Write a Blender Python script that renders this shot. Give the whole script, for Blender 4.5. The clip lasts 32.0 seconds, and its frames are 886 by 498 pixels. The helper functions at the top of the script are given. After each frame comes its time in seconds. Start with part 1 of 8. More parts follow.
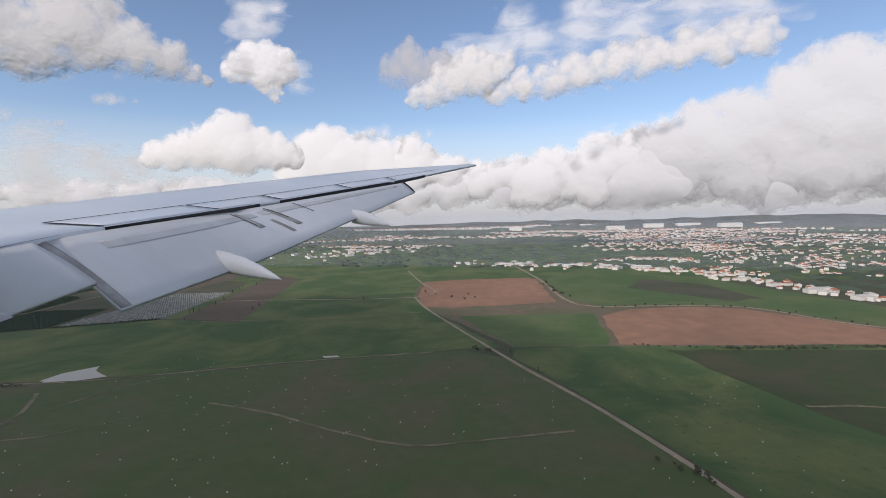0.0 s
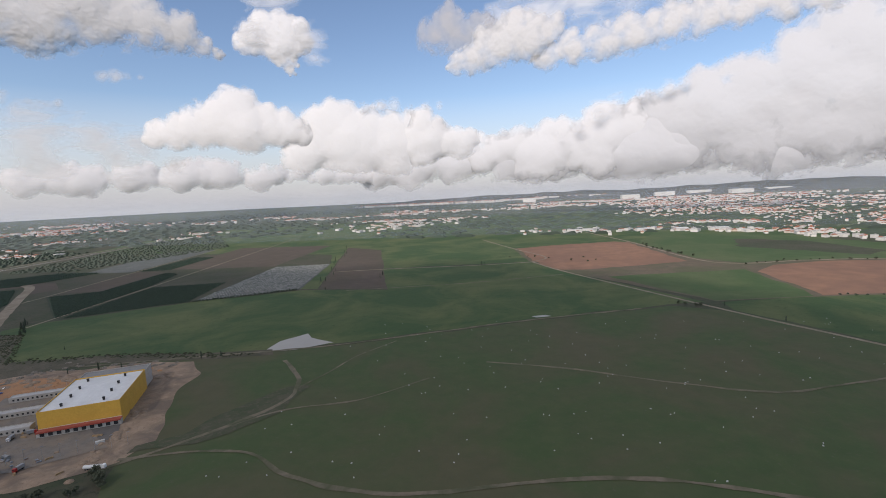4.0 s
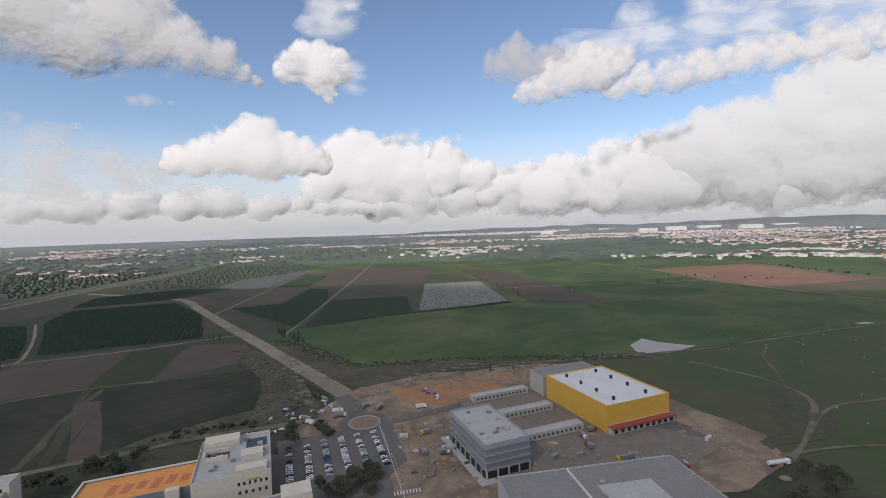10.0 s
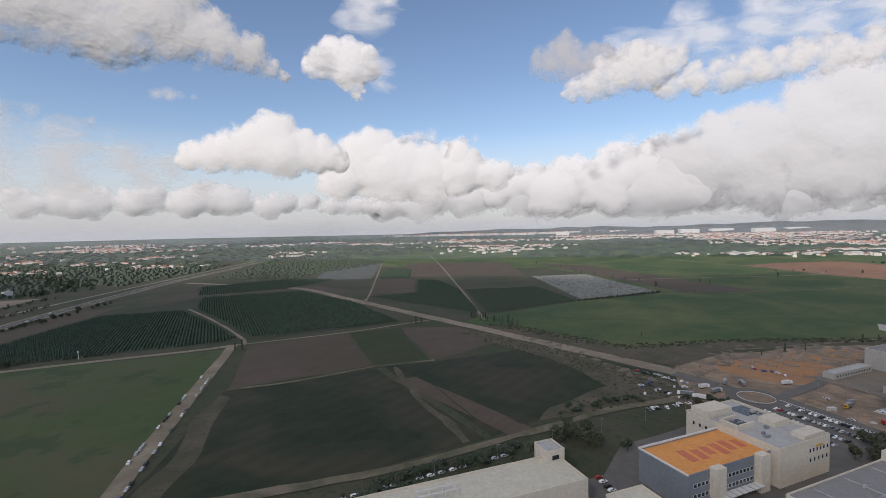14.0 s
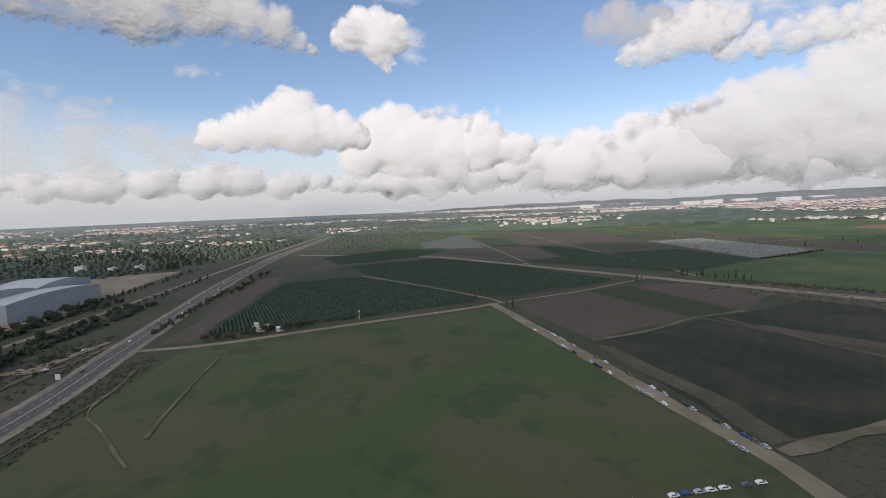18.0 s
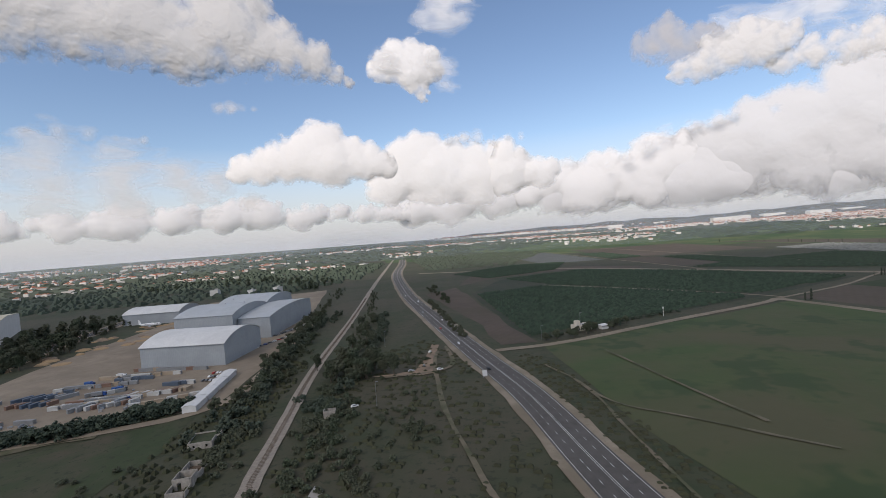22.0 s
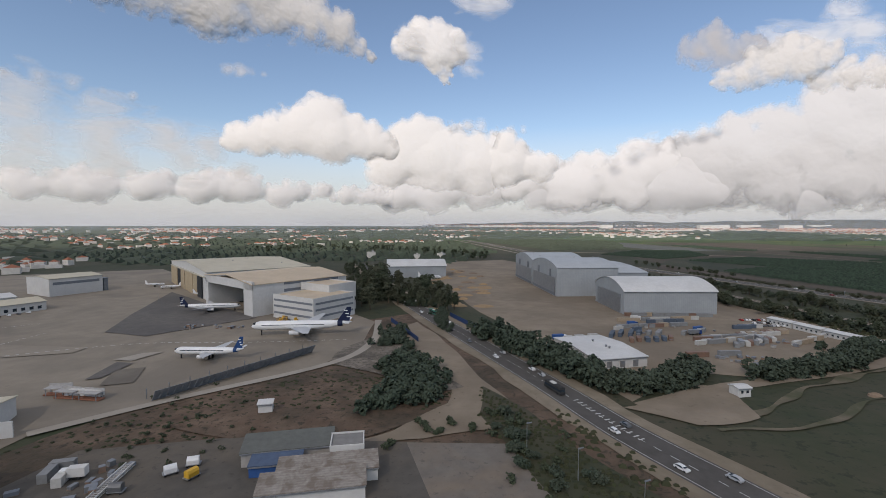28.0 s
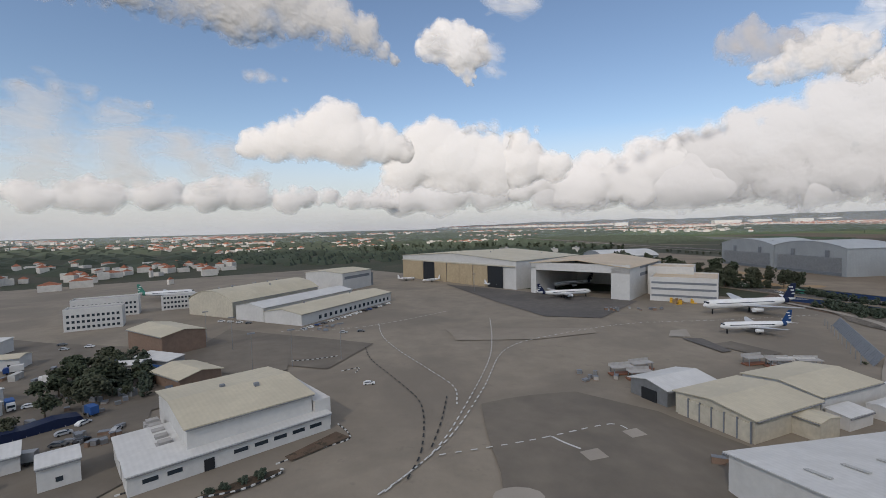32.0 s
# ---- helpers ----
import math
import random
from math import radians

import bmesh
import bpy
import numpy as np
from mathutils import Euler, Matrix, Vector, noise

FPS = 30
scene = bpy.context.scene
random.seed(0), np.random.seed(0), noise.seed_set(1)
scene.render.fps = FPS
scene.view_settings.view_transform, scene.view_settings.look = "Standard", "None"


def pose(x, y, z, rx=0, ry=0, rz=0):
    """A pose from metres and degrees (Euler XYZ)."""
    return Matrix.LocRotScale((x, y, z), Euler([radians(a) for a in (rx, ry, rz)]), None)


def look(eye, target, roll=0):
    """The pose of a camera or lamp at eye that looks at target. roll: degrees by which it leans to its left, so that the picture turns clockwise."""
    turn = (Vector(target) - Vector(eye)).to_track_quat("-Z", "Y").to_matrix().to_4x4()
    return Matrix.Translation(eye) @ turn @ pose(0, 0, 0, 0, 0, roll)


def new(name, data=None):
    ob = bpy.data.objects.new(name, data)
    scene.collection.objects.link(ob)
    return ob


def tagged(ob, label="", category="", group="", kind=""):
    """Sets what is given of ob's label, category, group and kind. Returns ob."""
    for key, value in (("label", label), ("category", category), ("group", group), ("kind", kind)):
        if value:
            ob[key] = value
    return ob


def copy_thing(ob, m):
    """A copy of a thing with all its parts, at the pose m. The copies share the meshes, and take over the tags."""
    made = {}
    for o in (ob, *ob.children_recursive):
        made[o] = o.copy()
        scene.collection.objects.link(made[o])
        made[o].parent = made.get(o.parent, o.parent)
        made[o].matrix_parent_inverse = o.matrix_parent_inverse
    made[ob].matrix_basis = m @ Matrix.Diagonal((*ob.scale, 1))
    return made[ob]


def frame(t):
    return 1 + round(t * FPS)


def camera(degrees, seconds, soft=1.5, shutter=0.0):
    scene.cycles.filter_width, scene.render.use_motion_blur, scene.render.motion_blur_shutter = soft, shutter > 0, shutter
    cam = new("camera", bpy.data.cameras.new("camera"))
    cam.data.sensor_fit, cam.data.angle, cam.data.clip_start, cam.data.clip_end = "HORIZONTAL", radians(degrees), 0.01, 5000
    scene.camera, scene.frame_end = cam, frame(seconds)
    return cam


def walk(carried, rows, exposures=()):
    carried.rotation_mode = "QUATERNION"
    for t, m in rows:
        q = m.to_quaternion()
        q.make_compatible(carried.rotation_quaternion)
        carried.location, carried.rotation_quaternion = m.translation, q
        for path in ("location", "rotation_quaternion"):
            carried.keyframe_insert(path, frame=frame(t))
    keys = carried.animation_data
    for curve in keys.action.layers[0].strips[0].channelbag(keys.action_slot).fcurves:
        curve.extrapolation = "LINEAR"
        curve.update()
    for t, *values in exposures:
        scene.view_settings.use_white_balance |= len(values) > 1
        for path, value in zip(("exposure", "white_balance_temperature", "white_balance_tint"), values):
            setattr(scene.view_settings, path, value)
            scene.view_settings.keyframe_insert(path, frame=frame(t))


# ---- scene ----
cam = camera(88.6, 32.0, soft=0.9)
PATH = [
    (0, (-0.146, 0.0, 87.696), (-0.504, 1.963, 87.555), -1.1),
    (0.5, (-17.525, -1.456, 86.487), (-17.886, 0.506, 86.351), -1.3),
    (1, (-34.833, -2.886, 85.28), (-35.2, -0.926, 85.132), -1.3),
    (1.5, (-52.074, -4.291, 84.076), (-52.415, -2.327, 83.917), -1.2),
    (2, (-69.246, -5.67, 82.874), (-69.563, -3.702, 82.703), -1.0),
    (2.5, (-86.352, -7.023, 81.674), (-86.652, -5.054, 81.495), -1.0),
    (3, (-103.392, -8.352, 80.477), (-103.69, -6.384, 80.277), -1.4),
    (3.5, (-120.367, -9.656, 79.284), (-120.671, -7.691, 79.063), -2.0),
    (5.5, (-187.647, -14.627, 74.547), (-187.984, -12.678, 74.252), -4.4),
    (6, (-204.316, -15.811, 73.373), (-204.632, -13.855, 73.096), -4.3),
    (6.5, (-220.928, -16.971, 72.204), (-221.216, -15.006, 71.969), -3.9),
    (7, (-237.483, -18.108, 71.04), (-237.742, -16.133, 70.858), -3.4),
    (7.5, (-253.981, -19.222, 69.882), (-254.225, -17.242, 69.738), -2.9),
    (8, (-270.426, -20.314, 68.729), (-270.67, -18.333, 68.606), -2.7),
    (8.5, (-286.816, -21.383, 67.581), (-287.059, -19.401, 67.474), -2.3),
    (9, (-303.154, -22.431, 66.44), (-303.39, -20.447, 66.349), -2.1),
    (9.5, (-319.441, -23.456, 65.305), (-319.675, -21.472, 65.22), -1.8),
    (10, (-335.677, -24.46, 64.176), (-335.915, -22.476, 64.079), -1.8),
    (10.5, (-351.864, -25.442, 63.054), (-352.101, -23.46, 62.944), -1.7),
    (11, (-368.003, -26.404, 61.94), (-368.234, -24.421, 61.823), -1.7),
    (11.5, (-384.094, -27.344, 60.833), (-384.31, -25.36, 60.716), -1.4),
    (12, (-400.14, -28.265, 59.733), (-400.342, -26.278, 59.617), -1.1),
    (12.5, (-416.141, -29.164, 58.641), (-416.33, -27.177, 58.526), -0.9),
    (13, (-432.098, -30.044, 57.557), (-432.288, -28.056, 57.448), -0.9),
    (13.5, (-448.012, -30.904, 56.482), (-448.208, -28.915, 56.388), -1.0),
    (14, (-463.885, -31.744, 55.415), (-464.093, -29.757, 55.325), -1.1),
    (14.5, (-479.716, -32.565, 54.357), (-479.929, -30.578, 54.259), -1.1),
    (16.5, (-542.66, -35.659, 50.22), (-542.856, -33.678, 50.029), -0.9),
    (17, (-558.306, -36.387, 49.21), (-558.512, -34.407, 49.018), -1.2),
    (17.5, (-573.917, -37.097, 48.211), (-574.132, -35.117, 48.029), -1.7),
    (18, (-589.495, -37.79, 47.223), (-589.712, -35.81, 47.037), -2.3),
    (18.5, (-605.042, -38.465, 46.245), (-605.256, -36.484, 46.064), -2.8),
    (19, (-620.557, -39.122, 45.279), (-620.762, -37.14, 45.108), -3.1),
    (19.5, (-636.043, -39.763, 44.325), (-636.247, -37.781, 44.154), -3.5),
    (20, (-651.501, -40.388, 43.382), (-651.713, -38.407, 43.21), -4.0),
    (20.5, (-666.931, -40.996, 42.451), (-667.16, -39.016, 42.284), -4.6),
    (21, (-682.334, -41.588, 41.532), (-682.572, -39.607, 41.396), -4.8),
    (21.5, (-697.712, -42.164, 40.626), (-697.949, -40.18, 40.531), -4.6),
    (22, (-713.066, -42.724, 39.732), (-713.306, -40.74, 39.671), -4.3),
    (22.5, (-728.396, -43.269, 38.852), (-728.641, -41.285, 38.815), -4.0),
    (23, (-743.705, -43.799, 37.985), (-743.955, -41.815, 37.958), -3.5),
    (23.5, (-758.992, -44.314, 37.132), (-759.233, -42.329, 37.107), -2.9),
    (24, (-774.26, -44.815, 36.292), (-774.488, -42.828, 36.258), -2.3),
    (24.5, (-789.508, -45.301, 35.466), (-789.732, -43.314, 35.428), -1.8),
    (25, (-804.739, -45.772, 34.655), (-804.966, -43.785, 34.629), -1.3),
    (25.5, (-819.954, -46.23, 33.858), (-820.185, -44.244, 33.84), -0.9),
    (27.5, (-880.666, -47.929, 30.823), (-880.767, -45.934, 30.71), -0.2),
    (28, (-895.813, -48.321, 30.103), (-895.889, -46.325, 29.991), 0.1),
    (28.5, (-910.95, -48.701, 29.4), (-911.003, -46.704, 29.3), 0.3),
    (29, (-926.079, -49.068, 28.712), (-926.122, -47.071, 28.618), 0.2),
    (29.5, (-941.199, -49.424, 28.042), (-941.24, -47.427, 27.953), -0.2),
    (30, (-956.312, -49.768, 27.388), (-956.354, -47.77, 27.318), -0.6),
    (30.5, (-971.419, -50.101, 26.752), (-971.458, -48.102, 26.703), -0.9),
    (31, (-986.522, -50.423, 26.133), (-986.564, -48.424, 26.084), -1.1),
    (31.5, (-1001.621, -50.733, 25.532), (-1001.673, -48.736, 25.455), -1.3),
    (32, (-1016.718, -51.033, 24.948), (-1016.773, -49.037, 24.85), -1.4),
]
walk(cam, [(t, look(eye, target, roll)) for t, eye, target, roll in PATH], [(0.0, 0.0, 6400, 15), (12.0, 0.0, 6440, 14), (14.0, -0.06, 6450, 14), (17.0, 0.0, 6460, 14), (20.0, 0.04, 6480, 14), (24.0, 0.0, 6500, 14), (29.0, -0.06, 6680, 13), (32.0, -0.08, 6600, 12)])

# ---- light: sun behind the flight path, a broken sky ----
SUN_EL, SUN_AZ = 38.0, 205.0      # degrees; azimuth clockwise from +y
sun = new("sun", bpy.data.lights.new("sun", "SUN"))
sun.data.energy, sun.data.angle, sun.data.color = 3.6, radians(0.53), (1.0, 0.93, 0.84)
sx = math.sin(radians(SUN_AZ)) * math.cos(radians(SUN_EL))
sy = math.cos(radians(SUN_AZ)) * math.cos(radians(SUN_EL))
sz = math.sin(radians(SUN_EL))
sun.matrix_world = look((sx * 900, sy * 900, sz * 900), (0, 0, 0))


class Nodes:
    """Short hand for building a node tree."""

    def __init__(self, tree):
        self.tree = tree
        tree.nodes.clear()

    def add(self, kind, **values):
        n = self.tree.nodes.new("ShaderNode" + kind)
        for key, value in values.items():
            if key == "op":
                n.operation = value
            elif key == "blend":
                n.data_type, n.blend_type = "RGBA", value
            elif key in n.inputs.keys():
                n.inputs[key].default_value = value
            else:
                raise KeyError(key)
        return n

    def link(self, a, b):
        self.tree.links.new(a, b)
        return b.node

    def math(self, op, a, b=None, c=None):
        n = self.tree.nodes.new("ShaderNodeMath")
        n.operation = op
        for slot, v in zip(n.inputs, (a, b, c)):
            if v is None:
                continue
            if isinstance(v, (int, float)):
                slot.default_value = v
            else:
                self.link(v, slot)
        return n.outputs[0]

    def ramp(self, fac, *stops):
        n = self.tree.nodes.new("ShaderNodeValToRGB")
        els = n.color_ramp.elements
        while len(els) < len(stops):
            els.new(0.5)
        for e, (p, c) in zip(els, stops):
            e.position = p
            e.color = (c, c, c, 1) if isinstance(c, (int, float)) else (*c, 1)
        self.link(fac, n.inputs[0])
        return n.outputs[0]

    def mix(self, fac, a, b, blend="MIX"):
        n = self.tree.nodes.new("ShaderNodeMix")
        n.data_type, n.blend_type = "RGBA", blend
        for slot, v in ((n.inputs[0], fac), (n.inputs[6], a), (n.inputs[7], b)):
            if isinstance(v, (int, float)):
                slot.default_value = v
            elif isinstance(v, tuple):
                slot.default_value = (*v, 1)
            else:
                self.link(v, slot)
        return n.outputs[2]

    def noise(self, vec, scale, detail=4.0, rough=0.55, warp=0.0):
        n = self.add("TexNoise", Scale=scale, Detail=detail, Roughness=rough, Distortion=warp)
        if vec is not None:
            self.link(vec, n.inputs["Vector"])
        return n.outputs[0]


world = bpy.data.worlds.new("sky")
scene.world = world
world.use_nodes = True
w = Nodes(world.node_tree)
wsky = w.tree.nodes.new("ShaderNodeTexSky")
wsky.sky_type, wsky.sun_disc = "NISHITA", False
wsky.sun_elevation, wsky.sun_rotation = radians(SUN_EL), radians(SUN_AZ)
wsky.air_density, wsky.dust_density, wsky.ozone_density = 1.0, 0.3, 1.6
way = w.add("TexCoord").outputs["Generated"]
sep = w.add("SeparateXYZ")
w.link(way, sep.inputs[0])
up = sep.outputs[2]
# veils: direction divided by height gives a flat cloud layer in perspective
flat = w.add("CombineXYZ")
hgt = w.math("MAXIMUM", w.math("ADD", up, 0.06), 0.03)
w.link(w.math("DIVIDE", sep.outputs[0], hgt), flat.inputs[0])
w.link(w.math("DIVIDE", sep.outputs[1], hgt), flat.inputs[1])
veil = w.ramp(w.noise(flat.outputs[0], 0.7, 7, 0.62, 0.4), (0.3, 0.0), (0.62, 0.9))
low = w.ramp(up, (0.0, 1.0), (0.07, 0.7), (0.2, 0.0))
cover = w.math("MAXIMUM", w.math("MULTIPLY", veil, w.ramp(up, (0.45, 0.0), (0.66, 1.0))), low)
hz = w.noise(way, 5.0, 6, 0.6)
white = w.mix(w.ramp(up, (0.0, 0.0), (0.2, 1.0)), w.mix(hz, (3.5, 3.6, 3.8), (4.4, 4.38, 4.36)), (5.4, 5.5, 5.7))
col = w.mix(cover, wsky.outputs[0], white)
bg = w.add("Background", Strength=0.135)
w.link(col, bg.inputs[0])
w.link(bg.outputs[0], w.add("OutputWorld").inputs[0])

# ---- materials ----
def material(name, c1, c2, scale=1.0, rough=0.85, c3=None, big=0.03, amount=0.6, bump=0.3, bscale=None, metal=0.0, spec=0.3,
             rows=None, vary=0.0, detail=5.0, speck=None):
    """Two-scale mottled surface. rows=(degrees, metres, strength): parallel furrows or seams. vary: by object."""
    m = bpy.data.materials.new(name)
    m.use_nodes = True
    n = Nodes(m.node_tree)
    p = n.add("BsdfPrincipled", Roughness=rough, Metallic=metal)
    p.inputs["Specular IOR Level"].default_value = spec
    vec = n.add("TexCoord").outputs["Object"]
    fine = n.noise(vec, scale, detail, 0.6)
    c = n.mix(n.ramp(fine, (0.3, 0.0), (0.7, 1.0)), c1, c2)
    if c3:
        c = n.mix(n.math("MULTIPLY", n.ramp(n.noise(vec, big, 6, 0.6, 0.6), (0.42, 0.0), (0.62, 1.0)), amount), c, c3)
    height = fine
    if rows:
        turn = n.add("VectorRotate", Angle=radians(rows[0]))
        turn.rotation_type = "Z_AXIS"
        n.link(vec, turn.inputs["Vector"])
        wave = n.add("TexWave", Scale=math.pi * 2 / 20 / rows[1], Distortion=0.6, Detail=2.0)
        n.link(turn.outputs[0], wave.inputs["Vector"])
        c = n.mix(n.math("MULTIPLY", wave.outputs[1], rows[2]), c, tuple(v * 0.45 for v in c1))
    if speck:
        tufts = n.noise(vec, speck[0], 3.0, 0.7)
        c = n.mix(n.math("MULTIPLY", n.ramp(tufts, (speck[1], 0.0), (speck[1] + 0.07, 1.0)), speck[3] if len(speck) > 3 else 0.85), c, speck[2])
        c = n.mix(n.math("MULTIPLY", n.noise(vec, speck[0] * 0.23, 5.0, 0.7), 0.55), c, tuple(v * 0.5 for v in c1))
    if vary:
        info = n.add("ObjectInfo").outputs["Random"]
        hsv = n.add("HueSaturation", Saturation=1.0)
        n.link(n.math("MULTIPLY_ADD", info, vary, 1 - vary / 2), hsv.inputs["Value"])
        n.link(c, hsv.inputs["Color"])
        c = hsv.outputs[0]
    n.link(c, p.inputs["Base Color"])
    if bump:
        b = n.add("Bump", Strength=bump, Distance=0.3)
        n.link(n.noise(vec, bscale or scale * 2, 4), b.inputs["Height"])
        n.link(b.outputs[0], p.inputs["Normal"])
    n.link(p.outputs[0], n.add("OutputMaterial").inputs[0])
    return m


def plain(name, c, rough=0.6, metal=0.0, var=0.12, scale=0.6):
    return material(name, tuple(v * (1 - var) for v in c), tuple(min(1, v * (1 + var)) for v in c), scale, rough, metal=metal, bump=0.08,
                    c3=tuple(v * 0.7 for v in c), big=0.12, amount=0.22)


M = {}
M["ground"] = material("scrubland", (0.034, 0.048, 0.020), (0.062, 0.062, 0.034), 0.22, c3=(0.088, 0.072, 0.05), big=0.02, amount=0.75, speck=(0.5, 0.55, (0.022, 0.030, 0.015), 0.7))
# distance haze put into the colour: greyer than the nearer scrubland
M["far"] = material("far_country", (0.035, 0.045, 0.03), (0.075, 0.075, 0.05), 0.02, c3=(0.06, 0.08, 0.03), big=0.0022, amount=0.9)
M["valley"] = material("wheat_dull", (0.046, 0.076, 0.024), (0.066, 0.086, 0.032), 0.13, c3=(0.098, 0.078, 0.046), big=0.016, amount=0.75, speck=(0.6, 0.6, (0.085, 0.085, 0.055), 0.6))
M["wheat"] = material("wheat_green", (0.033, 0.070, 0.020), (0.048, 0.085, 0.026), 0.08, c3=(0.125, 0.135, 0.05), big=0.017, amount=0.8, speck=(0.35, 0.6, (0.025, 0.05, 0.012), 0.6))
M["wheat2"] = material("wheat_bright", (0.045, 0.085, 0.024), (0.06, 0.098, 0.032), 0.08, c3=(0.105, 0.12, 0.05), big=0.012, amount=0.75, speck=(0.3, 0.6, (0.045, 0.07, 0.025), 0.5))
M["meadow"] = material("young_crop", (0.0225, 0.0405, 0.0105), (0.0345, 0.0480, 0.0150), 0.1, c3=(0.0540, 0.0450, 0.0255), big=0.028, amount=0.8, speck=(0.5, 0.62, (0.0263, 0.0338, 0.0120), 0.6))
M["rough_meadow"] = material("rough_meadow", (0.034, 0.052, 0.018), (0.05, 0.062, 0.026), 0.15, c3=(0.082, 0.066, 0.044), big=0.04, amount=0.95, speck=(0.5, 0.56, (0.03, 0.034, 0.016), 0.8))
M["soil"] = material("ploughed_soil", (0.17, 0.095, 0.06), (0.24, 0.13, 0.08), 0.08, c3=(0.14, 0.08, 0.055), big=0.01, amount=0.6)
M["margin"] = material("stubble_margin", (0.105, 0.085, 0.055), (0.14, 0.105, 0.07), 0.1, c3=(0.07, 0.085, 0.035), big=0.02, amount=0.7, speck=(0.3, 0.58, (0.06, 0.065, 0.035), 0.6))
M["soil2"] = material("bare_field", (0.080, 0.061, 0.045), (0.110, 0.082, 0.060), 0.1, c3=(0.0640, 0.0560, 0.0320), big=0.02, rows=(33, 3.2, 0.12), speck=(0.4, 0.58, (0.045, 0.042, 0.026), 0.5))
M["rows"] = material("vegetable_rows", (0.0115, 0.0223, 0.0085), (0.021, 0.034, 0.0120), 0.15, c3=(0.056, 0.047, 0.029), big=0.035, amount=0.9, rows=(33, 6.0, 0.2), speck=(0.6, 0.6, (0.0360, 0.0360, 0.0187), 0.6))
M["orchard"] = material("orchard_floor", (0.0187, 0.0298, 0.0153), (0.0340, 0.0425, 0.0213), 0.3, c3=(0.0510, 0.0467, 0.0298), big=0.03, rows=(33, 3.0, 0.15))
M["net"] = material("net_cover", (0.095, 0.10, 0.092), (0.15, 0.155, 0.145), 0.5, c3=(0.075, 0.085, 0.07), big=0.06, rows=(12, 4.0, 0.3), speck=(0.6, 0.55, (0.06, 0.065, 0.055), 0.6))
M["track"] = material("dirt_track", (0.22, 0.18, 0.13), (0.32, 0.27, 0.20), 0.3, c3=(0.15, 0.12, 0.08), big=0.06, amount=0.7, speck=(0.9, 0.62, (0.12, 0.10, 0.07), 0.6))
M["path"] = material("worn_path", (0.12, 0.10, 0.068), (0.17, 0.14, 0.098), 0.3, c3=(0.06, 0.066, 0.032), big=0.09, amount=0.9)
M["worn"] = material("trodden_crop", (0.062, 0.066, 0.036), (0.092, 0.084, 0.052), 0.25, c3=(0.045, 0.062, 0.024), big=0.12, amount=0.95, speck=(0.5, 0.55, (0.11, 0.095, 0.068), 0.6))
M["sand"] = material("building_sand", (0.25, 0.175, 0.118), (0.35, 0.26, 0.18), 0.3, c3=(0.14, 0.11, 0.085), big=0.1, amount=0.95, bump=0.8, speck=(0.8, 0.58, (0.17, 0.12, 0.085), 0.8))
M["yard"] = material("dusty_yard", (0.2392, 0.1932, 0.1380), (0.3128, 0.2576, 0.1932), 0.2, c3=(0.1748, 0.1380, 0.1012), big=0.03, amount=0.7, speck=(0.7, 0.63, (0.1380, 0.1104, 0.0828), 0.6))
M["apron"] = material("apron_concrete", (0.26, 0.222, 0.172), (0.32, 0.275, 0.215), 0.25, c3=(0.20, 0.172, 0.138), big=0.035, amount=0.85, speck=(0.4, 0.62, (0.20, 0.172, 0.14), 0.5))
M["asphalt"] = material("asphalt", (0.066, 0.061, 0.055), (0.092, 0.085, 0.077), 0.5, c3=(0.10, 0.095, 0.088), big=0.05, amount=0.6)
M["asphalt_old"] = material("old_asphalt", (0.1056, 0.0968, 0.0880), (0.1408, 0.1276, 0.1144), 0.5, c3=(0.0792, 0.0748, 0.0704), big=0.05, amount=0.6)
M["mound"] = material("rough_earth", (0.1092, 0.0702, 0.0468), (0.1950, 0.1365, 0.0936), 0.25, c3=(0.0429, 0.0390, 0.0250), big=0.09, amount=0.8, bump=0.9, speck=(0.9, 0.55, (0.0390, 0.0351, 0.0234)))
M["ballast"] = material("ballast", (0.20, 0.17, 0.14), (0.30, 0.26, 0.21), 1.2)
M["line"] = plain("road_paint", (0.55, 0.55, 0.53), 0.7)
M["black"] = plain("black_paint", (0.03, 0.03, 0.03), 0.7)
M["crop"] = material("young_wheat", (0.046, 0.076, 0.022), (0.064, 0.088, 0.03), 0.12, c3=(0.088, 0.078, 0.042), big=0.016, amount=0.95, speck=(0.05, 0.55, (0.028, 0.052, 0.018), 0.7))
M["orange_earth"] = material("orange_earth", (0.33, 0.16, 0.07), (0.42, 0.23, 0.11), 0.2, c3=(0.26, 0.16, 0.10), big=0.09, amount=0.8, bump=0.8, speck=(0.9, 0.58, (0.2, 0.12, 0.07), 0.7))
M["rubble"] = material("grey_rubble", (0.13, 0.11, 0.09), (0.30, 0.26, 0.21), 0.9, c3=(0.07, 0.062, 0.045), big=0.2, amount=0.7, bump=0.9, speck=(1.6, 0.56, (0.05, 0.045, 0.035)))
M["verge"] = material("dry_verge", (0.085, 0.072, 0.048), (0.12, 0.10, 0.068), 0.25, c3=(0.045, 0.05, 0.026), big=0.06, amount=0.8, speck=(0.8, 0.56, (0.04, 0.042, 0.024)))
M["pond"] = material("shallow_water", (0.27, 0.255, 0.225), (0.31, 0.29, 0.26), 0.05, rough=0.45, bump=0.02, spec=0.4)

# ---- building helpers (models in real metres; the place is laid out at S to one) ----
S = 0.42
TOP = {}


def mesh_of(name, bm, mat):
    me = bpy.data.meshes.new(name)
    bm.to_mesh(me)
    bm.free()
    for k in (mat if isinstance(mat, (list, tuple)) else [mat]):
        me.materials.append(k)
    return me


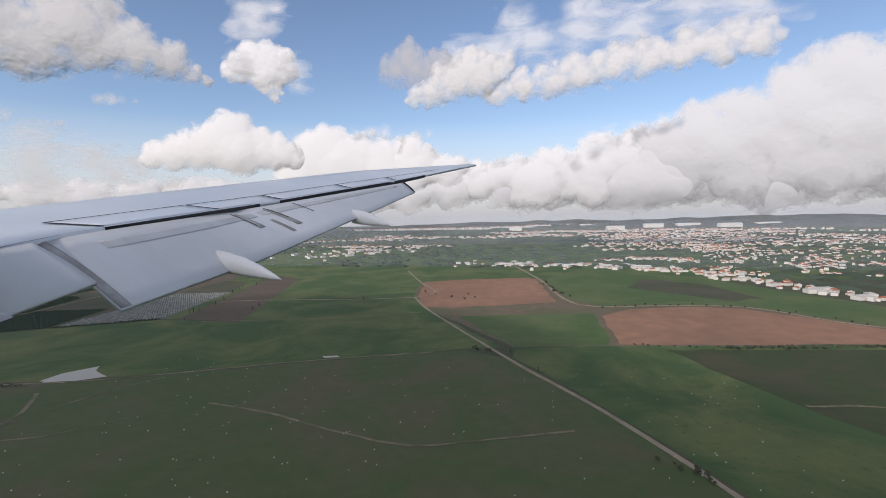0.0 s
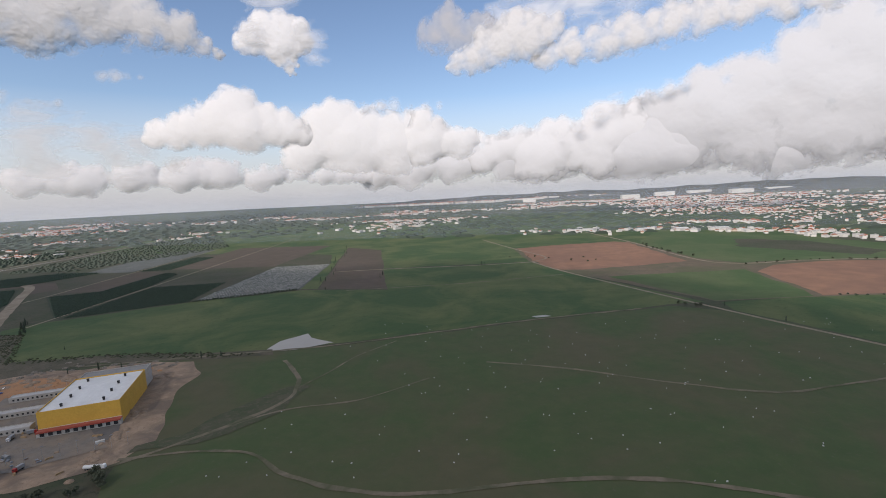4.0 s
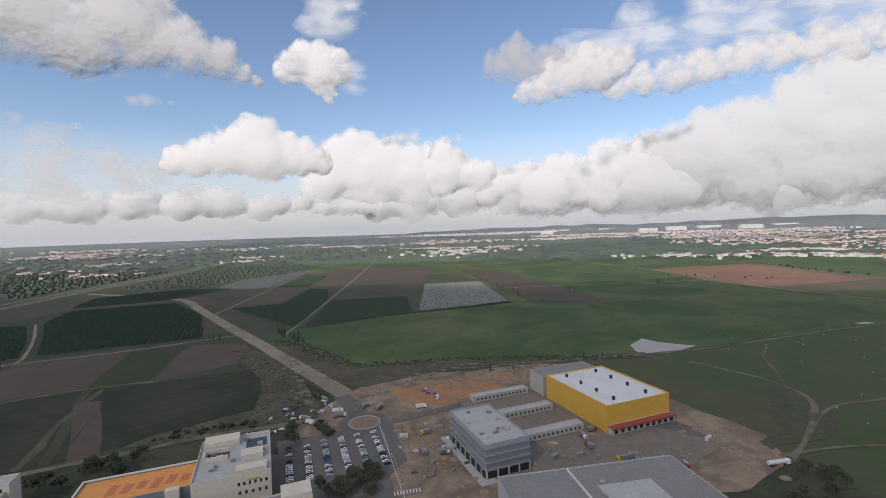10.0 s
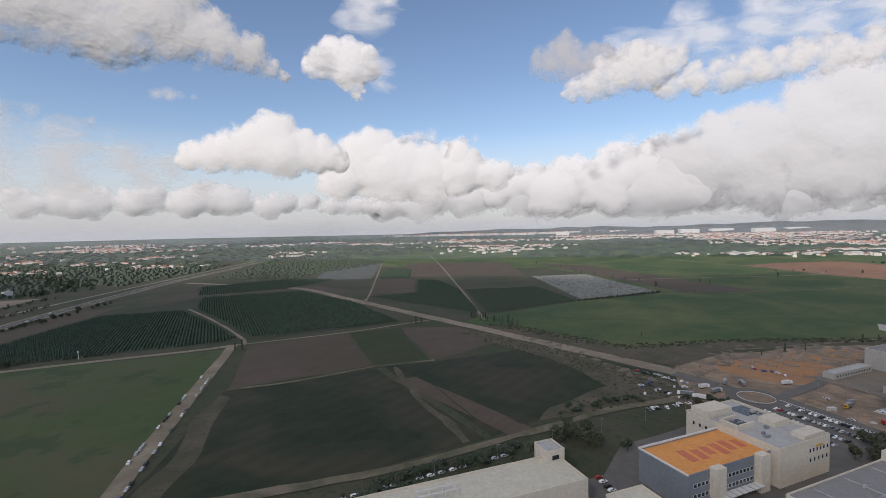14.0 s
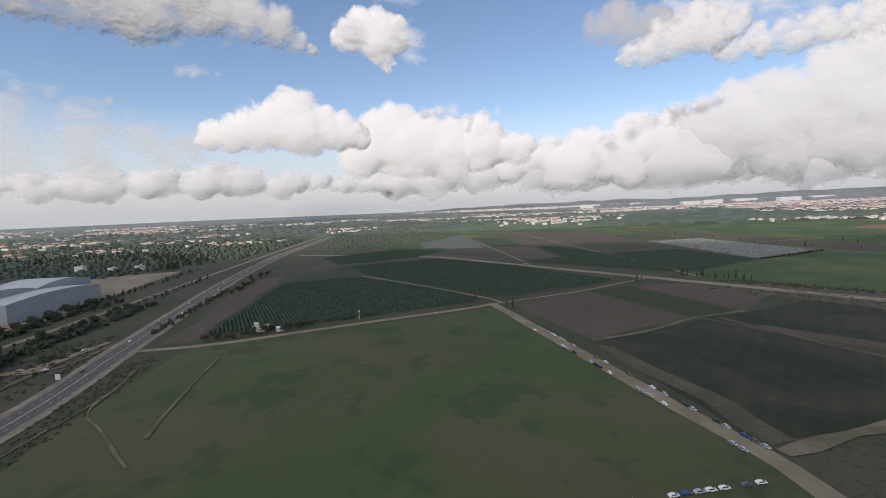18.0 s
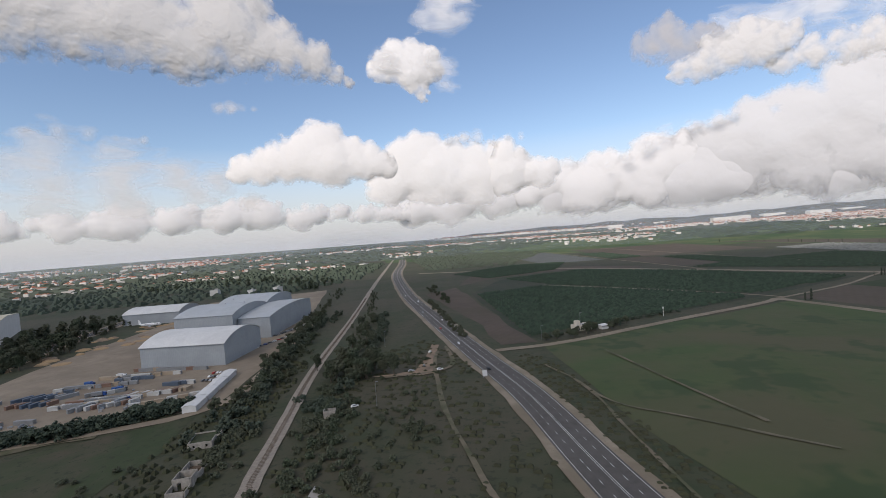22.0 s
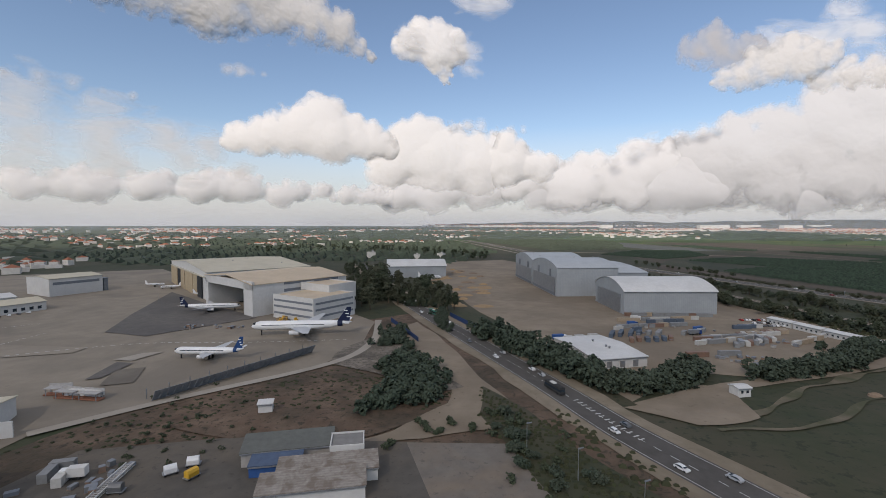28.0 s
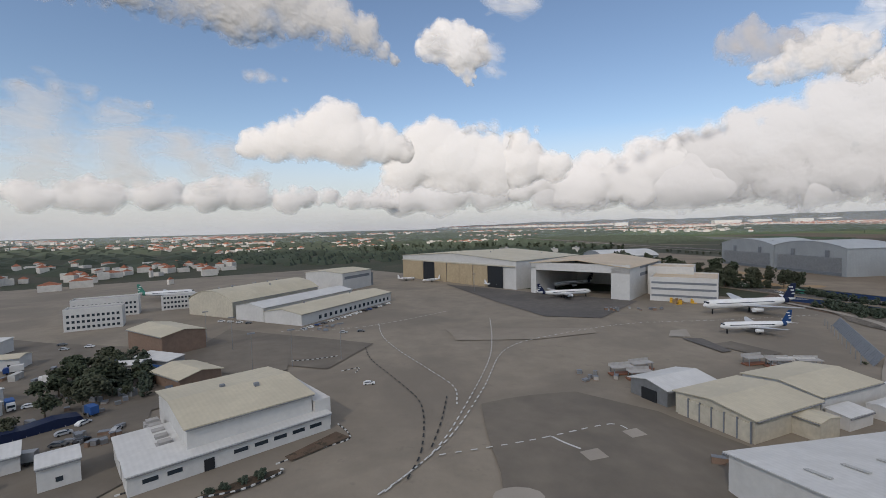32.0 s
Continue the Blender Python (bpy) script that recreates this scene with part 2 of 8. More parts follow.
def part(name, bm, mat, parent, label="", loc=None, turn=0.0):
    """One mesh object under a thing or a part. bm may be a ready mesh that several parts share."""
    me = bm if isinstance(bm, bpy.types.Mesh) else mesh_of(name, bm, mat)
    ob = new(name, me)
    ob.parent = parent
    if loc is not None:
        ob.matrix_local = pose(*loc, 0, 0, turn)
    return tagged(ob, label)


def thing(name, label, category, x, y, z=0.0, turn=0.0, group="", kind="", size=1.0):
    ob = new(name)
    ob.empty_display_size = 0.5
    z = ground_at(x, y) if abs(z) < 0.36 and (x or y) else z
    ob.matrix_basis = pose(x, y, z, 0, 0, turn) @ Matrix.Scale(S * size, 4)
    return tagged(ob, label, category, group, kind)


def single(name, bm, mat, label, category, x, y, z=0.0, turn=0.0, group="", kind=""):
    me = bm if isinstance(bm, bpy.types.Mesh) else mesh_of(name, bm, mat)
    ob = new(name, me)
    z = ground_at(x, y) if abs(z) < 0.36 else z
    ob.matrix_basis = pose(x, y, z, 0, 0, turn) @ Matrix.Scale(S, 4)
    return tagged(ob, label, category, group, kind)


def box(bm, x, y, z, sx, sy, sz, turn=0.0, slot=0, taper=1.0):
    """A box standing on z, centred in x and y."""
    m = pose(x, y, z, 0, 0, turn)
    vs = [bm.verts.new(m @ Vector((a * sx / 2 * k, b * sy / 2 * k, c))) for c, k in ((0, 1), (sz, taper)) for a, b in ((-1, -1), (1, -1), (1, 1), (-1, 1))]
    fs = [(3, 2, 1, 0), (4, 5, 6, 7), (0, 1, 5, 4), (1, 2, 6, 5), (2, 3, 7, 6), (3, 0, 4, 7)]
    for q in fs:
        bm.faces.new([vs[i] for i in q]).material_index = slot
    return bm


def boxes(*rows):
    bm = bmesh.new()
    for r in rows:
        box(bm, *r)
    return bm


def extrude(bm, pts, z0, z1, slot=0, cap=True):
    lo = [bm.verts.new((x, y, z0)) for x, y in pts]
    hi = [bm.verts.new((x, y, z1)) for x, y in pts]
    n = len(pts)
    for i in range(n):
        bm.faces.new((lo[i], lo[(i + 1) % n], hi[(i + 1) % n], hi[i])).material_index = slot
    if cap:
        bm.faces.new(hi).material_index = slot
        bm.faces.new(lo[::-1]).material_index = slot
    bmesh.ops.recalc_face_normals(bm, faces=bm.faces[:])
    return bm


def profile(bm, pts, y0, y1, slot=0):
    """Extrudes an outline in x and z along y."""
    a = [bm.verts.new((x, y0, z)) for x, z in pts]
    b = [bm.verts.new((x, y1, z)) for x, z in pts]
    n = len(pts)
    for i in range(n):
        bm.faces.new((a[i], a[(i + 1) % n], b[(i + 1) % n], b[i])).material_index = slot
    bm.faces.new(a[::-1]).material_index = slot
    bm.faces.new(b).material_index = slot
    bmesh.ops.recalc_face_normals(bm, faces=bm.faces[:])
    return bm


def tube(bm, x, y, z0, z1, r0, r1=None, n=8, slot=0):
    r1 = r0 if r1 is None else r1
    lo = [bm.verts.new((x + r0 * math.cos(i * 2 * math.pi / n), y + r0 * math.sin(i * 2 * math.pi / n), z0)) for i in range(n)]
    hi = [bm.verts.new((x + r1 * math.cos(i * 2 * math.pi / n), y + r1 * math.sin(i * 2 * math.pi / n), z1)) for i in range(n)]
    for i in range(n):
        bm.faces.new((lo[i], lo[(i + 1) % n], hi[(i + 1) % n], hi[i])).material_index = slot
    bm.faces.new(hi).material_index = slot
    bm.faces.new(lo[::-1]).material_index = slot
    return bm


def wobble(pts, step, amp, closed=True, seed=0.0):
    """Splits an outline into short pieces and makes it uneven."""
    out = []
    n = len(pts)
    for i in range(n if closed else n - 1):
        a, b = Vector(pts[i]), Vector(pts[(i + 1) % n])
        k = max(1, int((b - a).length / step))
        for j in range(k):
            p = a.lerp(b, j / k)
            q = Vector((p.x * 0.05, p.y * 0.05, seed))
            out.append((p.x + amp * noise.noise(q), p.y + amp * noise.noise(q + Vector((9, 5, 2)))))
    if not closed:
        out.append(tuple(pts[-1]))
    return out


LAYER = [0.01]
LAID = []       # (outline or centre line, half width, height) of every patch and road


def inside(p, poly):
    r = False
    for (x1, y1), (x2, y2) in zip(poly, poly[1:] + poly[:1]):
        if (y1 > p[1]) != (y2 > p[1]) and p[0] < (x2 - x1) * (p[1] - y1) / (y2 - y1) + x1:
            r = not r
    return r


def ground_at(x, y):
    """Height of the topmost patch or road at a place."""
    for shape, half, z, lo, hi in reversed(LAID):
        if lo[0] <= x <= hi[0] and lo[1] <= y <= hi[1]:
            if half is None:
                if inside((x, y), shape):
                    return z
            elif any((Vector((x, y)) - p).length < half for p in shape):
                return z
    return 0.0


def lay(shape, half, z):
    k = half or 0
    xs, ys = [p[0] for p in shape], [p[1] for p in shape]
    LAID.append((shape, half, z, (min(xs) - k, min(ys) - k), (max(xs) + k, max(ys) + k)))



def sheet(name, pts, mat, label, category="field", amp=2.0, step=12.0, z=None):
    """A flat patch of ground with an uneven edge, laid a little above the last one."""
    LAYER[0] += 0.002
    lay(list(pts), None, z or LAYER[0])
    bm = bmesh.new()
    f = bm.faces.new([bm.verts.new((x, y, z or LAYER[0])) for x, y in wobble(pts, step, amp)])
    if f.normal.z < 0 or (f.normal_update() or f.normal.z < 0):
        f.normal_flip()
    bmesh.ops.triangulate(bm, faces=[f])
    return tagged(new(name, mesh_of(name, bm, mat)), label, category, "", "structure")


def smooth_line(pts, step=6.0):
    """A soft curve through the points."""
    out = []
    P = [Vector(p) for p in pts]
    P = [P[0] * 2 - P[1]] + P + [P[-1] * 2 - P[-2]]
    for i in range(1, len(P) - 2):
        a, b, c, d = P[i - 1:i + 3]
        k = max(2, int((c - b).length / step))
        for j in range(k):
            t = j / k
            out.append(0.5 * (2 * b + (c - a) * t + (2 * a - 5 * b + 4 * c - d) * t * t + (3 * b - a - 3 * c + d) * t ** 3))
    out.append(P[-2])
    return out


def ribbon_bm(bm, line, width, z, shift=0.0, dash=None, uneven=0.0, slot=0):
    """A strip along a line; dash=(on, off) lengths make a broken one."""
    n = len(line)
    sides = []
    run = 0.0
    for i, p in enumerate(line):
        d = (line[min(i + 1, n - 1)] - line[max(i - 1, 0)])
        d = Vector((d.x, d.y)).normalized()
        k = Vector((-d.y, d.x))
        u = uneven * noise.noise(Vector((p.x * 0.11, p.y * 0.11, 3.3)))
        v = uneven * noise.noise(Vector((p.x * 0.11, p.y * 0.11, 8.8)))
        c = Vector((p.x, p.y)) + k * shift
        sides.append((c + k * (width / 2 + u), c - k * (width / 2 + v)))
    prev = None
    for i in range(n - 1):
        if dash:
            run += (line[i + 1] - line[i]).length
            if run % (dash[0] + dash[1]) > dash[0]:
                prev = None
                continue
        if prev is None:
            prev = [bm.verts.new((*q, z)) for q in sides[i]]
        now = [bm.verts.new((*q, z)) for q in sides[i + 1]]
        f = bm.faces.new((prev[0], prev[1], now[1], now[0]))
        f.material_index = slot
        f.normal_update()
        if f.normal.z < 0:
            f.normal_flip()
        prev = now
    return bm


def road(name, pts, width, mat, label, category="road", uneven=0.0, step=6.0, z=None):
    LAYER[0] += 0.002
    lay(smooth_line(pts, 0.8), width / 2, z or LAYER[0])
    bm = ribbon_bm(bmesh.new(), smooth_line(pts, step), width, z or LAYER[0], uneven=uneven)
    return tagged(new(name, mesh_of(name, bm, mat)), label, category, "", "structure")


# ---- ground ----
bm = bmesh.new()
cx0, cy0 = -500.0, 0.0
rings = [0, 150, 400, 800, 1300, 2000, 3000, 4200, 5600]
prev = None
for r in rings:
    ring = []
    for i in range(72):
        a = i * math.pi / 36
        ring.append(bm.verts.new((cx0 + r * math.cos(a), cy0 + r * math.sin(a), 0)) if r else None)
    if prev:
        for i in range(72):
            j = (i + 1) % 72
            if prev[0] is None:
                if i == 0:
                    bm.faces.new(ring)
            else:
                bm.faces.new((prev[i], ring[i], ring[j], prev[j]))
    prev = ring
bmesh.ops.recalc_face_normals(bm, faces=bm.faces[:])
if bm.faces[:][5].normal.z < 0:
    bmesh.ops.reverse_faces(bm, faces=bm.faces[:])
for f in bm.faces:
    c = f.calc_center_median()
    f.material_index = 1 if math.hypot(c.x - cx0, c.y - cy0) > 1100 else 0
tagged(new("ground", mesh_of("ground", bm, [M["ground"], M["far"]])), "open country of dull green and brown scrub reaching the horizon", "ground", "", "structure")

sheet("far_field", [(-900, 700), (-300, 560), (400, 640), (900, 560), (1500, 900), (1100, 1400), (-200, 1500), (-1100, 1200)], M["wheat"], "dark green farmland before the far towns", amp=30, step=60)
sheet("field", [(-560, 900), (-250, 840), (60, 800), (30, 1020), (-350, 1200), (-620, 1150)], M["wheat2"], "sunlit bright green wheat field", amp=14, step=40)
sheet("field", [(-355, 175), (-305, 189), (-231, 211), (-139, 253), (-41, 290), (-8, 276), (28, 215), (64, 147), (110, 40), (150, -200), (-240, -200), (-235, 60), (-262, 104), (-285, 140), (-300, 178)], M["valley"], "dull green winter wheat with worn patches", amp=3)
sheet("field", [(-480, 236), (-440, 190), (-400, 160), (-355, 180), (-305, 193), (-231, 215), (-139, 257), (-41, 294), (-16, 300), (-90, 414), (-120, 478), (-176, 466), (-282, 452), (-245, 350), (-320, 352), (-398, 312), (-466, 256)], M["wheat"], "green winter wheat on the valley floor", amp=3)
sheet("field", [(-290, 456), (-120, 482), (-140, 596), (-90, 760), (-300, 800), (-380, 690), (-325, 620)], M["wheat"], "dark green wheat field behind the farm track", amp=4)
sheet("field", [(30, 218), (66, 150), (118, 40), (170, -200), (420, -200), (420, 330), (226, 331), (62, 313), (-6, 299), (-8, 279)], M["wheat"], "dark green field beside the farm track", amp=3)
sheet("field", [(88, 306), (224, 322), (420, 330), (420, 120), (135, 196), (119, 227)], M["meadow"], "olive green field with bare patches", amp=4)
sheet("field_margin", [(-142, 600), (-122, 482), (-92, 416), (-8, 302), (230, 333), (336, 331), (264, 388), (202, 455), (131, 459), (70, 449), (44, 486), (18, 640)], M["margin"], "brown stubble margin between the fields", amp=3)
sheet("field", [(-60, 392), (58, 414), (58, 329), (55, 312), (-8, 303)], M["wheat2"], "bright green field between brown fields", amp=3)
sheet("field", [(-100, 430), (-71, 428), (30, 465), (14, 628), (-1, 645), (-62, 630), (-136, 600), (-118, 490)], M["soil"], "sunlit ploughed brown field", amp=4)
sheet("field", [(64, 403), (91, 434), (140, 450), (191, 447), (258, 376), (330, 330), (226, 333), (62, 315)], M["soil"], "wide ploughed reddish-brown field", amp=3)
sheet("field", [(24, 620), (44, 486), (70, 450), (131, 459), (201, 455), (262, 388), (340, 420), (226, 655), (176, 720), (81, 758)], M["wheat2"], "bright green field below the town", amp=4)
sheet("scrub_patch", [(120, 560), (200, 480), (235, 500), (210, 600), (150, 640)], M["ground"], "rough scrub patch in a green field", "field", amp=8)
sheet("field", [(-308, 357), (-245, 351), (-330, 620), (-396, 664)], M["soil2"], "purple-brown ploughed strip", amp=2)
sheet("field", [(-330, 356), (-309, 356), (-398, 664), (-425, 676), (-356, 497)], M["wheat"], "narrow green strip", amp=2)
sheet("field", [(-570, 480), (-424, 490), (-440, 700), (-600, 700)], M["soil2"], "bare reddish-brown plots", amp=2)
sheet("field", [(-568, 350), (-530, 359), (-550, 467), (-590, 468)], M["soil2"], "bare brown plot between orchards", amp=1)
sheet("field", [(-662, 461), (-599, 469), (-640, 692), (-719, 690)], M["net"], "pale net-covered plot", amp=2)
sheet("field", [(-582, 177), (-541, 204), (-514, 147), (-557, 118)], M["soil2"], "brown fallow plot", amp=1)
sheet("field", [(-541, 205), (-516, 217), (-490, 156), (-512, 147)], M["meadow"], "dark green vegetable plot", amp=1)
sheet("field", [(-515, 217), (-483, 222), (-458, 190), (-488, 156)], M["soil2"], "brown plot beside the new road", amp=2)
sheet("field", [(-557, 115), (-510, 143), (-466, 86), (-500, 62), (-540, 50)], M["rows"], "dark green vegetable rows", amp=1)
sheet("field", [(-508, 145), (-488, 154), (-445, 178), (-402, 143), (-410, 125), (-464, 88)], M["rows"], "overgrown green plot with bare strips", amp=2)
sheet("field", [(-500, 130), (-492, 134), (-452, 92), (-459, 88)], M["soil2"], "bare furrowed strip", amp=1)
sheet("field", [(-588, 170), (-651, 137), (-700, 110), (-688, 50), (-672, 0), (-655, -120), (-520, -120), (-538, 30), (-545, 60), (-557, 86), (-575, 130)], M["crop"], "dull green young crop with brown streaks", amp=2)
for pts in ([(-705, 122), (-660, 148), (-594, 184), (-517, 233), (-572, 312), (-640, 372), (-712, 332), (-733, 250)],
            [(-466, 259), (-400, 312), (-422, 394), (-488, 374)],
            [(-563, 335), (-470, 262), (-490, 374), (-520, 450), (-545, 460), (-528, 356)],
            [(-725, 340), (-660, 385), (-640, 470), (-700, 470), (-760, 400)],
            [(-592, 469), (-555, 478), (-574, 590), (-607, 592)]):
    sheet("orchard_floor", pts, M["orchard"], "shaded orchard ground between tree rows", "ground", amp=1)
sheet("field", [(-397, 314), (-325, 356), (-356, 497), (-420, 487)], M["net"], "orchard under pale grey nets", amp=1)
sheet("field", [(-745, 300), (-715, 345), (-640, 385), (-600, 345), (-590, 370), (-640, 410), (-740, 380)], M["soil2"], "bare brown strip along the orchard", amp=2)
sheet("verge", [(-764, 262), (-746, 292), (-710, 146), (-702, 118), (-715, 116), (-722, 150)], M["soil2"], "bare verge beside the highway", "ground", amp=2)
sheet("meadow", [(-835, 17), (-823, 32), (-790, 58), (-783, 40), (-783, -20), (-860, -60)], M["rough_meadow"], "rough green meadow beside the yard", "ground", amp=4)
sheet("yard", [(-866, 28), (-850, 44), (-836, 41), (-789, 64), (-797, 127), (-822, 206), (-860, 330), (-940, 290), (-908, 200), (-893, 120), (-881, 78)], M["yard"], "dusty pale storage yard", "yard", amp=1.5)
sheet("sand_site", [(-408, 112), (-400, 136), (-386, 158), (-370, 170), (-343, 176), (-320, 184), (-298, 184), (-288, 170), (-258, 115), (-262, 99), (-275, 90), (-300, 86), (-340, 70), (-366, 70), (-390, 100)], M["sand"], "building site of orange sand and rubble", "building site", amp=6, step=3)
sheet("rough_earth", [(-965, -30), (-955, 12), (-946, 25), (-926, 44), (-921, 58), (-926, 90), (-908, 104), (-876, 40), (-862, 0), (-850, -40)], M["mound"], "rough brown earth bank with scrub", "ground", amp=2, step=6)
sheet("apron", [(-922, 88), (-920, 58), (-926, 44), (-946, 25), (-957, 13), (-958, -60), (-1200, -60), (-1230, 150), (-1090, 240), (-1040, 190), (-990, 125), (-935, 104)], M["apron"], "wide brownish concrete apron with patched slabs", "apron", amp=0.6, step=8)
sheet("pond", [(-270, 200), (-269, 218), (-259, 232), (-253, 224), (-237, 216), (-252, 204)], M["pond"], "shallow pale grey rain pond in the field", "pond", amp=1, step=4)
sheet("puddle", [(-126, 264), (-117, 267), (-120, 270), (-129, 267)], M["pond"], "small pale rain puddle", "pond", amp=1, step=4)

sheet("verge", [(-470, 226), (-456, 208), (-410, 158), (-390, 151), (-376, 164), (-349, 183), (-301, 187), (-262, 196), (-268, 204), (-300, 197), (-352, 194), (-404, 180), (-452, 226)], M["verge"], "dry brown verge beside the building site", "ground", amp=3, step=5)
sheet("verge", [(-470, 212), (-404, 138), (-398, 122), (-420, 112), (-450, 96), (-446, 106), (-424, 128), (-440, 160), (-480, 204)], M["verge"], "dry brown verge beside the building site", "ground", amp=3, step=5)
road("worn_path", [(-503, 146), (-493.5, 125.3), (-484.6, 106.2), (-476, 94), (-471, 83)], 2.0, M["verge"], "bare brown strip between the plots", "path", uneven=1.2, step=3)
sheet("verge", [(-556, 112), (-549, 86), (-541, 58), (-537, 49), (-531, 51), (-536, 66), (-544, 92), (-551, 110)], M["verge"], "rough dry verge beside the dirt road", "ground", amp=3, step=3)
sheet("orange_earth", [(-378, 144), (-372, 158), (-356, 164), (-338, 158), (-334, 150), (-346, 140), (-358, 132), (-368, 137)], M["orange_earth"], "raw orange earth dug open on the site", "building site", amp=4, step=4)
for pts in ([(-519, 133), (-506, 96), (-494, 69)], [(-513, 135), (-497, 88), (-489, 70)], [(-506, 136), (-491, 102), (-482, 82)], [(-518, 120), (-508, 94), (-501, 76)], [(-530, 105), (-521, 83), (-511, 62)], [(-535, 112), (-524, 86), (-516, 64)], [(-486, 128), (-470, 100), (-464, 92)], [(-478, 140), (-464, 108), (-456, 95)], [(-464, 150), (-446, 120), (-436, 112)], [(-452, 158), (-436, 132), (-428, 122)]):
    road("wheel_track", pts, 0.4, M["rows"], "faint brown wheel track between crop rows", "track", uneven=0.5, step=3)
road("farm_track", [(120, 30), (86, 100), (64, 147), (54, 168), (28, 215), (-11, 276), (-90, 414), (-120, 480)], 2.6, M["track"], "pale dirt farm track", "track", uneven=0.4)
road("farm_track", [(-120, 480), (-176, 466), (-282, 452), (-330, 440)], 2.6, M["track"], "pale dirt farm track", "track", uneven=0.4)
road("farm_track", [(-120, 480), (-104, 515), (-140, 595), (-190, 720)], 2.4, M["track"], "pale dirt farm track", "track", uneven=0.4)
road("farm_track", [(-20, 800), (18, 629), (40, 481), (68, 445), (131, 455), (201, 450), (261, 382), (420, 330)], 3.6, M["track"], "curved dirt road by the brown field", "track", uneven=0.8)
sheet("worn_patch", [(-249, 131), (-240, 148), (-234, 157), (-225, 159), (-224, 150), (-226, 136), (-236, 121), (-246, 113), (-258, 110), (-262, 107), (-262, 112), (-252, 118)], M["worn"], "bare trodden patch where paths meet", "path", amp=6, step=2.5)
for pts, wd in (([(-251, 189), (-236, 172), (-229, 158), (-229, 144), (-246, 118), (-262, 100)], 1.8), ([(-229, 158), (-222, 176), (-216, 196), (-202, 219)], 0.9),
                ([(-246, 118), (-225, 139), (-199, 149), (-175, 171)], 1.0), ([(-152, 190), (-117, 184), (-81, 172), (-45, 164), (-20, 171), (19, 185)], 1.4),
                ([(-262, 104), (-242, 110), (-221, 111), (-203, 101), (-170, 96), (-110, 108), (-60, 102)], 1.6), ([(-355, 177), (-305, 191), (-231, 213), (-139, 255), (-60, 284)], 2.0),
                ([(123, 223), (156, 226), (220, 215)], 1.8), ([(-280, 348), (-180, 372), (-95, 405)], 1.6)):
    road("worn_path", pts, wd, M["path"], "worn earth path across the wheat", "path", uneven=wd * 0.5, step=4)
road("new_road_bed", [(-800, 440), (-716, 414), (-645, 386), (-585, 329), (-525, 270), (-460, 207), (-395, 143)], 8.0, M["track"], "unpaved bed of a new road", "road", uneven=0.7)
road("farm_track", [(-468, 240), (-492, 382), (-541, 655), (-590, 900)], 1.9, M["track"], "pale dirt track between plots", "track", uneven=0.4)
road("farm_track", [(-565, 322), (-567, 344), (-640, 692)], 1.7, M["track"], "pale dirt track between plots", "track", uneven=0.4)
road("farm_track", [(-684, 277), (-630, 228), (-591, 188), (-586, 178)], 1.8, M["track"], "pale dirt track through the orchard", "track", uneven=0.4)
road("farm_track", [(-588, 178), (-543, 205), (-514, 229), (-500, 240)], 1.8, M["track"], "pale track at the orchard edge", "track", uneven=0.4)
road("farm_track", [(-557, 117), (-536, 127), (-512, 145), (-488, 156)], 1.6, M["path"], "earth track between vegetable plots", "track", uneven=0.5)
road("parking_track", [(-591, 178), (-582, 155), (-573, 130), (-556, 84), (-547, 60), (-540, 42), (-536, 10)], 4.6, M["track"], "pale dirt road lined with parked cars", "road", uneven=0.5)
road("farm_track", [(-538, 47), (-515, 57), (-487, 69), (-448, 94), (-424, 109), (-395, 120)], 3.0, M["path"], "rough earth track behind the car parks", "track", uneven=1.0)
road("side_road", [(-716, 108), (-691, 116), (-647, 142), (-606, 165), (-590, 176)], 3.4, M["track"], "narrow pale side road past the stone hut", "road", uneven=0.3)
road("perimeter_road", [(-866, 26), (-846, 36), (-808, 50), (-788, 66), (-791, 96), (-812, 190)], 3.4, M["yard"], "pale perimeter road round the yard", "road", uneven=0.4)

# ---- highway, railway and airport road ----
HIGHWAY = [(-660, -130), (-680, -30), (-697, 25), (-708, 66), (-721, 102), (-746, 173), (-780, 275), (-826, 450), (-860, 640), (-915, 900)]
RAIL = [(-748, -120), (-755, 10), (-758, 30), (-764, 55), (-774, 97), (-792, 193), (-832, 390), (-882, 650), (-940, 950)]
AIRROAD = [(-845, -45), (-858, -12), (-864, 1), (-872, 17), (-879, 35), (-892, 66), (-907, 102), (-919, 132), (-940, 190), (-968, 280)]


def marked_road(name, pts, width, label, lines):
    """Asphalt with painted lines as parts: (shift, width, dash)."""
    LAYER[0] += 0.004
    z = LAYER[0]
    line = smooth_line(pts, 1.2)
    lay(line, width / 2, z)
    base = tagged(new(name, mesh_of(name, ribbon_bm(bmesh.new(), smooth_line(pts, 5), width, z), M["asphalt"])), label, "road", "", "structure")
    for shift, wd, dash in lines:
        bm = ribbon_bm(bmesh.new(), line, wd, z + 0.006, shift, dash)
        part("lane_line", bm, M["line"], base)
    LAYER[0] += 0.008
    return base


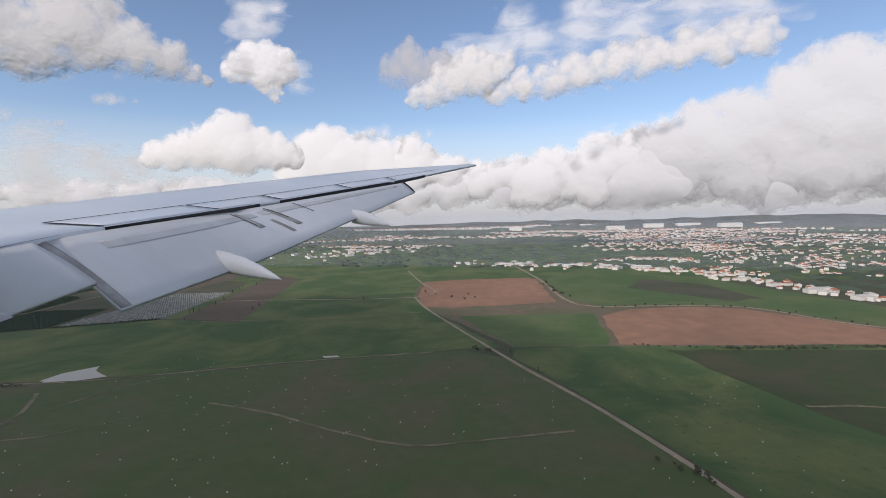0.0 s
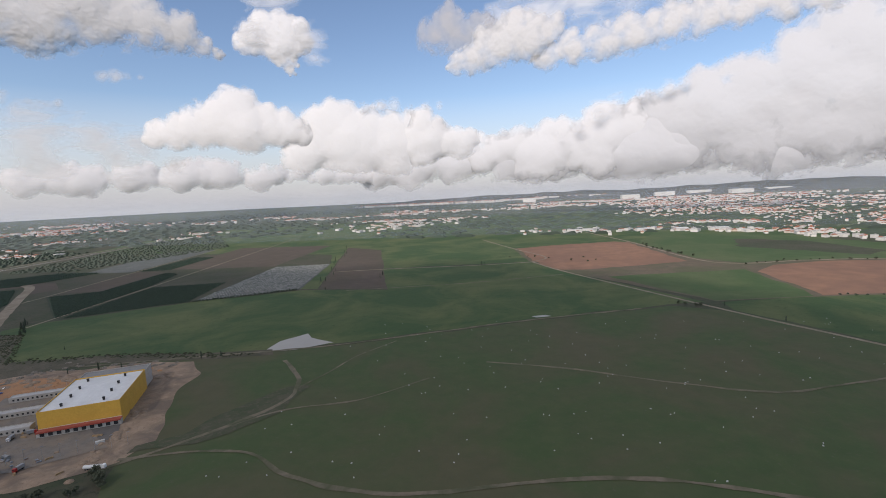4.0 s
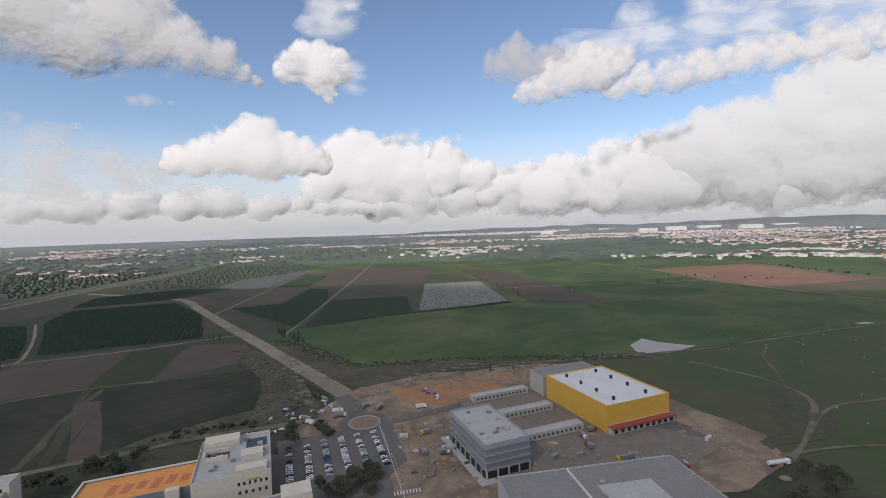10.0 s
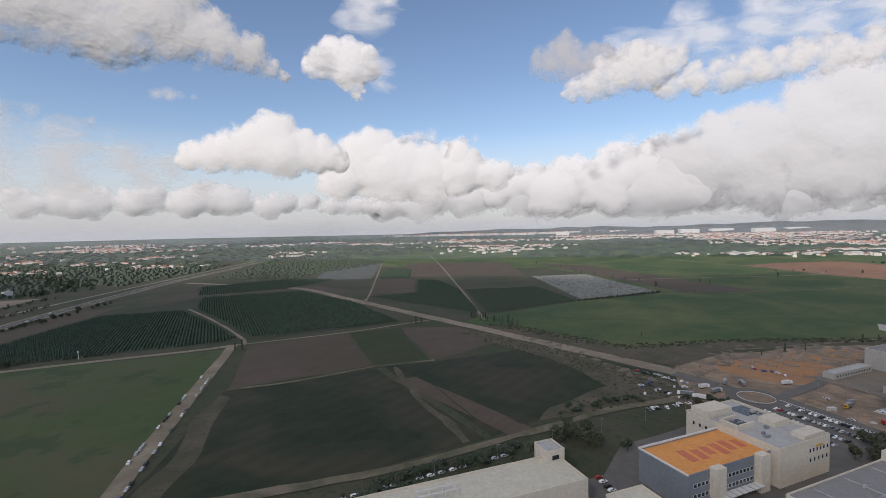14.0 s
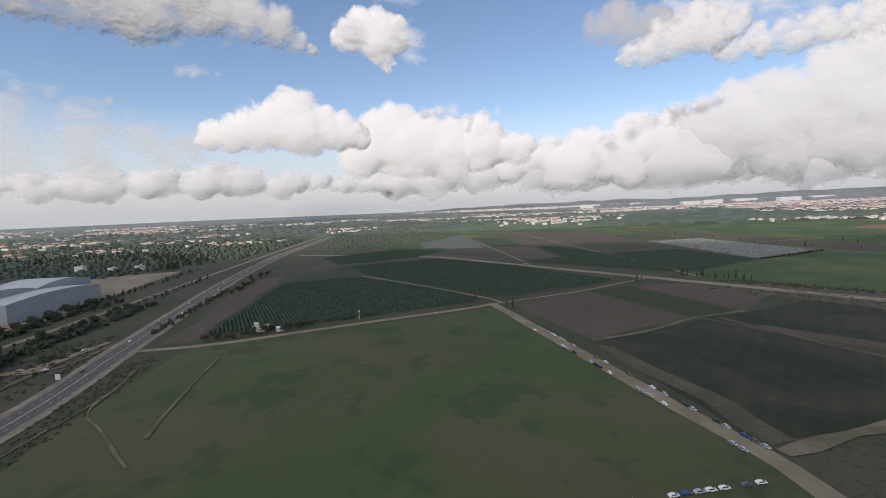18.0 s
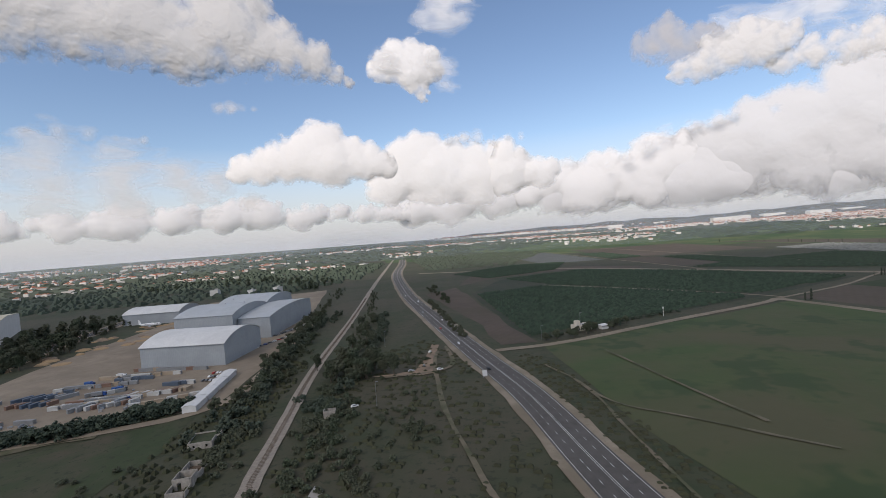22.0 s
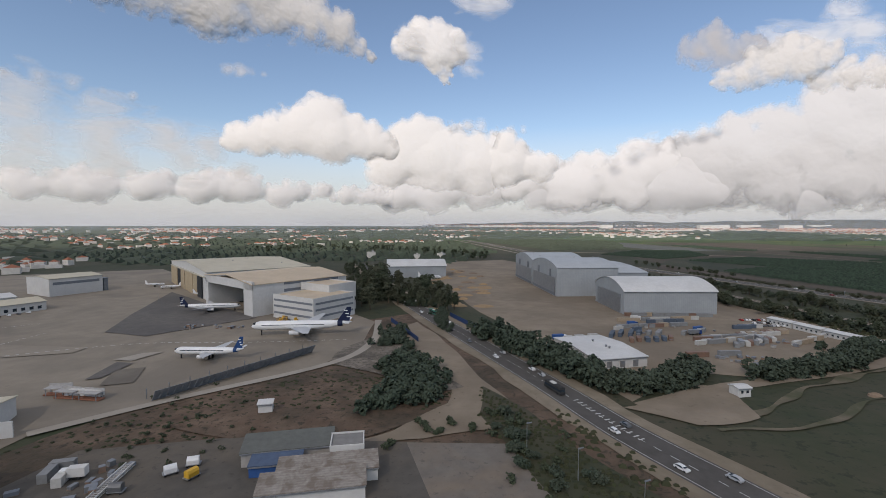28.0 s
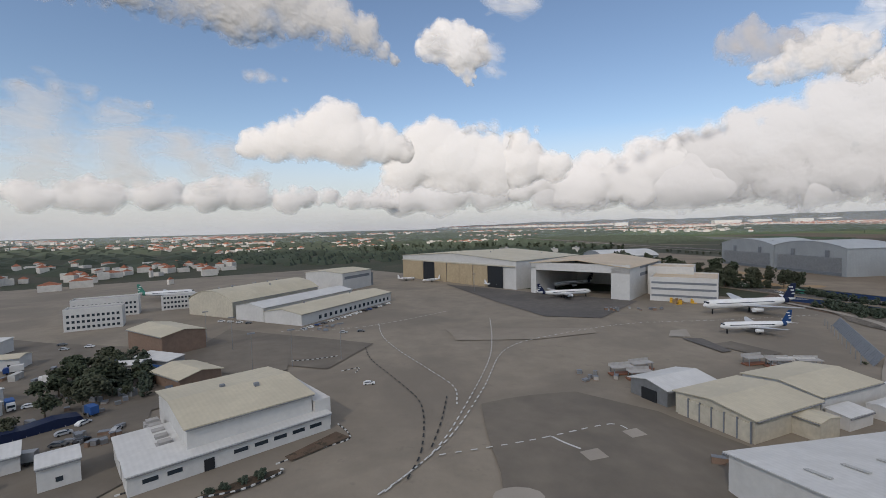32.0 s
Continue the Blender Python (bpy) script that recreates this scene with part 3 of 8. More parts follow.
road("road_shoulder", HIGHWAY, 12.6, M["track"], "pale gravel shoulders of the highway", "road", uneven=0.8)
marked_road("highway", HIGHWAY, 8.8, "dark asphalt highway with a double white centre line",
            [(0.18, 0.09, None), (-0.18, 0.09, None), (3.95, 0.1, None), (-3.95, 0.1, None), (2.05, 0.1, (1.3, 2.4)), (-2.05, 0.1, (1.3, 2.4))])
road("road_shoulder", AIRROAD, 12.0, M["track"], "sandy shoulders of the airport road", "road", uneven=1.2)
marked_road("airport_road", AIRROAD, 6.6, "dark asphalt road with white lane marks", [(0.0, 0.1, (1.3, 1.5)), (2.9, 0.09, None), (-2.9, 0.09, None)])
road("railway_bed", RAIL, 3.4, M["ballast"], "pale ballast bed of a single railway", "railway", uneven=0.3)
rail_line = smooth_line(RAIL, 4.0)
track = thing("railway_track", "single railway track on pale ballast", "railway", 0, 0)
track.scale = (1, 1, 1)
tagged(track, kind="structure")
M["rail"] = plain("rusty_rail", (0.10, 0.07, 0.055), 0.5, 0.6)
for sft in (-0.31, 0.31):
    part("rail", ribbon_bm(bmesh.new(), rail_line, 0.07, LAYER[0] + 0.12, sft), M["rail"], track)
bm = bmesh.new()
for i in range(len(rail_line) - 1):
    a, b = rail_line[i], rail_line[i + 1]
    if a.y > 260:
        break
    k = max(1, int((b - a).length / 0.5))
    for j in range(k):
        p = a.lerp(b, j / k)
        box(bm, p.x, p.y, LAYER[0] + 0.01, 1.05, 0.12, 0.08, 12)
tagged(part("sleepers", bm, plain("sleeper", (0.16, 0.13, 0.10), 0.9), track), kind="stuff")

M["court"] = material("dusty_paving", (0.155, 0.138, 0.118), (0.21, 0.187, 0.16), 0.5, c3=(0.25, 0.19, 0.135), big=0.08, amount=0.8, speck=(1.2, 0.6, (0.10, 0.088, 0.075), 0.6))
# site and apron roads
road("site_road", [(-397, 142), (-386, 128), (-381, 112), (-372, 94), (-362, 74), (-352, 55)], 6.4, M["asphalt_old"], "new grey asphalt road to the roundabout", "road")
road("site_road", [(-376, 118), (-355, 132), (-330, 152)], 3.6, M["asphalt_old"], "dusty grey service road", "road")
sheet("car_park", [(-404, 104), (-372, 120), (-362, 96), (-368, 78), (-388, 76)], M["asphalt_old"], "grey asphalt car park", "car park", amp=0.3)
sheet("dock_yard", [(-320, 103), (-306, 113), (-282, 126), (-274, 116), (-296, 98)], M["asphalt_old"], "dark asphalt dock yard", "yard", amp=0.6, step=6)
sheet("site_court", [(-354, 141), (-324, 154), (-302, 120), (-288, 120), (-272, 110), (-290, 95), (-320, 87), (-332, 82), (-346, 98), (-343, 122)], M["court"], "dusty grey paved court between the site buildings", "yard", amp=1.2, step=4)
sheet("building_court", [(-505, 30), (-440, 70), (-432, 84), (-408, 98), (-398, 96), (-380, 76), (-350, 55), (-330, 10), (-500, 0)], M["asphalt_old"], "asphalt ground between the business buildings", "yard", amp=0.6)
sheet("roundabout", [(-381 + 8.5 * math.cos(i * 0.3142), 119 + 8.5 * math.sin(i * 0.3142)) for i in range(20)], M["asphalt_old"], "small new roundabout with a sandy centre", "road", amp=0)
sheet("roundabout_centre", [(-381 + 5.0 * math.cos(i * 0.3142), 119 + 5.0 * math.sin(i * 0.3142)) for i in range(20)], M["sand"], "sandy middle of the roundabout", "road", amp=0.2)
kb = thing("kerb", "ring of black and white kerb stones", "kerb", -381, 119, LAYER[0], 0)
tagged(kb, kind="structure")
me = mesh_of("kerb_stone", boxes((0, 0, 0, 0.3, 1.8, 0.3)), M["line"])
for i in range(40):
    a = i * math.pi / 20
    part("kerb_stone", me, None, kb, loc=(12.2 * math.cos(a), 12.2 * math.sin(a), 0), turn=math.degrees(a))
for i in range(60):
    part("kerb_stone", me, None, kb, loc=((14 + i * 0.8) * 1.0, -6 - i * 1.9, 0), turn=22)

LAYER[0] += 0.004
sheet("asphalt_patch", [(-1021, 143), (-1004, 96), (-993, 71), (-979, 67), (-960, 92), (-990, 116)], M["asphalt_old"], "dark asphalt in front of the open hangar", "apron", amp=0.5, step=6)
M["slab_dark"] = material("stained_concrete", (0.150, 0.130, 0.104), (0.185, 0.16, 0.128), 0.3, c3=(0.105, 0.092, 0.076), big=0.05, amount=0.6)
M["slab_oily"] = material("oily_ground", (0.088, 0.080, 0.070), (0.125, 0.112, 0.095), 0.4, c3=(0.16, 0.132, 0.10), big=0.07, amount=0.7, speck=(1.1, 0.6, (0.06, 0.055, 0.05), 0.6))
M["slab_worn"] = material("worn_concrete", (0.245, 0.212, 0.168), (0.29, 0.25, 0.20), 0.3, c3=(0.20, 0.17, 0.135), big=0.05, amount=0.6)
M["slab_pale"] = material("new_concrete", (0.31, 0.28, 0.235), (0.35, 0.315, 0.27), 0.3, c3=(0.26, 0.23, 0.19), big=0.05)
sheet("stained_slabs", [(-1013, 11), (-999, 15), (-990, 8), (-984, -3), (-989, -20), (-1000, -36), (-1015, -34), (-1013, -7)], M["slab_dark"], "dark stained concrete by the workshop hangar", "apron", amp=2.0, step=2)
sheet("stained_slabs", [(-1020, 58), (-1018, 47), (-1000, 47), (-985, 52), (-985, 56)], M["slab_worn"], "worn sandy strip of concrete", "apron", amp=1.6, step=2)
sheet("stained_slabs", [(-1075, 62), (-1035, 45), (-1040, 28), (-1072, 38)], M["slab_dark"], "dark worn concrete by the sheds", "apron", amp=1.0)
sheet("camp_ground", [(-1150, -40), (-1056, -26), (-1050, -8), (-1060, 10), (-1048, 25), (-1062, 40), (-1150, 60)], M["slab_dark"], "dark oily ground between the sheds", "yard", amp=1.5)
sheet("store_ground", [(-950, -14), (-946, 8), (-925, 13), (-902, 12), (-897, -6), (-905, -40), (-945, -40)], M["slab_oily"], "dark oily ground of the equipment store", "yard", amp=0.6)
sheet("sand_junction", [(-753, 84), (-745, 86.5), (-740, 89), (-739, 108), (-739.5, 120), (-736.5, 119), (-735.5, 98), (-732.5, 87), (-737, 84.5), (-746, 84)], M["sand"], "small sandy clearing beside the highway", "ground", amp=0.8, step=2)
sheet("turning_ground", [(-903, 12), (-897, -6), (-895, -40), (-876, -40), (-878, -10), (-888, 12)], M["court"], "pale dusty turning ground", "yard", amp=0.6)
sheet("pale_slab", [(-997.5, 2.2), (-995.5, 3.0), (-994.9, 1.2), (-996.9, 0.5)], M["slab_pale"], "new pale concrete slab", "apron", amp=0)
sheet("pale_slab", [(-1003.8, -2.6), (-1001.6, -1.8), (-1001.0, -3.8), (-1003.2, -4.5)], M["slab_pale"], "new pale concrete slab", "apron", amp=0)
sheet("pale_slab", [(-966, 40), (-961, 42), (-957, 33), (-962, 31)], M["slab_dark"], "dark repaired slab", "apron", amp=0)
sheet("sandy_ground", [(-917, 76), (-909, 88), (-898, 60), (-892, 38), (-887, 24), (-890, 16), (-900, 13), (-911, 14), (-906, 17), (-899, 26), (-898, 36), (-905, 56)], M["yard"], "trodden sandy ground beside the airport road", "ground", amp=3.5, step=2)
sheet("sandy_ground", [(-940, 16), (-930, 22), (-918, 22), (-908, 26), (-903, 20), (-912, 14), (-928, 12)], M["mound"], "bare brown earth below the bank", "ground", amp=3.5, step=2)
sheet("sandy_ground", [(-867, 24), (-853, 35), (-844, 33), (-850, 22), (-860, 19)], M["yard"], "bare sandy corner outside the yard fence", "ground", amp=4.5, step=1.0, z=0.196)
sheet("sandy_ground", [(-925, 60), (-917, 76), (-908, 62), (-901, 46), (-896, 34), (-904, 30), (-914, 40), (-921, 46)], M["rubble"], "stony brown slope of the bank", "ground", amp=4.0, step=2)
sheet("weedy_strip", [(-892, 34), (-885, 23), (-881, 12), (-874, 0), (-864, -22), (-875, -24), (-885, 0), (-889, 11), (-893, 21)], M["ground"], "dark weedy strip along the fence", "ground", amp=2.0, step=2)
road("worn_path", [(-860, 22), (-848, 25), (-836, 33), (-824, 40), (-806, 48)], 1.6, M["path"], "worn earth path across the meadow", "path", uneven=1.8, step=1.5, z=0.19)
road("worn_path", [(-858, 18), (-842, 20), (-826, 30), (-812, 32)], 1.0, M["path"], "worn earth path across the meadow", "path", uneven=1.2, step=1.5, z=0.188)
road("apron_edge", [(-921, 90), (-918, 66), (-923, 47), (-945, 25), (-957, 12)], 2.0, M["slab_pale"], "pale concrete edge of the apron", "apron", uneven=0.2, step=3)
for pts in ([(-736, 110), (-735, 95), (-728, 60), (-716, 23), (-700, -30)], [(-748, 83), (-730, 91), (-734, 117)], [(-696, 76), (-690, 60), (-678, 51), (-660, 37)], [(-682, 103), (-672, 69), (-665, 48)], [(-702, 90), (-694, 70), (-690, 40), (-684, 0)]):
    road("worn_path", pts, 0.8 if pts[0][0] > -720 else 1.2, M["path"], "worn earth path through rough grass", "path", uneven=0.5, step=3)
LAYER[0] += 0.006
mk = thing("apron_marking", "painted dashed taxi lines on the apron", "marking", 0, 0)
mk.scale = (1, 1, 1)
tagged(mk, kind="structure")
for pts, mat in (([(-1037, 65), (-1034, 52), (-1029, 40), (-1022, 27), (-1017.5, 18), (-1017, 11)], "line"), ([(-1008, 69), (-1009, 50), (-1011, 32), (-1016, 10), (-1020, -3), (-1027, -14)], "line"),
                 ([(-1036, 42), (-1033, 33), (-1026, 20), (-1022, 11), (-1021, -1), (-1022, -8)], "black"), ([(-925, 66), (-950, 62), (-974, 60), (-995, 50), (-1007, 39), (-1013, 17), (-1018, 1), (-1024, -10)], "line"),
                 ([(-1019, -3), (-1009, 0), (-1000, 3.6), (-997.5, 4.0), (-996.5, 2.5)], "line"), ([(-1018.5, 14), (-1019, 6), (-1020, -2)], "black"), ([(-1060, 58), (-1040, 62), (-1020, 80)], "line")):
    part("dashed_line", ribbon_bm(bmesh.new(), smooth_line(pts, 0.25), 0.2, LAYER[0], dash=(1.0, 0.8)), M[mat], mk)
part("stop_mark", ribbon_bm(bmesh.new(), smooth_line([(-1006, 1), (-1005, -0.4), (-1003.5, -2)], 0.3), 0.3, LAYER[0]), M["line"], mk)
for q in range(9):
    part("zebra_stripe", boxes((-361.8 + q * 0.72, 79.8 + q * 0.26, LAYER[0] - 0.002, 0.34, 1.7, 0.004, 20)), M["line"], mk)
part("road_hatching", ribbon_bm(bmesh.new(), smooth_line([(-876.5, 29), (-873.5, 21), (-870.5, 14)], 0.25), 1.0, LAYER[0], dash=(0.25, 0.9)), M["line"], mk)


# ---- buildings ----
def metal_roof(name, c, seam=1.2, turn=0):
    return material(name, tuple(v * 0.93 for v in c), tuple(min(1, v * 1.05) for v in c), 0.5, 0.55, c3=tuple(v * 0.8 for v in c), big=0.06, amount=0.5, bump=0.05, rows=(turn, seam, 0.07))


M["white_wall"] = plain("white_wall", (0.57, 0.56, 0.535), 0.8, var=0.05)
M["cream_wall"] = plain("cream_wall", (0.50, 0.46, 0.37), 0.8)
M["beige_stone"] = plain("beige_stone", (0.55, 0.49, 0.40), 0.85)
M["tan_door"] = plain("tan_door", (0.42, 0.33, 0.21), 0.7)
M["cream_roof"] = metal_roof("cream_roof", (0.53, 0.475, 0.355))
M["white_roof"] = metal_roof("white_roof", (0.60, 0.595, 0.575))
M["tan_roof"] = metal_roof("tan_roof", (0.55, 0.44, 0.31), 2.5)
M["grey_sheet"] = metal_roof("grey_sheet", (0.33, 0.35, 0.36), 1.6)
M["grey_roof"] = metal_roof("grey_roof", (0.42, 0.44, 0.45), 1.6)
M["grey_flat"] = plain("roof_membrane", (0.21, 0.205, 0.195), 0.9)
M["pale_flat"] = plain("pale_membrane", (0.37, 0.36, 0.345), 0.9)
M["concrete"] = plain("concrete", (0.36, 0.34, 0.31), 0.9)
M["yellow"] = plain("yellow_panel", (0.54, 0.32, 0.055), 0.5, var=0.08)
M["red"] = plain("red_paint", (0.30, 0.07, 0.05), 0.6)
M["orange"] = plain("orange_membrane", (0.62, 0.27, 0.08), 0.85)
M["skylight_sheet"] = plain("skylight_sheet", (0.42, 0.42, 0.40), 0.5)
M["dull_blue"] = plain("weathered_blue_paint", (0.075, 0.105, 0.165), 0.8)
M["moss_roof"] = plain("mossy_sheet_roof", (0.12, 0.125, 0.115), 0.85)
M["blue"] = plain("blue_paint", (0.03, 0.09, 0.26), 0.6)
M["fence_blue"] = plain("fence_blue", (0.02, 0.045, 0.12), 0.6)
M["navy"] = plain("navy_paint", (0.008, 0.016, 0.05), 0.5)
# near-black colour standing in for the shade inside doorways and openings
M["dark"] = plain("opening_shade", (0.02, 0.022, 0.025), 0.6)
M["steel"] = plain("galvanised_steel", (0.30, 0.31, 0.32), 0.45, 0.6)
M["slate"] = plain("slate_panel", (0.18, 0.195, 0.215), 0.5)
M["louvre"] = plain("louvre_panel", (0.27, 0.28, 0.285), 0.5)
M["faded_red"] = plain("faded_red_paint", (0.50, 0.15, 0.08), 0.85)
M["old_stone"] = plain("weathered_stone", (0.30, 0.27, 0.23), 0.95, var=0.3)
M["stained_roof"] = material("stained_roof", (0.23, 0.205, 0.175), (0.33, 0.30, 0.265), 0.8, 0.8, c3=(0.15, 0.115, 0.09), big=0.25, amount=0.8, bump=0.1, rows=(90, 1.0, 0.2))
M["glass"] = plain("dark_glass", (0.03, 0.04, 0.05), 0.12, 0.0, 0.2)
M["brown"] = plain("brown_wall", (0.22, 0.15, 0.11), 0.8)
M["rust"] = plain("rusty_sheet", (0.24, 0.11, 0.07), 0.8)
M["green"] = plain("green_paint", (0.05, 0.20, 0.15), 0.5)

SHARED = {}


def shared(key, make):
    if key not in SHARED:
        SHARED[key] = make()
    return SHARED[key]


def pane_mesh(wd, ht, glass, frame_mat):
    def make():
        bm = boxes((0, 0.0, -0.12, wd + 0.24, 0.14, 0.12), (0, 0.0, ht, wd + 0.24, 0.14, 0.12), (-wd / 2 - 0.06, 0, 0, 0.12, 0.14, ht), (wd / 2 + 0.06, 0, 0, 0.12, 0.14, ht))
        box(bm, 0, 0.02, 0, wd, 0.06, ht, 0, 1)
        return mesh_of("window", bm, [M[frame_mat], M[glass]])
    return shared(("pane", wd, ht, glass, frame_mat), make)


def child_of(ob, name):
    """The first part of that name under a thing, or the thing itself."""
    return next((c for c in ob.children if c.name.split(".")[0] == name), ob)


def fit_out(ob, face, L, W, rows, name="window", glass="glass", frame_mat="white_wall"):
    """Puts windows or doors on one side of a building: rows of (first, last, count, z, width, height)."""
    wall_ = child_of(ob, "wall")
    for a, b, n, z, wd, ht in rows:
        for i in range(n):
            s = a + (b - a) * (i + 0.5) / n
            at, turn = {"S": ((s, -0.05, z), 0), "N": ((s, W + 0.05, z), 180), "W": ((-0.05, s, z), -90), "E": ((L + 0.05, s, z), 90)}[face]
            part(name, pane_mesh(wd, ht, glass, frame_mat), None, wall_, loc=at, turn=turn)


def top_line(W, eave, crown, shape):
    if shape == "flat":
        return [(0, eave), (W, eave)]
    if shape == "gable":
        return [(0, eave), (W / 2, crown), (W, eave)]
    if shape == "mono":
        return [(0, eave), (W, crown)]
    k = 12
    return [(W * i / k, eave + (crown - eave) * math.sin(math.pi * i / k) ** 0.8) for i in range(k + 1)]


def swept(line, lo, hi, axis):
    """A solid of the closed outline (s, z), swept from lo to hi along an axis."""
    bm = bmesh.new()
    put = (lambda s, z, r: (r, s, z)) if axis == "x" else (lambda s, z, r: (s, r, z))
    a = [bm.verts.new(put(s, z, lo)) for s, z in line]
    b = [bm.verts.new(put(s, z, hi)) for s, z in line]
    n = len(line)
    for i in range(n):
        bm.faces.new((a[i], a[(i + 1) % n], b[(i + 1) % n], b[i]))
    bm.faces.new(a)
    bm.faces.new(b)
    bmesh.ops.recalc_face_normals(bm, faces=bm.faces[:])
    return bm


def hall(name, label, category, x, y, turn, L, W, eave, crown=0, shape="gable", axis="x", wall="white_wall", roof="white_roof", over=0.5, group="", vents=0):
    """A building: a body with a roof slab. Its south-west corner lies at x, y; L runs along its own x and W along its own y, in metres."""
    ob = thing(name, label, category, x, y, 0, turn, group)
    span, length = (W, L) if axis == "x" else (L, W)
    top = top_line(span, eave, crown, shape)
    part("wall", swept([(span, -0.5), (0, -0.5)] + top, 0, length, axis), M[wall], ob)
    if shape == "flat":
        t = 0.35
        roof_ = part("roof", boxes((L / 2, W / 2, eave, L - 2 * t, W - 2 * t, 0.12)), M[roof], ob)
        for px, py, dx, dy in ((L / 2, t / 2, L + 0.1, t), (L / 2, W - t / 2, L + 0.1, t), (t / 2, W / 2, t, W - 2 * t), (L - t / 2, W / 2, t, W - 2 * t)):
            part("parapet", boxes((px, py, eave - 0.02, dx, dy, crown or 0.8)), M[wall], ob)
    else:
        k = over / span
        outer = [(s + (s - span / 2) * 2 * k, z) for s, z in top]
        slab = [(s, z + 0.32) for s, z in outer][::-1] + [(s, z + 0.06) for s, z in outer]
        roof_ = part("roof", swept(slab, -over, length + over, axis), M[roof], ob)
        part("gutter", boxes(*([(L / 2, -over - 0.15, eave - 0.25, L + over, 0.3, 0.3)] if axis == "x" else [(-over - 0.15, W / 2, eave - 0.25, 0.3, W + over, 0.3)])), M["steel"], roof_)
    rnd = random.Random(name + str(x))
    for i in range(vents):
        u, v = rnd.uniform(0.12, 0.88) * L, rnd.uniform(0.15, 0.85) * W
        s = (v if axis == "x" else u) / span
        zz = eave if shape == "flat" else np.interp(s * span, [p for p, _ in top], [q for _, q in top])
        me = shared("vent", lambda: mesh_of("roof_vent", tube(tube(bmesh.new(), 0, 0, -0.4, 1.0, 0.5, n=8), 0, 0, 1.0, 1.3, 0.8, 0.3, 8), M["steel"]))
        part("roof_vent", me, None, roof_, loc=(u, v, zz + 0.3))
    return ob


def roof_units(ob, L, W, z, n, seed=1):
    rnd = random.Random(seed)
    roof_ = child_of(ob, "roof")
    for i in range(n):
        a, b, h = rnd.uniform(1.5, 4), rnd.uniform(1.2, 2.5), rnd.uniform(0.9, 1.8)
        u, v = rnd.uniform(0.1, 0.9) * L, rnd.uniform(0.12, 0.88) * W
        part("air_unit", boxes((u, v, z, a, b, h), (u, v, z + h, a * 0.5, b * 0.5, 0.2)), M["steel" if i % 3 else "pale_flat"], roof_, "grey air conditioning unit")


# business park
k = hall("warehouse", "tall warehouse with yellow walls and a white roof", "warehouse", -304, 115, 28, 59.5, 76, 19, 1.2, "flat", wall="yellow", roof="white_roof")
for i in range(4):
    for u in (14, 45):
        part("roof_vent", shared("chimney", lambda: mesh_of("roof_vent", boxes((0, 0, 0, 1.5, 1.5, 2.2), (0, 0, 2.2, 2.0, 2.0, 0.4)), M["black"])), None, k, "black square roof vent", loc=(u, 9 + i * 19, 19.1))
part("dock_canopy", boxes((30, -3, 4.6, 60, 6, 0.6), (30, -5.9, 4.0, 60, 0.3, 1.4)), M["red"], k, "dark red dock canopy")
part("dock_wall", boxes((30, -2.4, -0.3, 60, 4.6, 4.9)), M["concrete"], k)
for i in range(10):
    part("dock_door", pane_mesh(3.2, 3.4, "dark", "concrete"), None, k, loc=(4 + i * 5.8, -4.8, 0.6))
part("corner_band", boxes((30, -0.12, 4.5, 59.5, 0.2, 1.2)), M["cream_wall"], k)
hall("warehouse", "grey concrete rear block of the yellow warehouse", "warehouse", -320, 144.5, 28, 59, 22, 16.5, 1.0, "flat", wall="concrete", roof="grey_flat")
for i, (x, y) in enumerate(((-345.5, 137), (-338, 121.5), (-330.5, 106.5))):
    d = hall("dock_wing", "long low concrete dock wing with square openings", "building", x, y, 28, 54, 9, 4.4, 0.7, "flat", wall="concrete", roof="pale_flat", group="dock wings")
    fit_out(d, "S", 54, 9, [(2, 52, 13, 1.5, 1.7, 1.7)], "opening", "dark", "concrete")
g = hall("office_block", "grey glass office block on open ground-floor columns", "office building", -340, 87.5, 28, 31, 57, 20, 1.3, "flat", wall="louvre", roof="pale_flat")
for z in (6.2, 10.6, 15.0):
    part("glass_band", boxes((15.5, -0.1, z, 30, 0.25, 2.6), (-0.1, 28.5, z, 0.25, 56, 2.6), (31.1, 28.5, z, 0.25, 56, 2.6)), M["slate"], g, "dark glass band")
    part("facade_fin", boxes((15.5, -0.35, z + 2.7, 31.6, 0.7, 0.5), (-0.35, 28.5, z + 2.7, 0.7, 57, 0.5)), M["steel"], g)
# shade under the upper floors, put in as dark panels on the wall
part("recess", boxes((15.5, -0.15, 0, 30.6, 0.3, 4.6), (-0.15, 28.5, 0, 0.3, 56, 4.6)), M["dark"], g, "dark panel standing in for the shaded ground floor")
for i in range(5):
    part("column", boxes((0.6 + i * 7.4, -0.5, 0, 0.8, 0.8, 5)), M["concrete"], g)
for i in range(7):
    part("column", boxes((-0.5, 5 + i * 8, 0, 0.8, 0.8, 5)), M["concrete"], g)
part("plinth", boxes((15.5, 28.5, -0.3, 42, 68, 0.5)), M["pale_flat"], g)
roof_units(g, 31, 57, 20, 12, 4)
r = hall("flat_roofed_plant", "wide building with a grey flat roof and pale upstands", "building", -326, 41, 16.5, 105, 92, 14.3, 0.9, "flat", wall="pale_flat", roof="grey_flat")
part("roof_step", boxes((63, 60, 14.3, 30, 22, 1.6)), M["pale_flat"], r)
part("roof_upstand", boxes((40, 66, 14.3, 0.8, 50, 1.2), (66, 45, 14.3, 50, 0.8, 1.2)), M["white_wall"], r)
roof_units(r, 105, 92, 14.3, 8, 9)

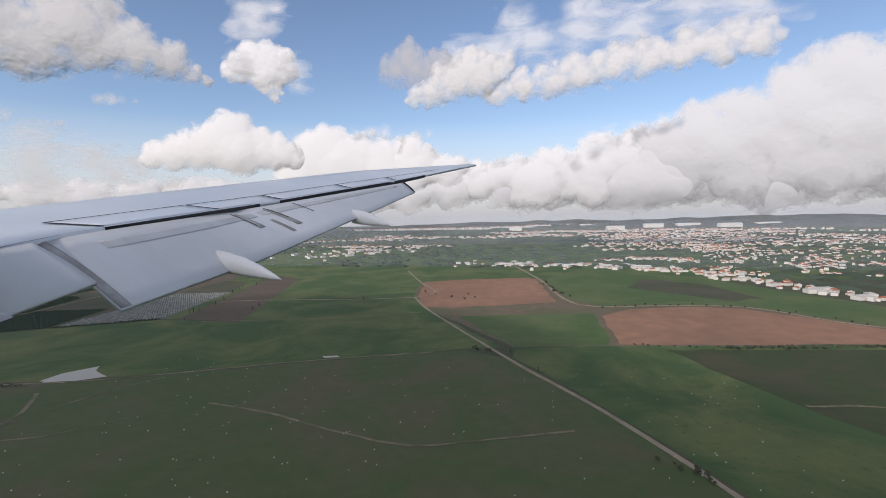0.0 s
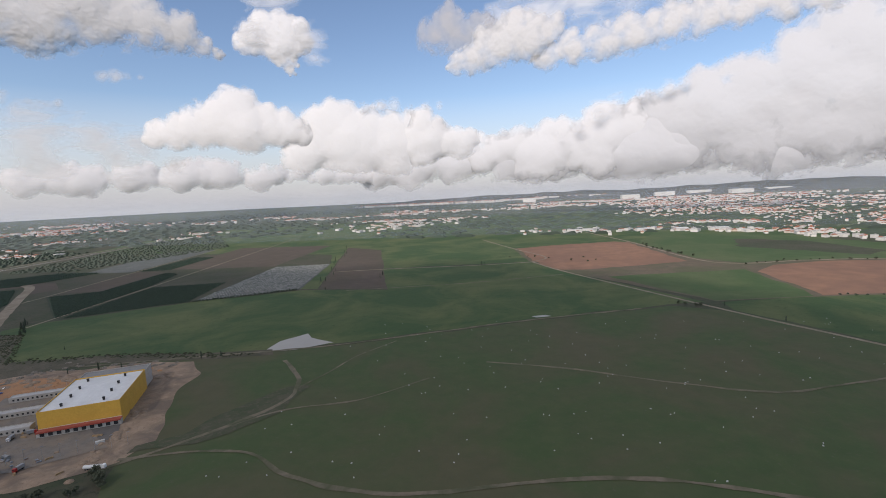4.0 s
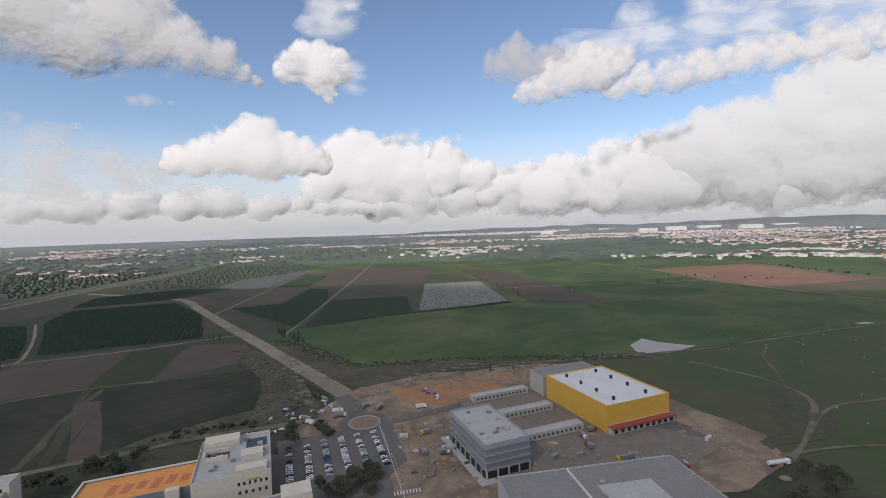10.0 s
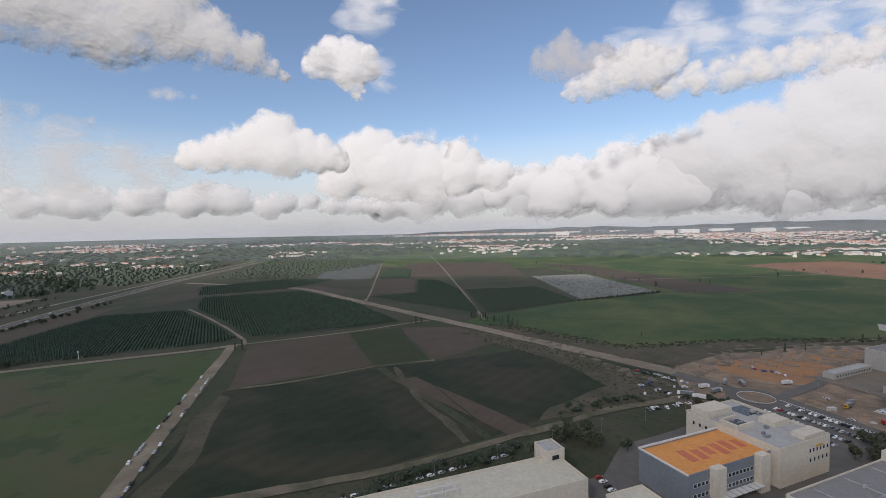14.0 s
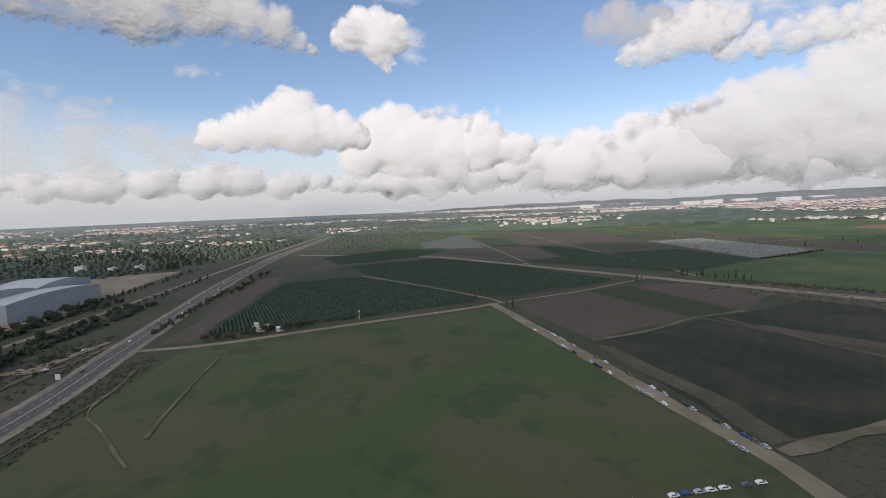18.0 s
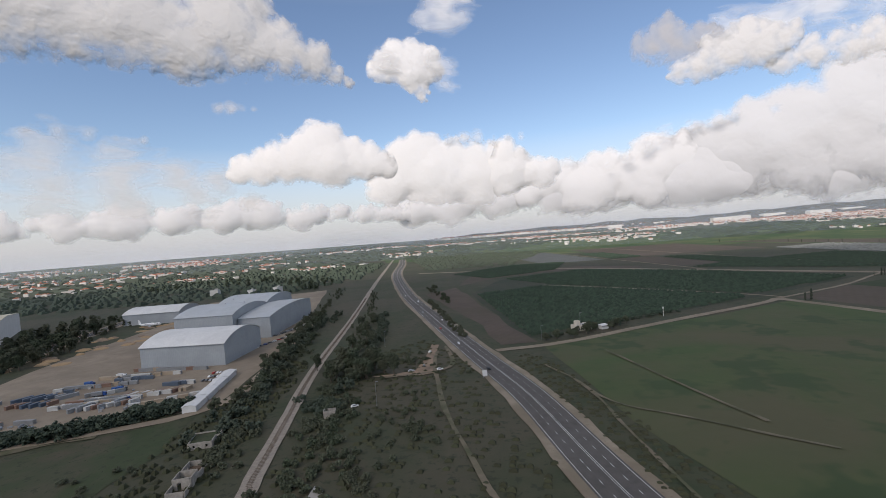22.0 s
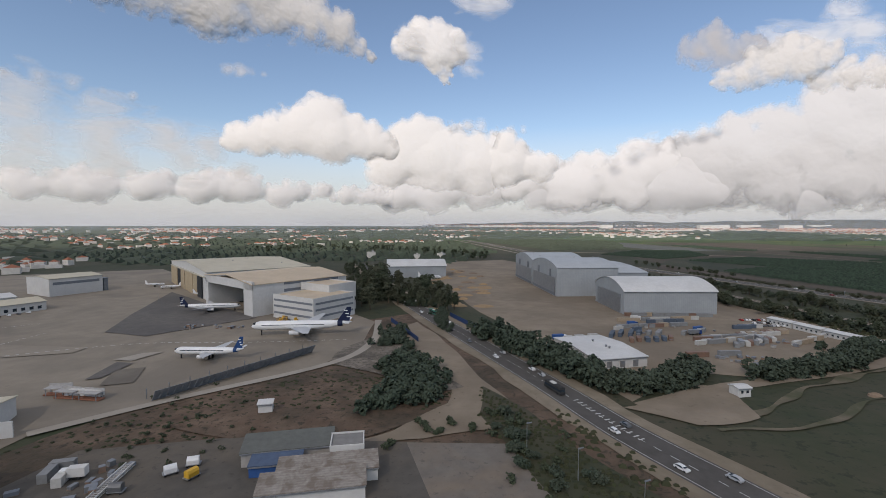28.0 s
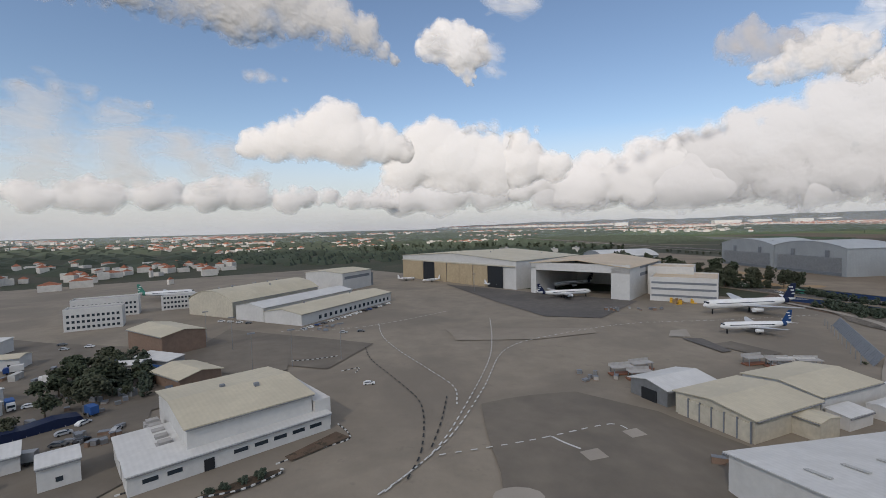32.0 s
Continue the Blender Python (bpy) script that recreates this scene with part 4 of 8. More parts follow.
o = hall("depot", "grey depot with an orange roof and white parapets", "building", -427, 57, 28, 70, 29, 16, 1.4, "flat", wall="slate", roof="orange")
for q in range(6):
    part("roof_emblem", boxes((17 + q * 7.0, 14.5 - (q % 2) * 1.2, 16.13, 4.6, 11 - (q % 3) * 1.6, 0.05, -8)), M["faded_red"], o, "faded red painted shape")
fit_out(o, "S", 70, 29, [(3, 44, 16, 10.6, 1.9, 1.7), (3, 44, 16, 5.6, 1.9, 1.7)])
for u in (17, 48, 69):
    part("pillar", boxes((u, -1.6, 0, 6.5, 4, 18.4)), M["beige_stone"], o, "pale beige stair tower")
for i in range(7):
    part("awning", boxes((20 + i * 4, -2.8, 4.2, 3.4, 4.5, 0.25)), M["white_wall"], o)
part("parapet_cap", boxes((35, 29, 16.8, 70.4, 0.9, 0.7), (0, 14.5, 16.8, 0.9, 29, 0.7)), M["white_wall"], o)
be = hall("office_building", "beige stone office building with roof courts", "office building", -405, 66.5, 28, 40, 53, 19, 1.3, "flat", wall="beige_stone", roof="pale_flat")
fit_out(be, "S", 40, 53, [(22, 39, 6, 13.5, 1.3, 2.0), (22, 39, 5, 8.5, 1.3, 2.0)])
fit_out(be, "E", 40, 53, [(2, 50, 12, 13.5, 1.3, 2.0), (2, 50, 12, 8.5, 1.3, 2.0), (2, 50, 12, 3.5, 1.3, 2.0)])
fit_out(be, "W", 40, 53, [(26, 50, 6, 13.5, 1.3, 2.0)])
part("roof_block", boxes((12, 46, 19, 20, 11, 4), (30, 22, 19, 12, 9, 3.2), (10, 24, 19, 13, 1, 2.6), (10, 34, 19, 13, 1, 2.6), (3.5, 29, 19, 1, 11, 2.6), (30, 5, 19, 16, 7, 2.6)), M["beige_stone"], be)
# dark sheets laid on the roof in place of courts
part("court", boxes((11, 29, 19.15, 12, 9, 0.1), (32, 40, 19.15, 12, 12, 0.1)), M["glass"], be, "dark panel laid in for a roof court")
roof_units(be, 40, 53, 19, 14, 5)
part("sign", boxes((31, -0.2, 15.8, 6, 0.2, 1.0)), M["yellow"], be, "small yellow sign")
lb = hall("u_shaped_building", "cream flat-roofed building round a sunken court", "building", -490, 34.5, 26.5, 118, 26, 14, 1.0, "flat", wall="beige_stone", roof="cream_wall")
hall("u_shaped_building", "cream wing with a pale flat roof", "building", -436.5, 37.2, 26.5, 20, 38, 14, 1.0, "flat", wall="beige_stone", roof="cream_wall")
tw = hall("stair_tower", "square beige stair tower", "building", -452.8, 62.8, 26.5, 10.5, 11.5, 19, 1.0, "flat", wall="beige_stone", roof="pale_flat")
part("opening", boxes((5.2, -0.05, 15, 4, 0.2, 2.2)), M["dark"], tw)
fr = thing("roof_frame", "white steel frame on the roof edge", "steel frame", -478, 48.2, 14 * S, 26.5)
for u in (0, 6, 12, 18):
    part("post", boxes((u, 0, 0, 0.5, 0.5, 3.4), (u, -4, 0, 0.5, 0.5, 3.4)), M["white_wall"], fr)
part("beam", boxes((9, 0, 3.3, 19, 0.5, 0.4), (9, -4, 3.3, 19, 0.5, 0.4)), M["white_wall"], fr)
q = hall("workshop_building", "building with a dark grey seamed flat roof", "building", -401.5, 35, 28, 88, 51, 14, 0.9, "flat", wall="beige_stone", roof="grey_flat")
for i in range(3):
    part("roof_seam", boxes((16 + i * 22, 25, 14.1, 0.7, 48, 0.25)), M["pale_flat"], q)
part("roof_seam", boxes((40, 34, 14.1, 76, 0.7, 0.26), (40, 16, 14.1, 76, 0.7, 0.26)), M["pale_flat"], q)
part("corner_tower", boxes((80, 45, 13.9, 15, 12, 5.2), (79, 26, 13.9, 1, 26, 3)), M["beige_stone"], q)
roof_units(q, 88, 51, 14, 6, 8)

# airport: hangars
a = hall("hangar", "huge white hangar with tan sliding doors", "hangar", -1043.5, 178, -48, 177, 100, 26, 31, "gable", "y", "white_wall", "cream_roof", 0.8, vents=4)
for i in range(8):
    wd = 19.5
    # two panels coloured near-black for the unlit inside of the hangar
    part("sliding_door", boxes((10.5 + i * 20.2, -0.5 - (i % 2) * 0.5, 0, wd, 0.5, 20.5)), M["dark" if i in (2, 7) else "tan_door"], a, "dark panel standing in for an open doorway" if i in (2, 7) else "tan sliding hangar door")
part("door_beam", boxes((88, -0.6, 20.5, 176, 1.4, 1.2)), M["cream_wall"], a)
b = thing("hangar", "white hangar with an open front and a tan roof", "hangar", -989.5, 114.5, 0, -38)
HL, HW = 83, 88
part("wall", boxes((2.5, HW / 2, -0.5, 5, HW, 24.5)), M["white_wall"], b)
part("wall", boxes((HL - 7, HW / 2, -0.5, 14, HW, 24.5)), M["white_wall"], b)
part("wall", boxes((HL / 2 - 5, HW - 1, -0.5, HL - 19.2, 2, 24.5)), M["white_wall"], b)
part("lintel", boxes((HL / 2, 0.8, 20, HL, 1.6, 6.5)), M["white_wall"], b)
part("roof", swept([(-0.8, 26.2), (HL / 2, 29.5), (HL + 0.8, 24.4), (HL + 0.8, 24.0), (HL / 2, 28.9), (-0.8, 25.6)], -0.8, HW + 0.8, "y"), M["tan_roof"], b, "tan sheet roof")
for z in (16, 22):
    part("glazing", boxes((HL + 0.05, HW * 0.6, z, 0.2, HW * 0.6, 2.5)), M["slate"], b)
an = hall("annex", "white stepped annex with dark window bands", "building", -955.5, 93.5, -30, 44, 42, 17, 1.0, "flat", wall="white_wall", roof="tan_roof")
for z in (3.5, 8.5, 13):
    part("window_band", boxes((22, -0.1, z, 42, 0.2, 1.5), (44.1, 21, z, 0.2, 38, 1.5)), M["slate"], an, "dark window band")
hall("annex", "white upper block beside the open hangar", "building", -951, 106, -30, 33, 30, 22, 1.0, "flat", wall="white_wall", roof="tan_roof")
for i in range(2):
    h = hall("hangar", "grey metal hangar with an arched roof", "hangar", -856 - 4.0 * i, 139.5 + 37.2 * i, 6, 62, 88, 28, 34.5, "barrel", "x", "grey_sheet", "grey_roof", 0.4, group="grey hangars", vents=2)
    part("hangar_door", boxes((-0.4, 44, 0, 0.6, 78, 18.5)), M["steel"], h, "wide grey hangar door")
    for u in (20, 62):
        part("door_hatch", boxes((-0.9, u, 18.5, 0.8, 4, 7)), M["slate"], h)
    part("base_stripe", boxes((-0.9, 44, 1.0, 0.3, 80, 2.4)), M["slate"], h)
hall("hangar_wing", "lower grey sheet-metal wing of the hangars", "hangar", -830, 146, 6, 34, 140, 22, 27, "barrel", "x", "grey_sheet", "grey_roof", 0.4)
h = hall("hangar", "grey hangar with a white barrel roof", "hangar", -841.5, 103, 3, 74, 64, 18, 26, "barrel", "x", "grey_sheet", "white_roof", 0.8)
part("hangar_door", boxes((-0.3, 32, 0, 0.5, 50, 15)), M["steel"], h, "grey sliding hangar door")
h = hall("hangar", "distant grey hangar with a white barrel roof", "hangar", -936, 200, 9, 78, 58, 15, 22, "barrel", "x", "grey_sheet", "white_roof", 0.8)
d = hall("store_building", "white store building with a pale flat roof", "building", -868, 44.5, 15, 29, 44, 5.0, 6.4, "gable", "x", "white_wall", "white_roof", vents=3)
fit_out(d, "S", 29, 44, [(4, 26, 3, 0.4, 3, 3.4)], "door", "steel")
# cream workshop row
c1 = hall("workshop_hangar", "cream hangar with panelled folding doors", "hangar", -984.2, -1.2, 25, 29, 24, 6.4, 8.0, "gable", "x", "cream_wall", "cream_roof", 0.8)
for i in range(6):
    part("folding_door", boxes((-0.3, 2.6 + i * 3.7, 0, 0.4, 3.3, 5.4)), M["cream_wall"], c1)
    part("door_post", boxes((-0.5, 0.7 + i * 3.7, 0, 0.5, 0.35, 5.9)), M["slate"], c1)
c2 = hall("workshop_hangar", "taller cream-roofed hangar with white walls", "hangar", -972.5, 4.5, 23, 29.5, 23.6, 7.0, 8.6, "gable", "x", "white_wall", "cream_roof", 0.6)
part("rear_wall", boxes((33.5, 2, 0, 8, 0.6, 5.5)), M["white_wall"], c2)
c3 = hall("workshop_hangar", "small white hangar with an open door", "hangar", -988.9, 9.3, 25, 22, 15, 5.2, 6.9, "gable", "x", "steel", "white_roof", 0.8)
part("doorway", boxes((-0.2, 7, 0, 0.4, 6, 3.8)), M["dark"], c3)
hall("shed", "cream sheet-metal lean-to against the hangar", "shed", -977.0, -1.0, 25, 9, 8, 5, 5.7, "gable", "y", "cream_wall", "cream_roof", 0.2)
hall("shed", "white sheet-metal lean-to against the hangar", "shed", -971.6, 1.6, 23, 11, 6, 3.6, 4.4, "mono", "x", "white_wall", "white_roof", 0.2)
s = hall("site_cabin", "white cabin with small windows", "cabin", -965.0, 3.6, 23, 14, 6, 3.6, 4.2, "gable", "x", "white_wall", "white_roof", 0.2)
fit_out(s, "S", 14, 6, [(1, 13, 4, 1.3, 1.2, 1.2)])
wb = hall("long_workshop", "long workshop with a pale gable roof and skylights", "building", -987.6, -33.5, 11.3, 108, 57, 8.5, 13, "gable", "x", "white_wall", "white_roof", 0.8, vents=8)
for i in range(12):
    for rv, (v0, sl) in enumerate(((40, -1), (14, 1))):
        part("skylight", shared("skylight%d" % rv, lambda: mesh_of("skylight", swept([(0, 0), (5, 0.79 * sl), (5, 0.97 * sl), (0, 0.18)] if sl > 0 else [(0, 0), (5, -0.79), (5, -0.61), (0, 0.18)], -0.45, 0.45, "x"), M["skylight_sheet"])), None, wb, "pale translucent skylight",
             loc=(6 + i * 8.5, v0, 8.5 + 0.5 + (4.5 * (1 - abs(v0 - 28.5) / 28.5))))
part("door", boxes((-0.1, 16, 0, 0.3, 5, 5)), M["dark"], wb)
# white hall with low wings
w1 = hall("low_wing", "low white wing with strip windows and a white roof", "building", -1048.2, -10.2, 43, 50, 9, 4.6, 5.6, "mono", "x", "white_wall", "white_roof", 0.4)
fit_out(w1, "S", 50, 9, [(2, 12, 2, 2, 3.2, 1.1), (22, 48, 5, 2, 3.6, 1.1)])
part("door", boxes((17, -0.06, 0, 2.4, 0.2, 3)), M["dark"], w1)
hall("low_wing", "low white wing with a pale roof", "building", -1051.0, -7.3, 43, 17, 14, 4.6, 5.4, "mono", "x", "white_wall", "white_roof", 0.4)
hm = hall("main_hall", "white hall with a cream sheet roof", "building", -1045.2, -5.4, 43, 33, 36, 10.5, 12.6, "gable", "x", "white_wall", "cream_roof", 0.8)
for u, v in ((14, 20), (22, 14)):
    part("roof_fan", boxes((u, v, 11.6, 1.3, 1.3, 1.8)), M["slate"], hm, "dark roof fan")
part("east_wall", boxes((36, 16, 0, 5, 34, 8.6)), M["white_wall"], hm)
for i in range(5):
    part("air_plant", boxes((-3.5, 8 + i * 4.5, 0, 4, 3.2, 5.5), (-3.5, 8 + i * 4.5, 5.5, 3, 2.2, 0.7)), M["pale_flat"], hm, "pale rooftop plant")
# terminal side rows
fl = hall("repair_shop", "long low white building with a tan roof", "building", -1057, 64.5, 65, 100, 32, 7, 9.5, "gable", "x", "white_wall", "cream_roof", 0.6, vents=2)
fit_out(fl, "S", 100, 32, [(14, 98, 16, 1.6, 2.6, 2.4)])
hall("repair_shop", "white-roofed shop between two long halls", "building", -1069.5, 70.6, 65, 92, 26, 9, 11.5, "gable", "x", "white_wall", "white_roof", 0.6)
rs = hall("repair_hangar", "cream barrel-roofed hall with dark roof vents", "hangar", -1081, 76.5, 65, 84, 46, 11, 18, "barrel", "x", "cream_wall", "cream_roof", 0.6, vents=9)
tb = hall("tall_hall", "tall white hall with a dark window strip", "building", -1062, 128, 65, 46, 46, 17, 19, "gable", "x", "white_wall", "cream_roof", 0.6)
part("window_band", boxes((23, -0.1, 11, 40, 0.2, 2.6), (46.1, 23, 11, 0.2, 40, 2.6)), M["slate"], tb)
part("steel_stair", boxes((50, 6, 0, 4, 8, 13), (50, 6, 13, 5, 9, 0.4)), M["slate"], tb)
hall("shed", "brown-walled shed with a cream roof", "building", -1088.5, 45, -32, 36, 21, 9.5, 11.5, "gable", "x", "brown", "cream_roof", 0.6)
hall("shed", "open shed with a pale tan roof", "shed", -1067.5, 22, -32, 21, 16, 4.4, 6.2, "gable", "x", "brown", "cream_roof", 0.8)
part("fence_panel", boxes((10, -6, 0, 34, 0.4, 4)), M["blue"], hall("shed", "low shed behind a dark blue fence", "shed", -1078, 32, -20, 22, 8, 3.5, 4.4, "mono", "x", "steel", "white_roof", 0.3))
for i, (x, y, tn, L_, W_, H_, rf) in enumerate(((-1057.5, -9.6, 43, 8, 9, 5.5, "white_roof"), (-1066, -8, 43, 9, 8, 4, "white_roof"), (-1098, 16, -15, 16, 7, 4.5, "white_roof"), (-1090, 12, -15, 12, 7, 4.5, "white_roof"), (-1108, 27, 20, 24, 10, 5, "cream_roof"),
                                               (-1085, 8, -15, 10, 6, 3.5, "white_roof"), (-1100, 3, 25, 14, 9, 4.5, "white_roof"), (-1112, 10, 25, 20, 8, 4, "white_roof"), (-1078, 25.5, 10, 12, 8, 4, "white_roof"),
                                               (-1120, 38, 10, 18, 12, 6, "white_roof"), (-1128, 20, 10, 22, 9, 5, "cream_roof"))):
    s = hall("shed", "small white shed with a sheet roof", "shed", x, y, tn, L_, W_, H_, H_ + 0.9, "mono" if i % 2 else "gable", "x", "white_wall", rf, 0.3, group="small sheds")
    fit_out(s, "S", L_, W_, [(1, L_ - 1, max(1, int(L_ / 5)), 1.4, 1.4, 1.2)])
for i, (x, y, L_, W_, H_) in enumerate(((-1118, 62, 30, 14, 13), (-1130, 78, 40, 14, 13), (-1112, 92, 26, 12, 10))):
    s = hall("office_block", "white office block with rows of small windows", "office building", x, y, 30, L_, W_, H_, 0.9, "flat", wall="white_wall", roof="pale_flat", group="white office blocks")
    fit_out(s, "S", L_, W_, [(1, L_ - 1, int(L_ / 2.6), z, 1.5, 1.6) for z in (1.5, 5, 8.5)])
# huts and stores by the road
g1 = hall("store_row", "low grey-roofed store row with a white gable", "shed", -922.5, 4.6, 14, 26, 9, 4.2, 5.6, "mono", "x", "concrete", "moss_roof", 0.4)
part("doorway", boxes((-0.1, 4.5, 0, 0.3, 4, 3.4)), M["dark"], g1)
bl = hall("painted_shed", "shed with blue walls and a dull blue roof", "shed", -920.5, 2.4, 12, 14, 6, 3.2, 3.9, "mono", "x", "blue", "dull_blue", 0.3)
g2 = hall("gate_house", "white house with a blue shutter", "shed", -911.8, 5.6, 12, 10, 9, 5.2, 0.6, "flat", wall="white_wall", roof="grey_flat")
part("shutter", boxes((5, -0.1, 0, 4.6, 0.2, 3.6)), M["blue"], g2, "blue roller shutter")
for y in (-3.4, 0.2):
    st = hall("equipment_shed", "weathered shed with a pale rust-stained roof", "shed", -917.0 + (y + 3) * 0.2, y, 13, 27, 8, 3.6, 4.6, "mono", "x", "white_wall", "stained_roof", 0.4, group="equipment sheds")
    part("doorway", boxes((-0.1, 4, 0, 0.3, 5.5, 3.4)), M["dark"], st)
hall("small_hut", "small white hut on the earth bank", "hut", -927.5, 20.4, 15, 5, 3.5, 3.2, 3.6, "mono", "x", "white_wall", "white_roof", 0.4)
hu = hall("guard_hut", "small white guard hut by the fence", "hut", -847.5, 30.8, 12, 6, 5, 3.2, 3.8, "gable", "x", "white_wall", "white_roof", 0.4)
fit_out(hu, "S", 6, 5, [(0.5, 5.5, 2, 1.2, 1.2, 1.2)])
for i in range(4):
    s = hall("yard_office", "long pale cabin at the yard edge", "cabin", -802.5 + i * 2.1, 92 - i * 8, -75, 18, 8, 3.6, 4.4, "gable", "x", "white_wall", "white_roof", 0.3, group="yard cabins")
    fit_out(s, "S", 18, 8, [(1, 17, 5, 1.2, 1.3, 1.1)])
# ruins near the railway
def ruin(x, y, turn, L, W, H, label):
    ob = thing("ruined_house", label, "ruin", x, y, 0, turn)
    for px, py, dx, dy, hh in ((L / 2, 0, L, 0.4, H), (L / 2, W, L, 0.4, H * 0.9), (0, W / 2, 0.4, W - 0.5, H), (L, W / 2, 0.4, W - 0.5, H * 0.8), (L * 0.55, W / 2, 0.3, W - 0.6, H * 0.8)):
        part("wall", boxes((px, py, -0.3, dx, dy, hh + 0.3)), M["old_stone"], ob)
    fit_out(ob, "S", L, W, [(0.8, L - 0.8, 3, 1.1, 1.1, 1.3)], "opening", "dark", "old_stone")
    part("rubble", boxes((L * 0.3, W * 0.5, -0.1, L * 0.4, W * 0.6, 0.5, 20), (L * 0.75, W * 0.4, -0.1, 2, 3, 0.7, 50)), M["mound"], ob)
    return ob


def stone_shell(ob, walls, H):
    """Roofless walls with real openings: rows of (x0, y0, x1, y1, height share, openings along the wall)."""
    for x0, y0, x1, y1, share, holes in walls:
        dx, dy = x1 - x0, y1 - y0
        run = math.hypot(dx, dy)
        turn_ = math.degrees(math.atan2(dy, dx))
        top, bm, u = H * share, bmesh.new(), 0.0
        for c, wide, low, high in list(holes) + [(run + 0.5, 1.0, 0, 0)]:
            e = min(c - wide / 2, run)
            m = (u + e) / 2 / run
            box(bm, x0 + dx * m, y0 + dy * m, -0.3, e - u, 0.42, top + 0.3 + 0.12 * math.sin(7 * u + x0 + y0), turn_)
            if high:
                m = c / run
                if low > 0:
                    box(bm, x0 + dx * m, y0 + dy * m, -0.3, wide, 0.42, low + 0.3, turn_)
                if high < top - 0.1:
                    box(bm, x0 + dx * m, y0 + dy * m, high, wide, 0.42, top - high, turn_)
            u = c + wide / 2
        part("wall", bm, M["old_stone"], ob)


k = 1 / S
r1 = thing("ruined_house", "pale stone house with a grassy flat roof and low parapet", "ruin", -778.1, 40.8, 0, 19.7)
LX, WY = 4.5 * k, 5.4 * k
stone_shell(r1, [(0, 0, LX, 0, 1.0, [(2.6, 1.0, 0.9, 2.2), (LX - 2.4, 1.0, 0.9, 2.2)]), (LX, 0, LX, WY * 0.55, 1.0, [(2.4, 1.0, 0.9, 2.2)]), (LX, WY * 0.55, LX + 1.8, WY * 0.55, 1.0, []),
                 (LX + 1.8, WY * 0.55, LX + 1.8, WY, 0.95, []), (LX + 1.8, WY, 0, WY, 1.0, []), (0, WY, 0, 0, 1.0, [(2.5, 1.1, 0.0, 2.2), (6.5, 1.0, 0.9, 2.2)])], 3.4)
part("roof", boxes((LX / 2, WY / 2, 2.5, LX - 0.3, WY - 0.3, 0.3)), M["rough_meadow"], r1, "flat roof overgrown with grass")
r2 = thing("ruined_house", "roofless pale stone ruin with broken stepped walls", "ruin", -772.3, 33.5, 0, -74.6)
LX, WY = 10.2 * k, 2.9 * k
A, B = LX * 0.42, LX * 0.72
stone_shell(r2, [(0, 0, A, 0, 0.85, [(3.2, 1.1, 1.2, 2.6), (A - 1.6, 1.1, 0.0, 2.4)]), (0, 0.3, 0, WY * 0.7, 0.8, []), (0, WY, A * 0.5, WY, 0.35, []), (A * 0.5, WY, A, WY, 0.6, []),
                 (A, 0.3, A, WY, 1.0, []), (A + 0.3, 0, B, 0, 1.0, [(2.2, 1.2, 1.0, 2.6)]), (A + 0.3, WY, B, WY, 1.0, []), (B, 0.3, B, WY - 0.3, 1.0, [(2.2, 1.6, 0.0, 3.0)]),
                 (B + 0.3, 0, LX, 0, 0.6, []), (B + 0.3, WY, LX, WY, 0.5, [(2.4, 1.6, 1.0, 2.0)]), (LX, 0.3, LX, WY - 0.3, 0.58, [])], 4.6)
part("rubble", boxes((A * 0.5, WY * 0.5, -0.1, A * 0.8, WY * 0.7, 1.9, 4), (A * 0.35, WY * 0.7, 0.5, 3, 2, 1.9, 30), ((B + LX) / 2, WY * 0.5, -0.1, 3.4, 3, 0.7, 25)), M["mound"], r2, "earth and weeds filling the broken room")
ruin(-755, 55, 15, 6, 5, 4.2, "small ruined stone hut in bushes")
sh = hall("stone_hut", "pale stone hut with a small tower by the side road", "house", -686, 130.5, 26, 16, 9, 4.5, 0.5, "flat", wall="beige_stone", roof="pale_flat")
part("tower", boxes((4, 5, 4, 4, 4, 4.5)), M["beige_stone"], sh)
fit_out(sh, "S", 16, 9, [(1, 15, 4, 1.2, 1.1, 1.4)])
hall("shed", "small pale shed beside the stone hut", "shed", -676.5, 132, 26, 7, 5, 3, 3.6, "mono", "x", "white_wall", "white_roof", 0.3)

# ---- vehicles ----
PAINT = {n: plain("car_" + n, c, 0.3, 0.1, 0.05) for n, c in (("white", (0.72, 0.72, 0.71)), ("silver", (0.40, 0.41, 0.42)), ("grey", (0.12, 0.125, 0.13)), ("black", (0.02, 0.02, 0.022)), ("red", (0.32, 0.03, 0.025)), ("blue", (0.03, 0.07, 0.22)), ("yellow", (0.62, 0.36, 0.04)))}
M["tyre"] = plain("tyre", (0.02, 0.02, 0.02), 0.9)
CARS = {}


def wheel_mesh(r=0.33, wd=0.22):
    def make():
        bm = bmesh.new()
        for sgn in (-1, 1):
            pass
        n = 10
        a = [bm.verts.new((r * math.cos(i * 2 * math.pi / n), -wd / 2, r + r * math.sin(i * 2 * math.pi / n))) for i in range(n)]
        b = [bm.verts.new((r * math.cos(i * 2 * math.pi / n), wd / 2, r + r * math.sin(i * 2 * math.pi / n))) for i in range(n)]
        for i in range(n):
            bm.faces.new((a[i], a[(i + 1) % n], b[(i + 1) % n], b[i]))
        bm.faces.new(a)
        bm.faces.new(b)
        bmesh.ops.recalc_face_normals(bm, faces=bm.faces[:])
        return mesh_of("wheel", bm, M["tyre"])
    return shared(("wheel", r, wd), make)


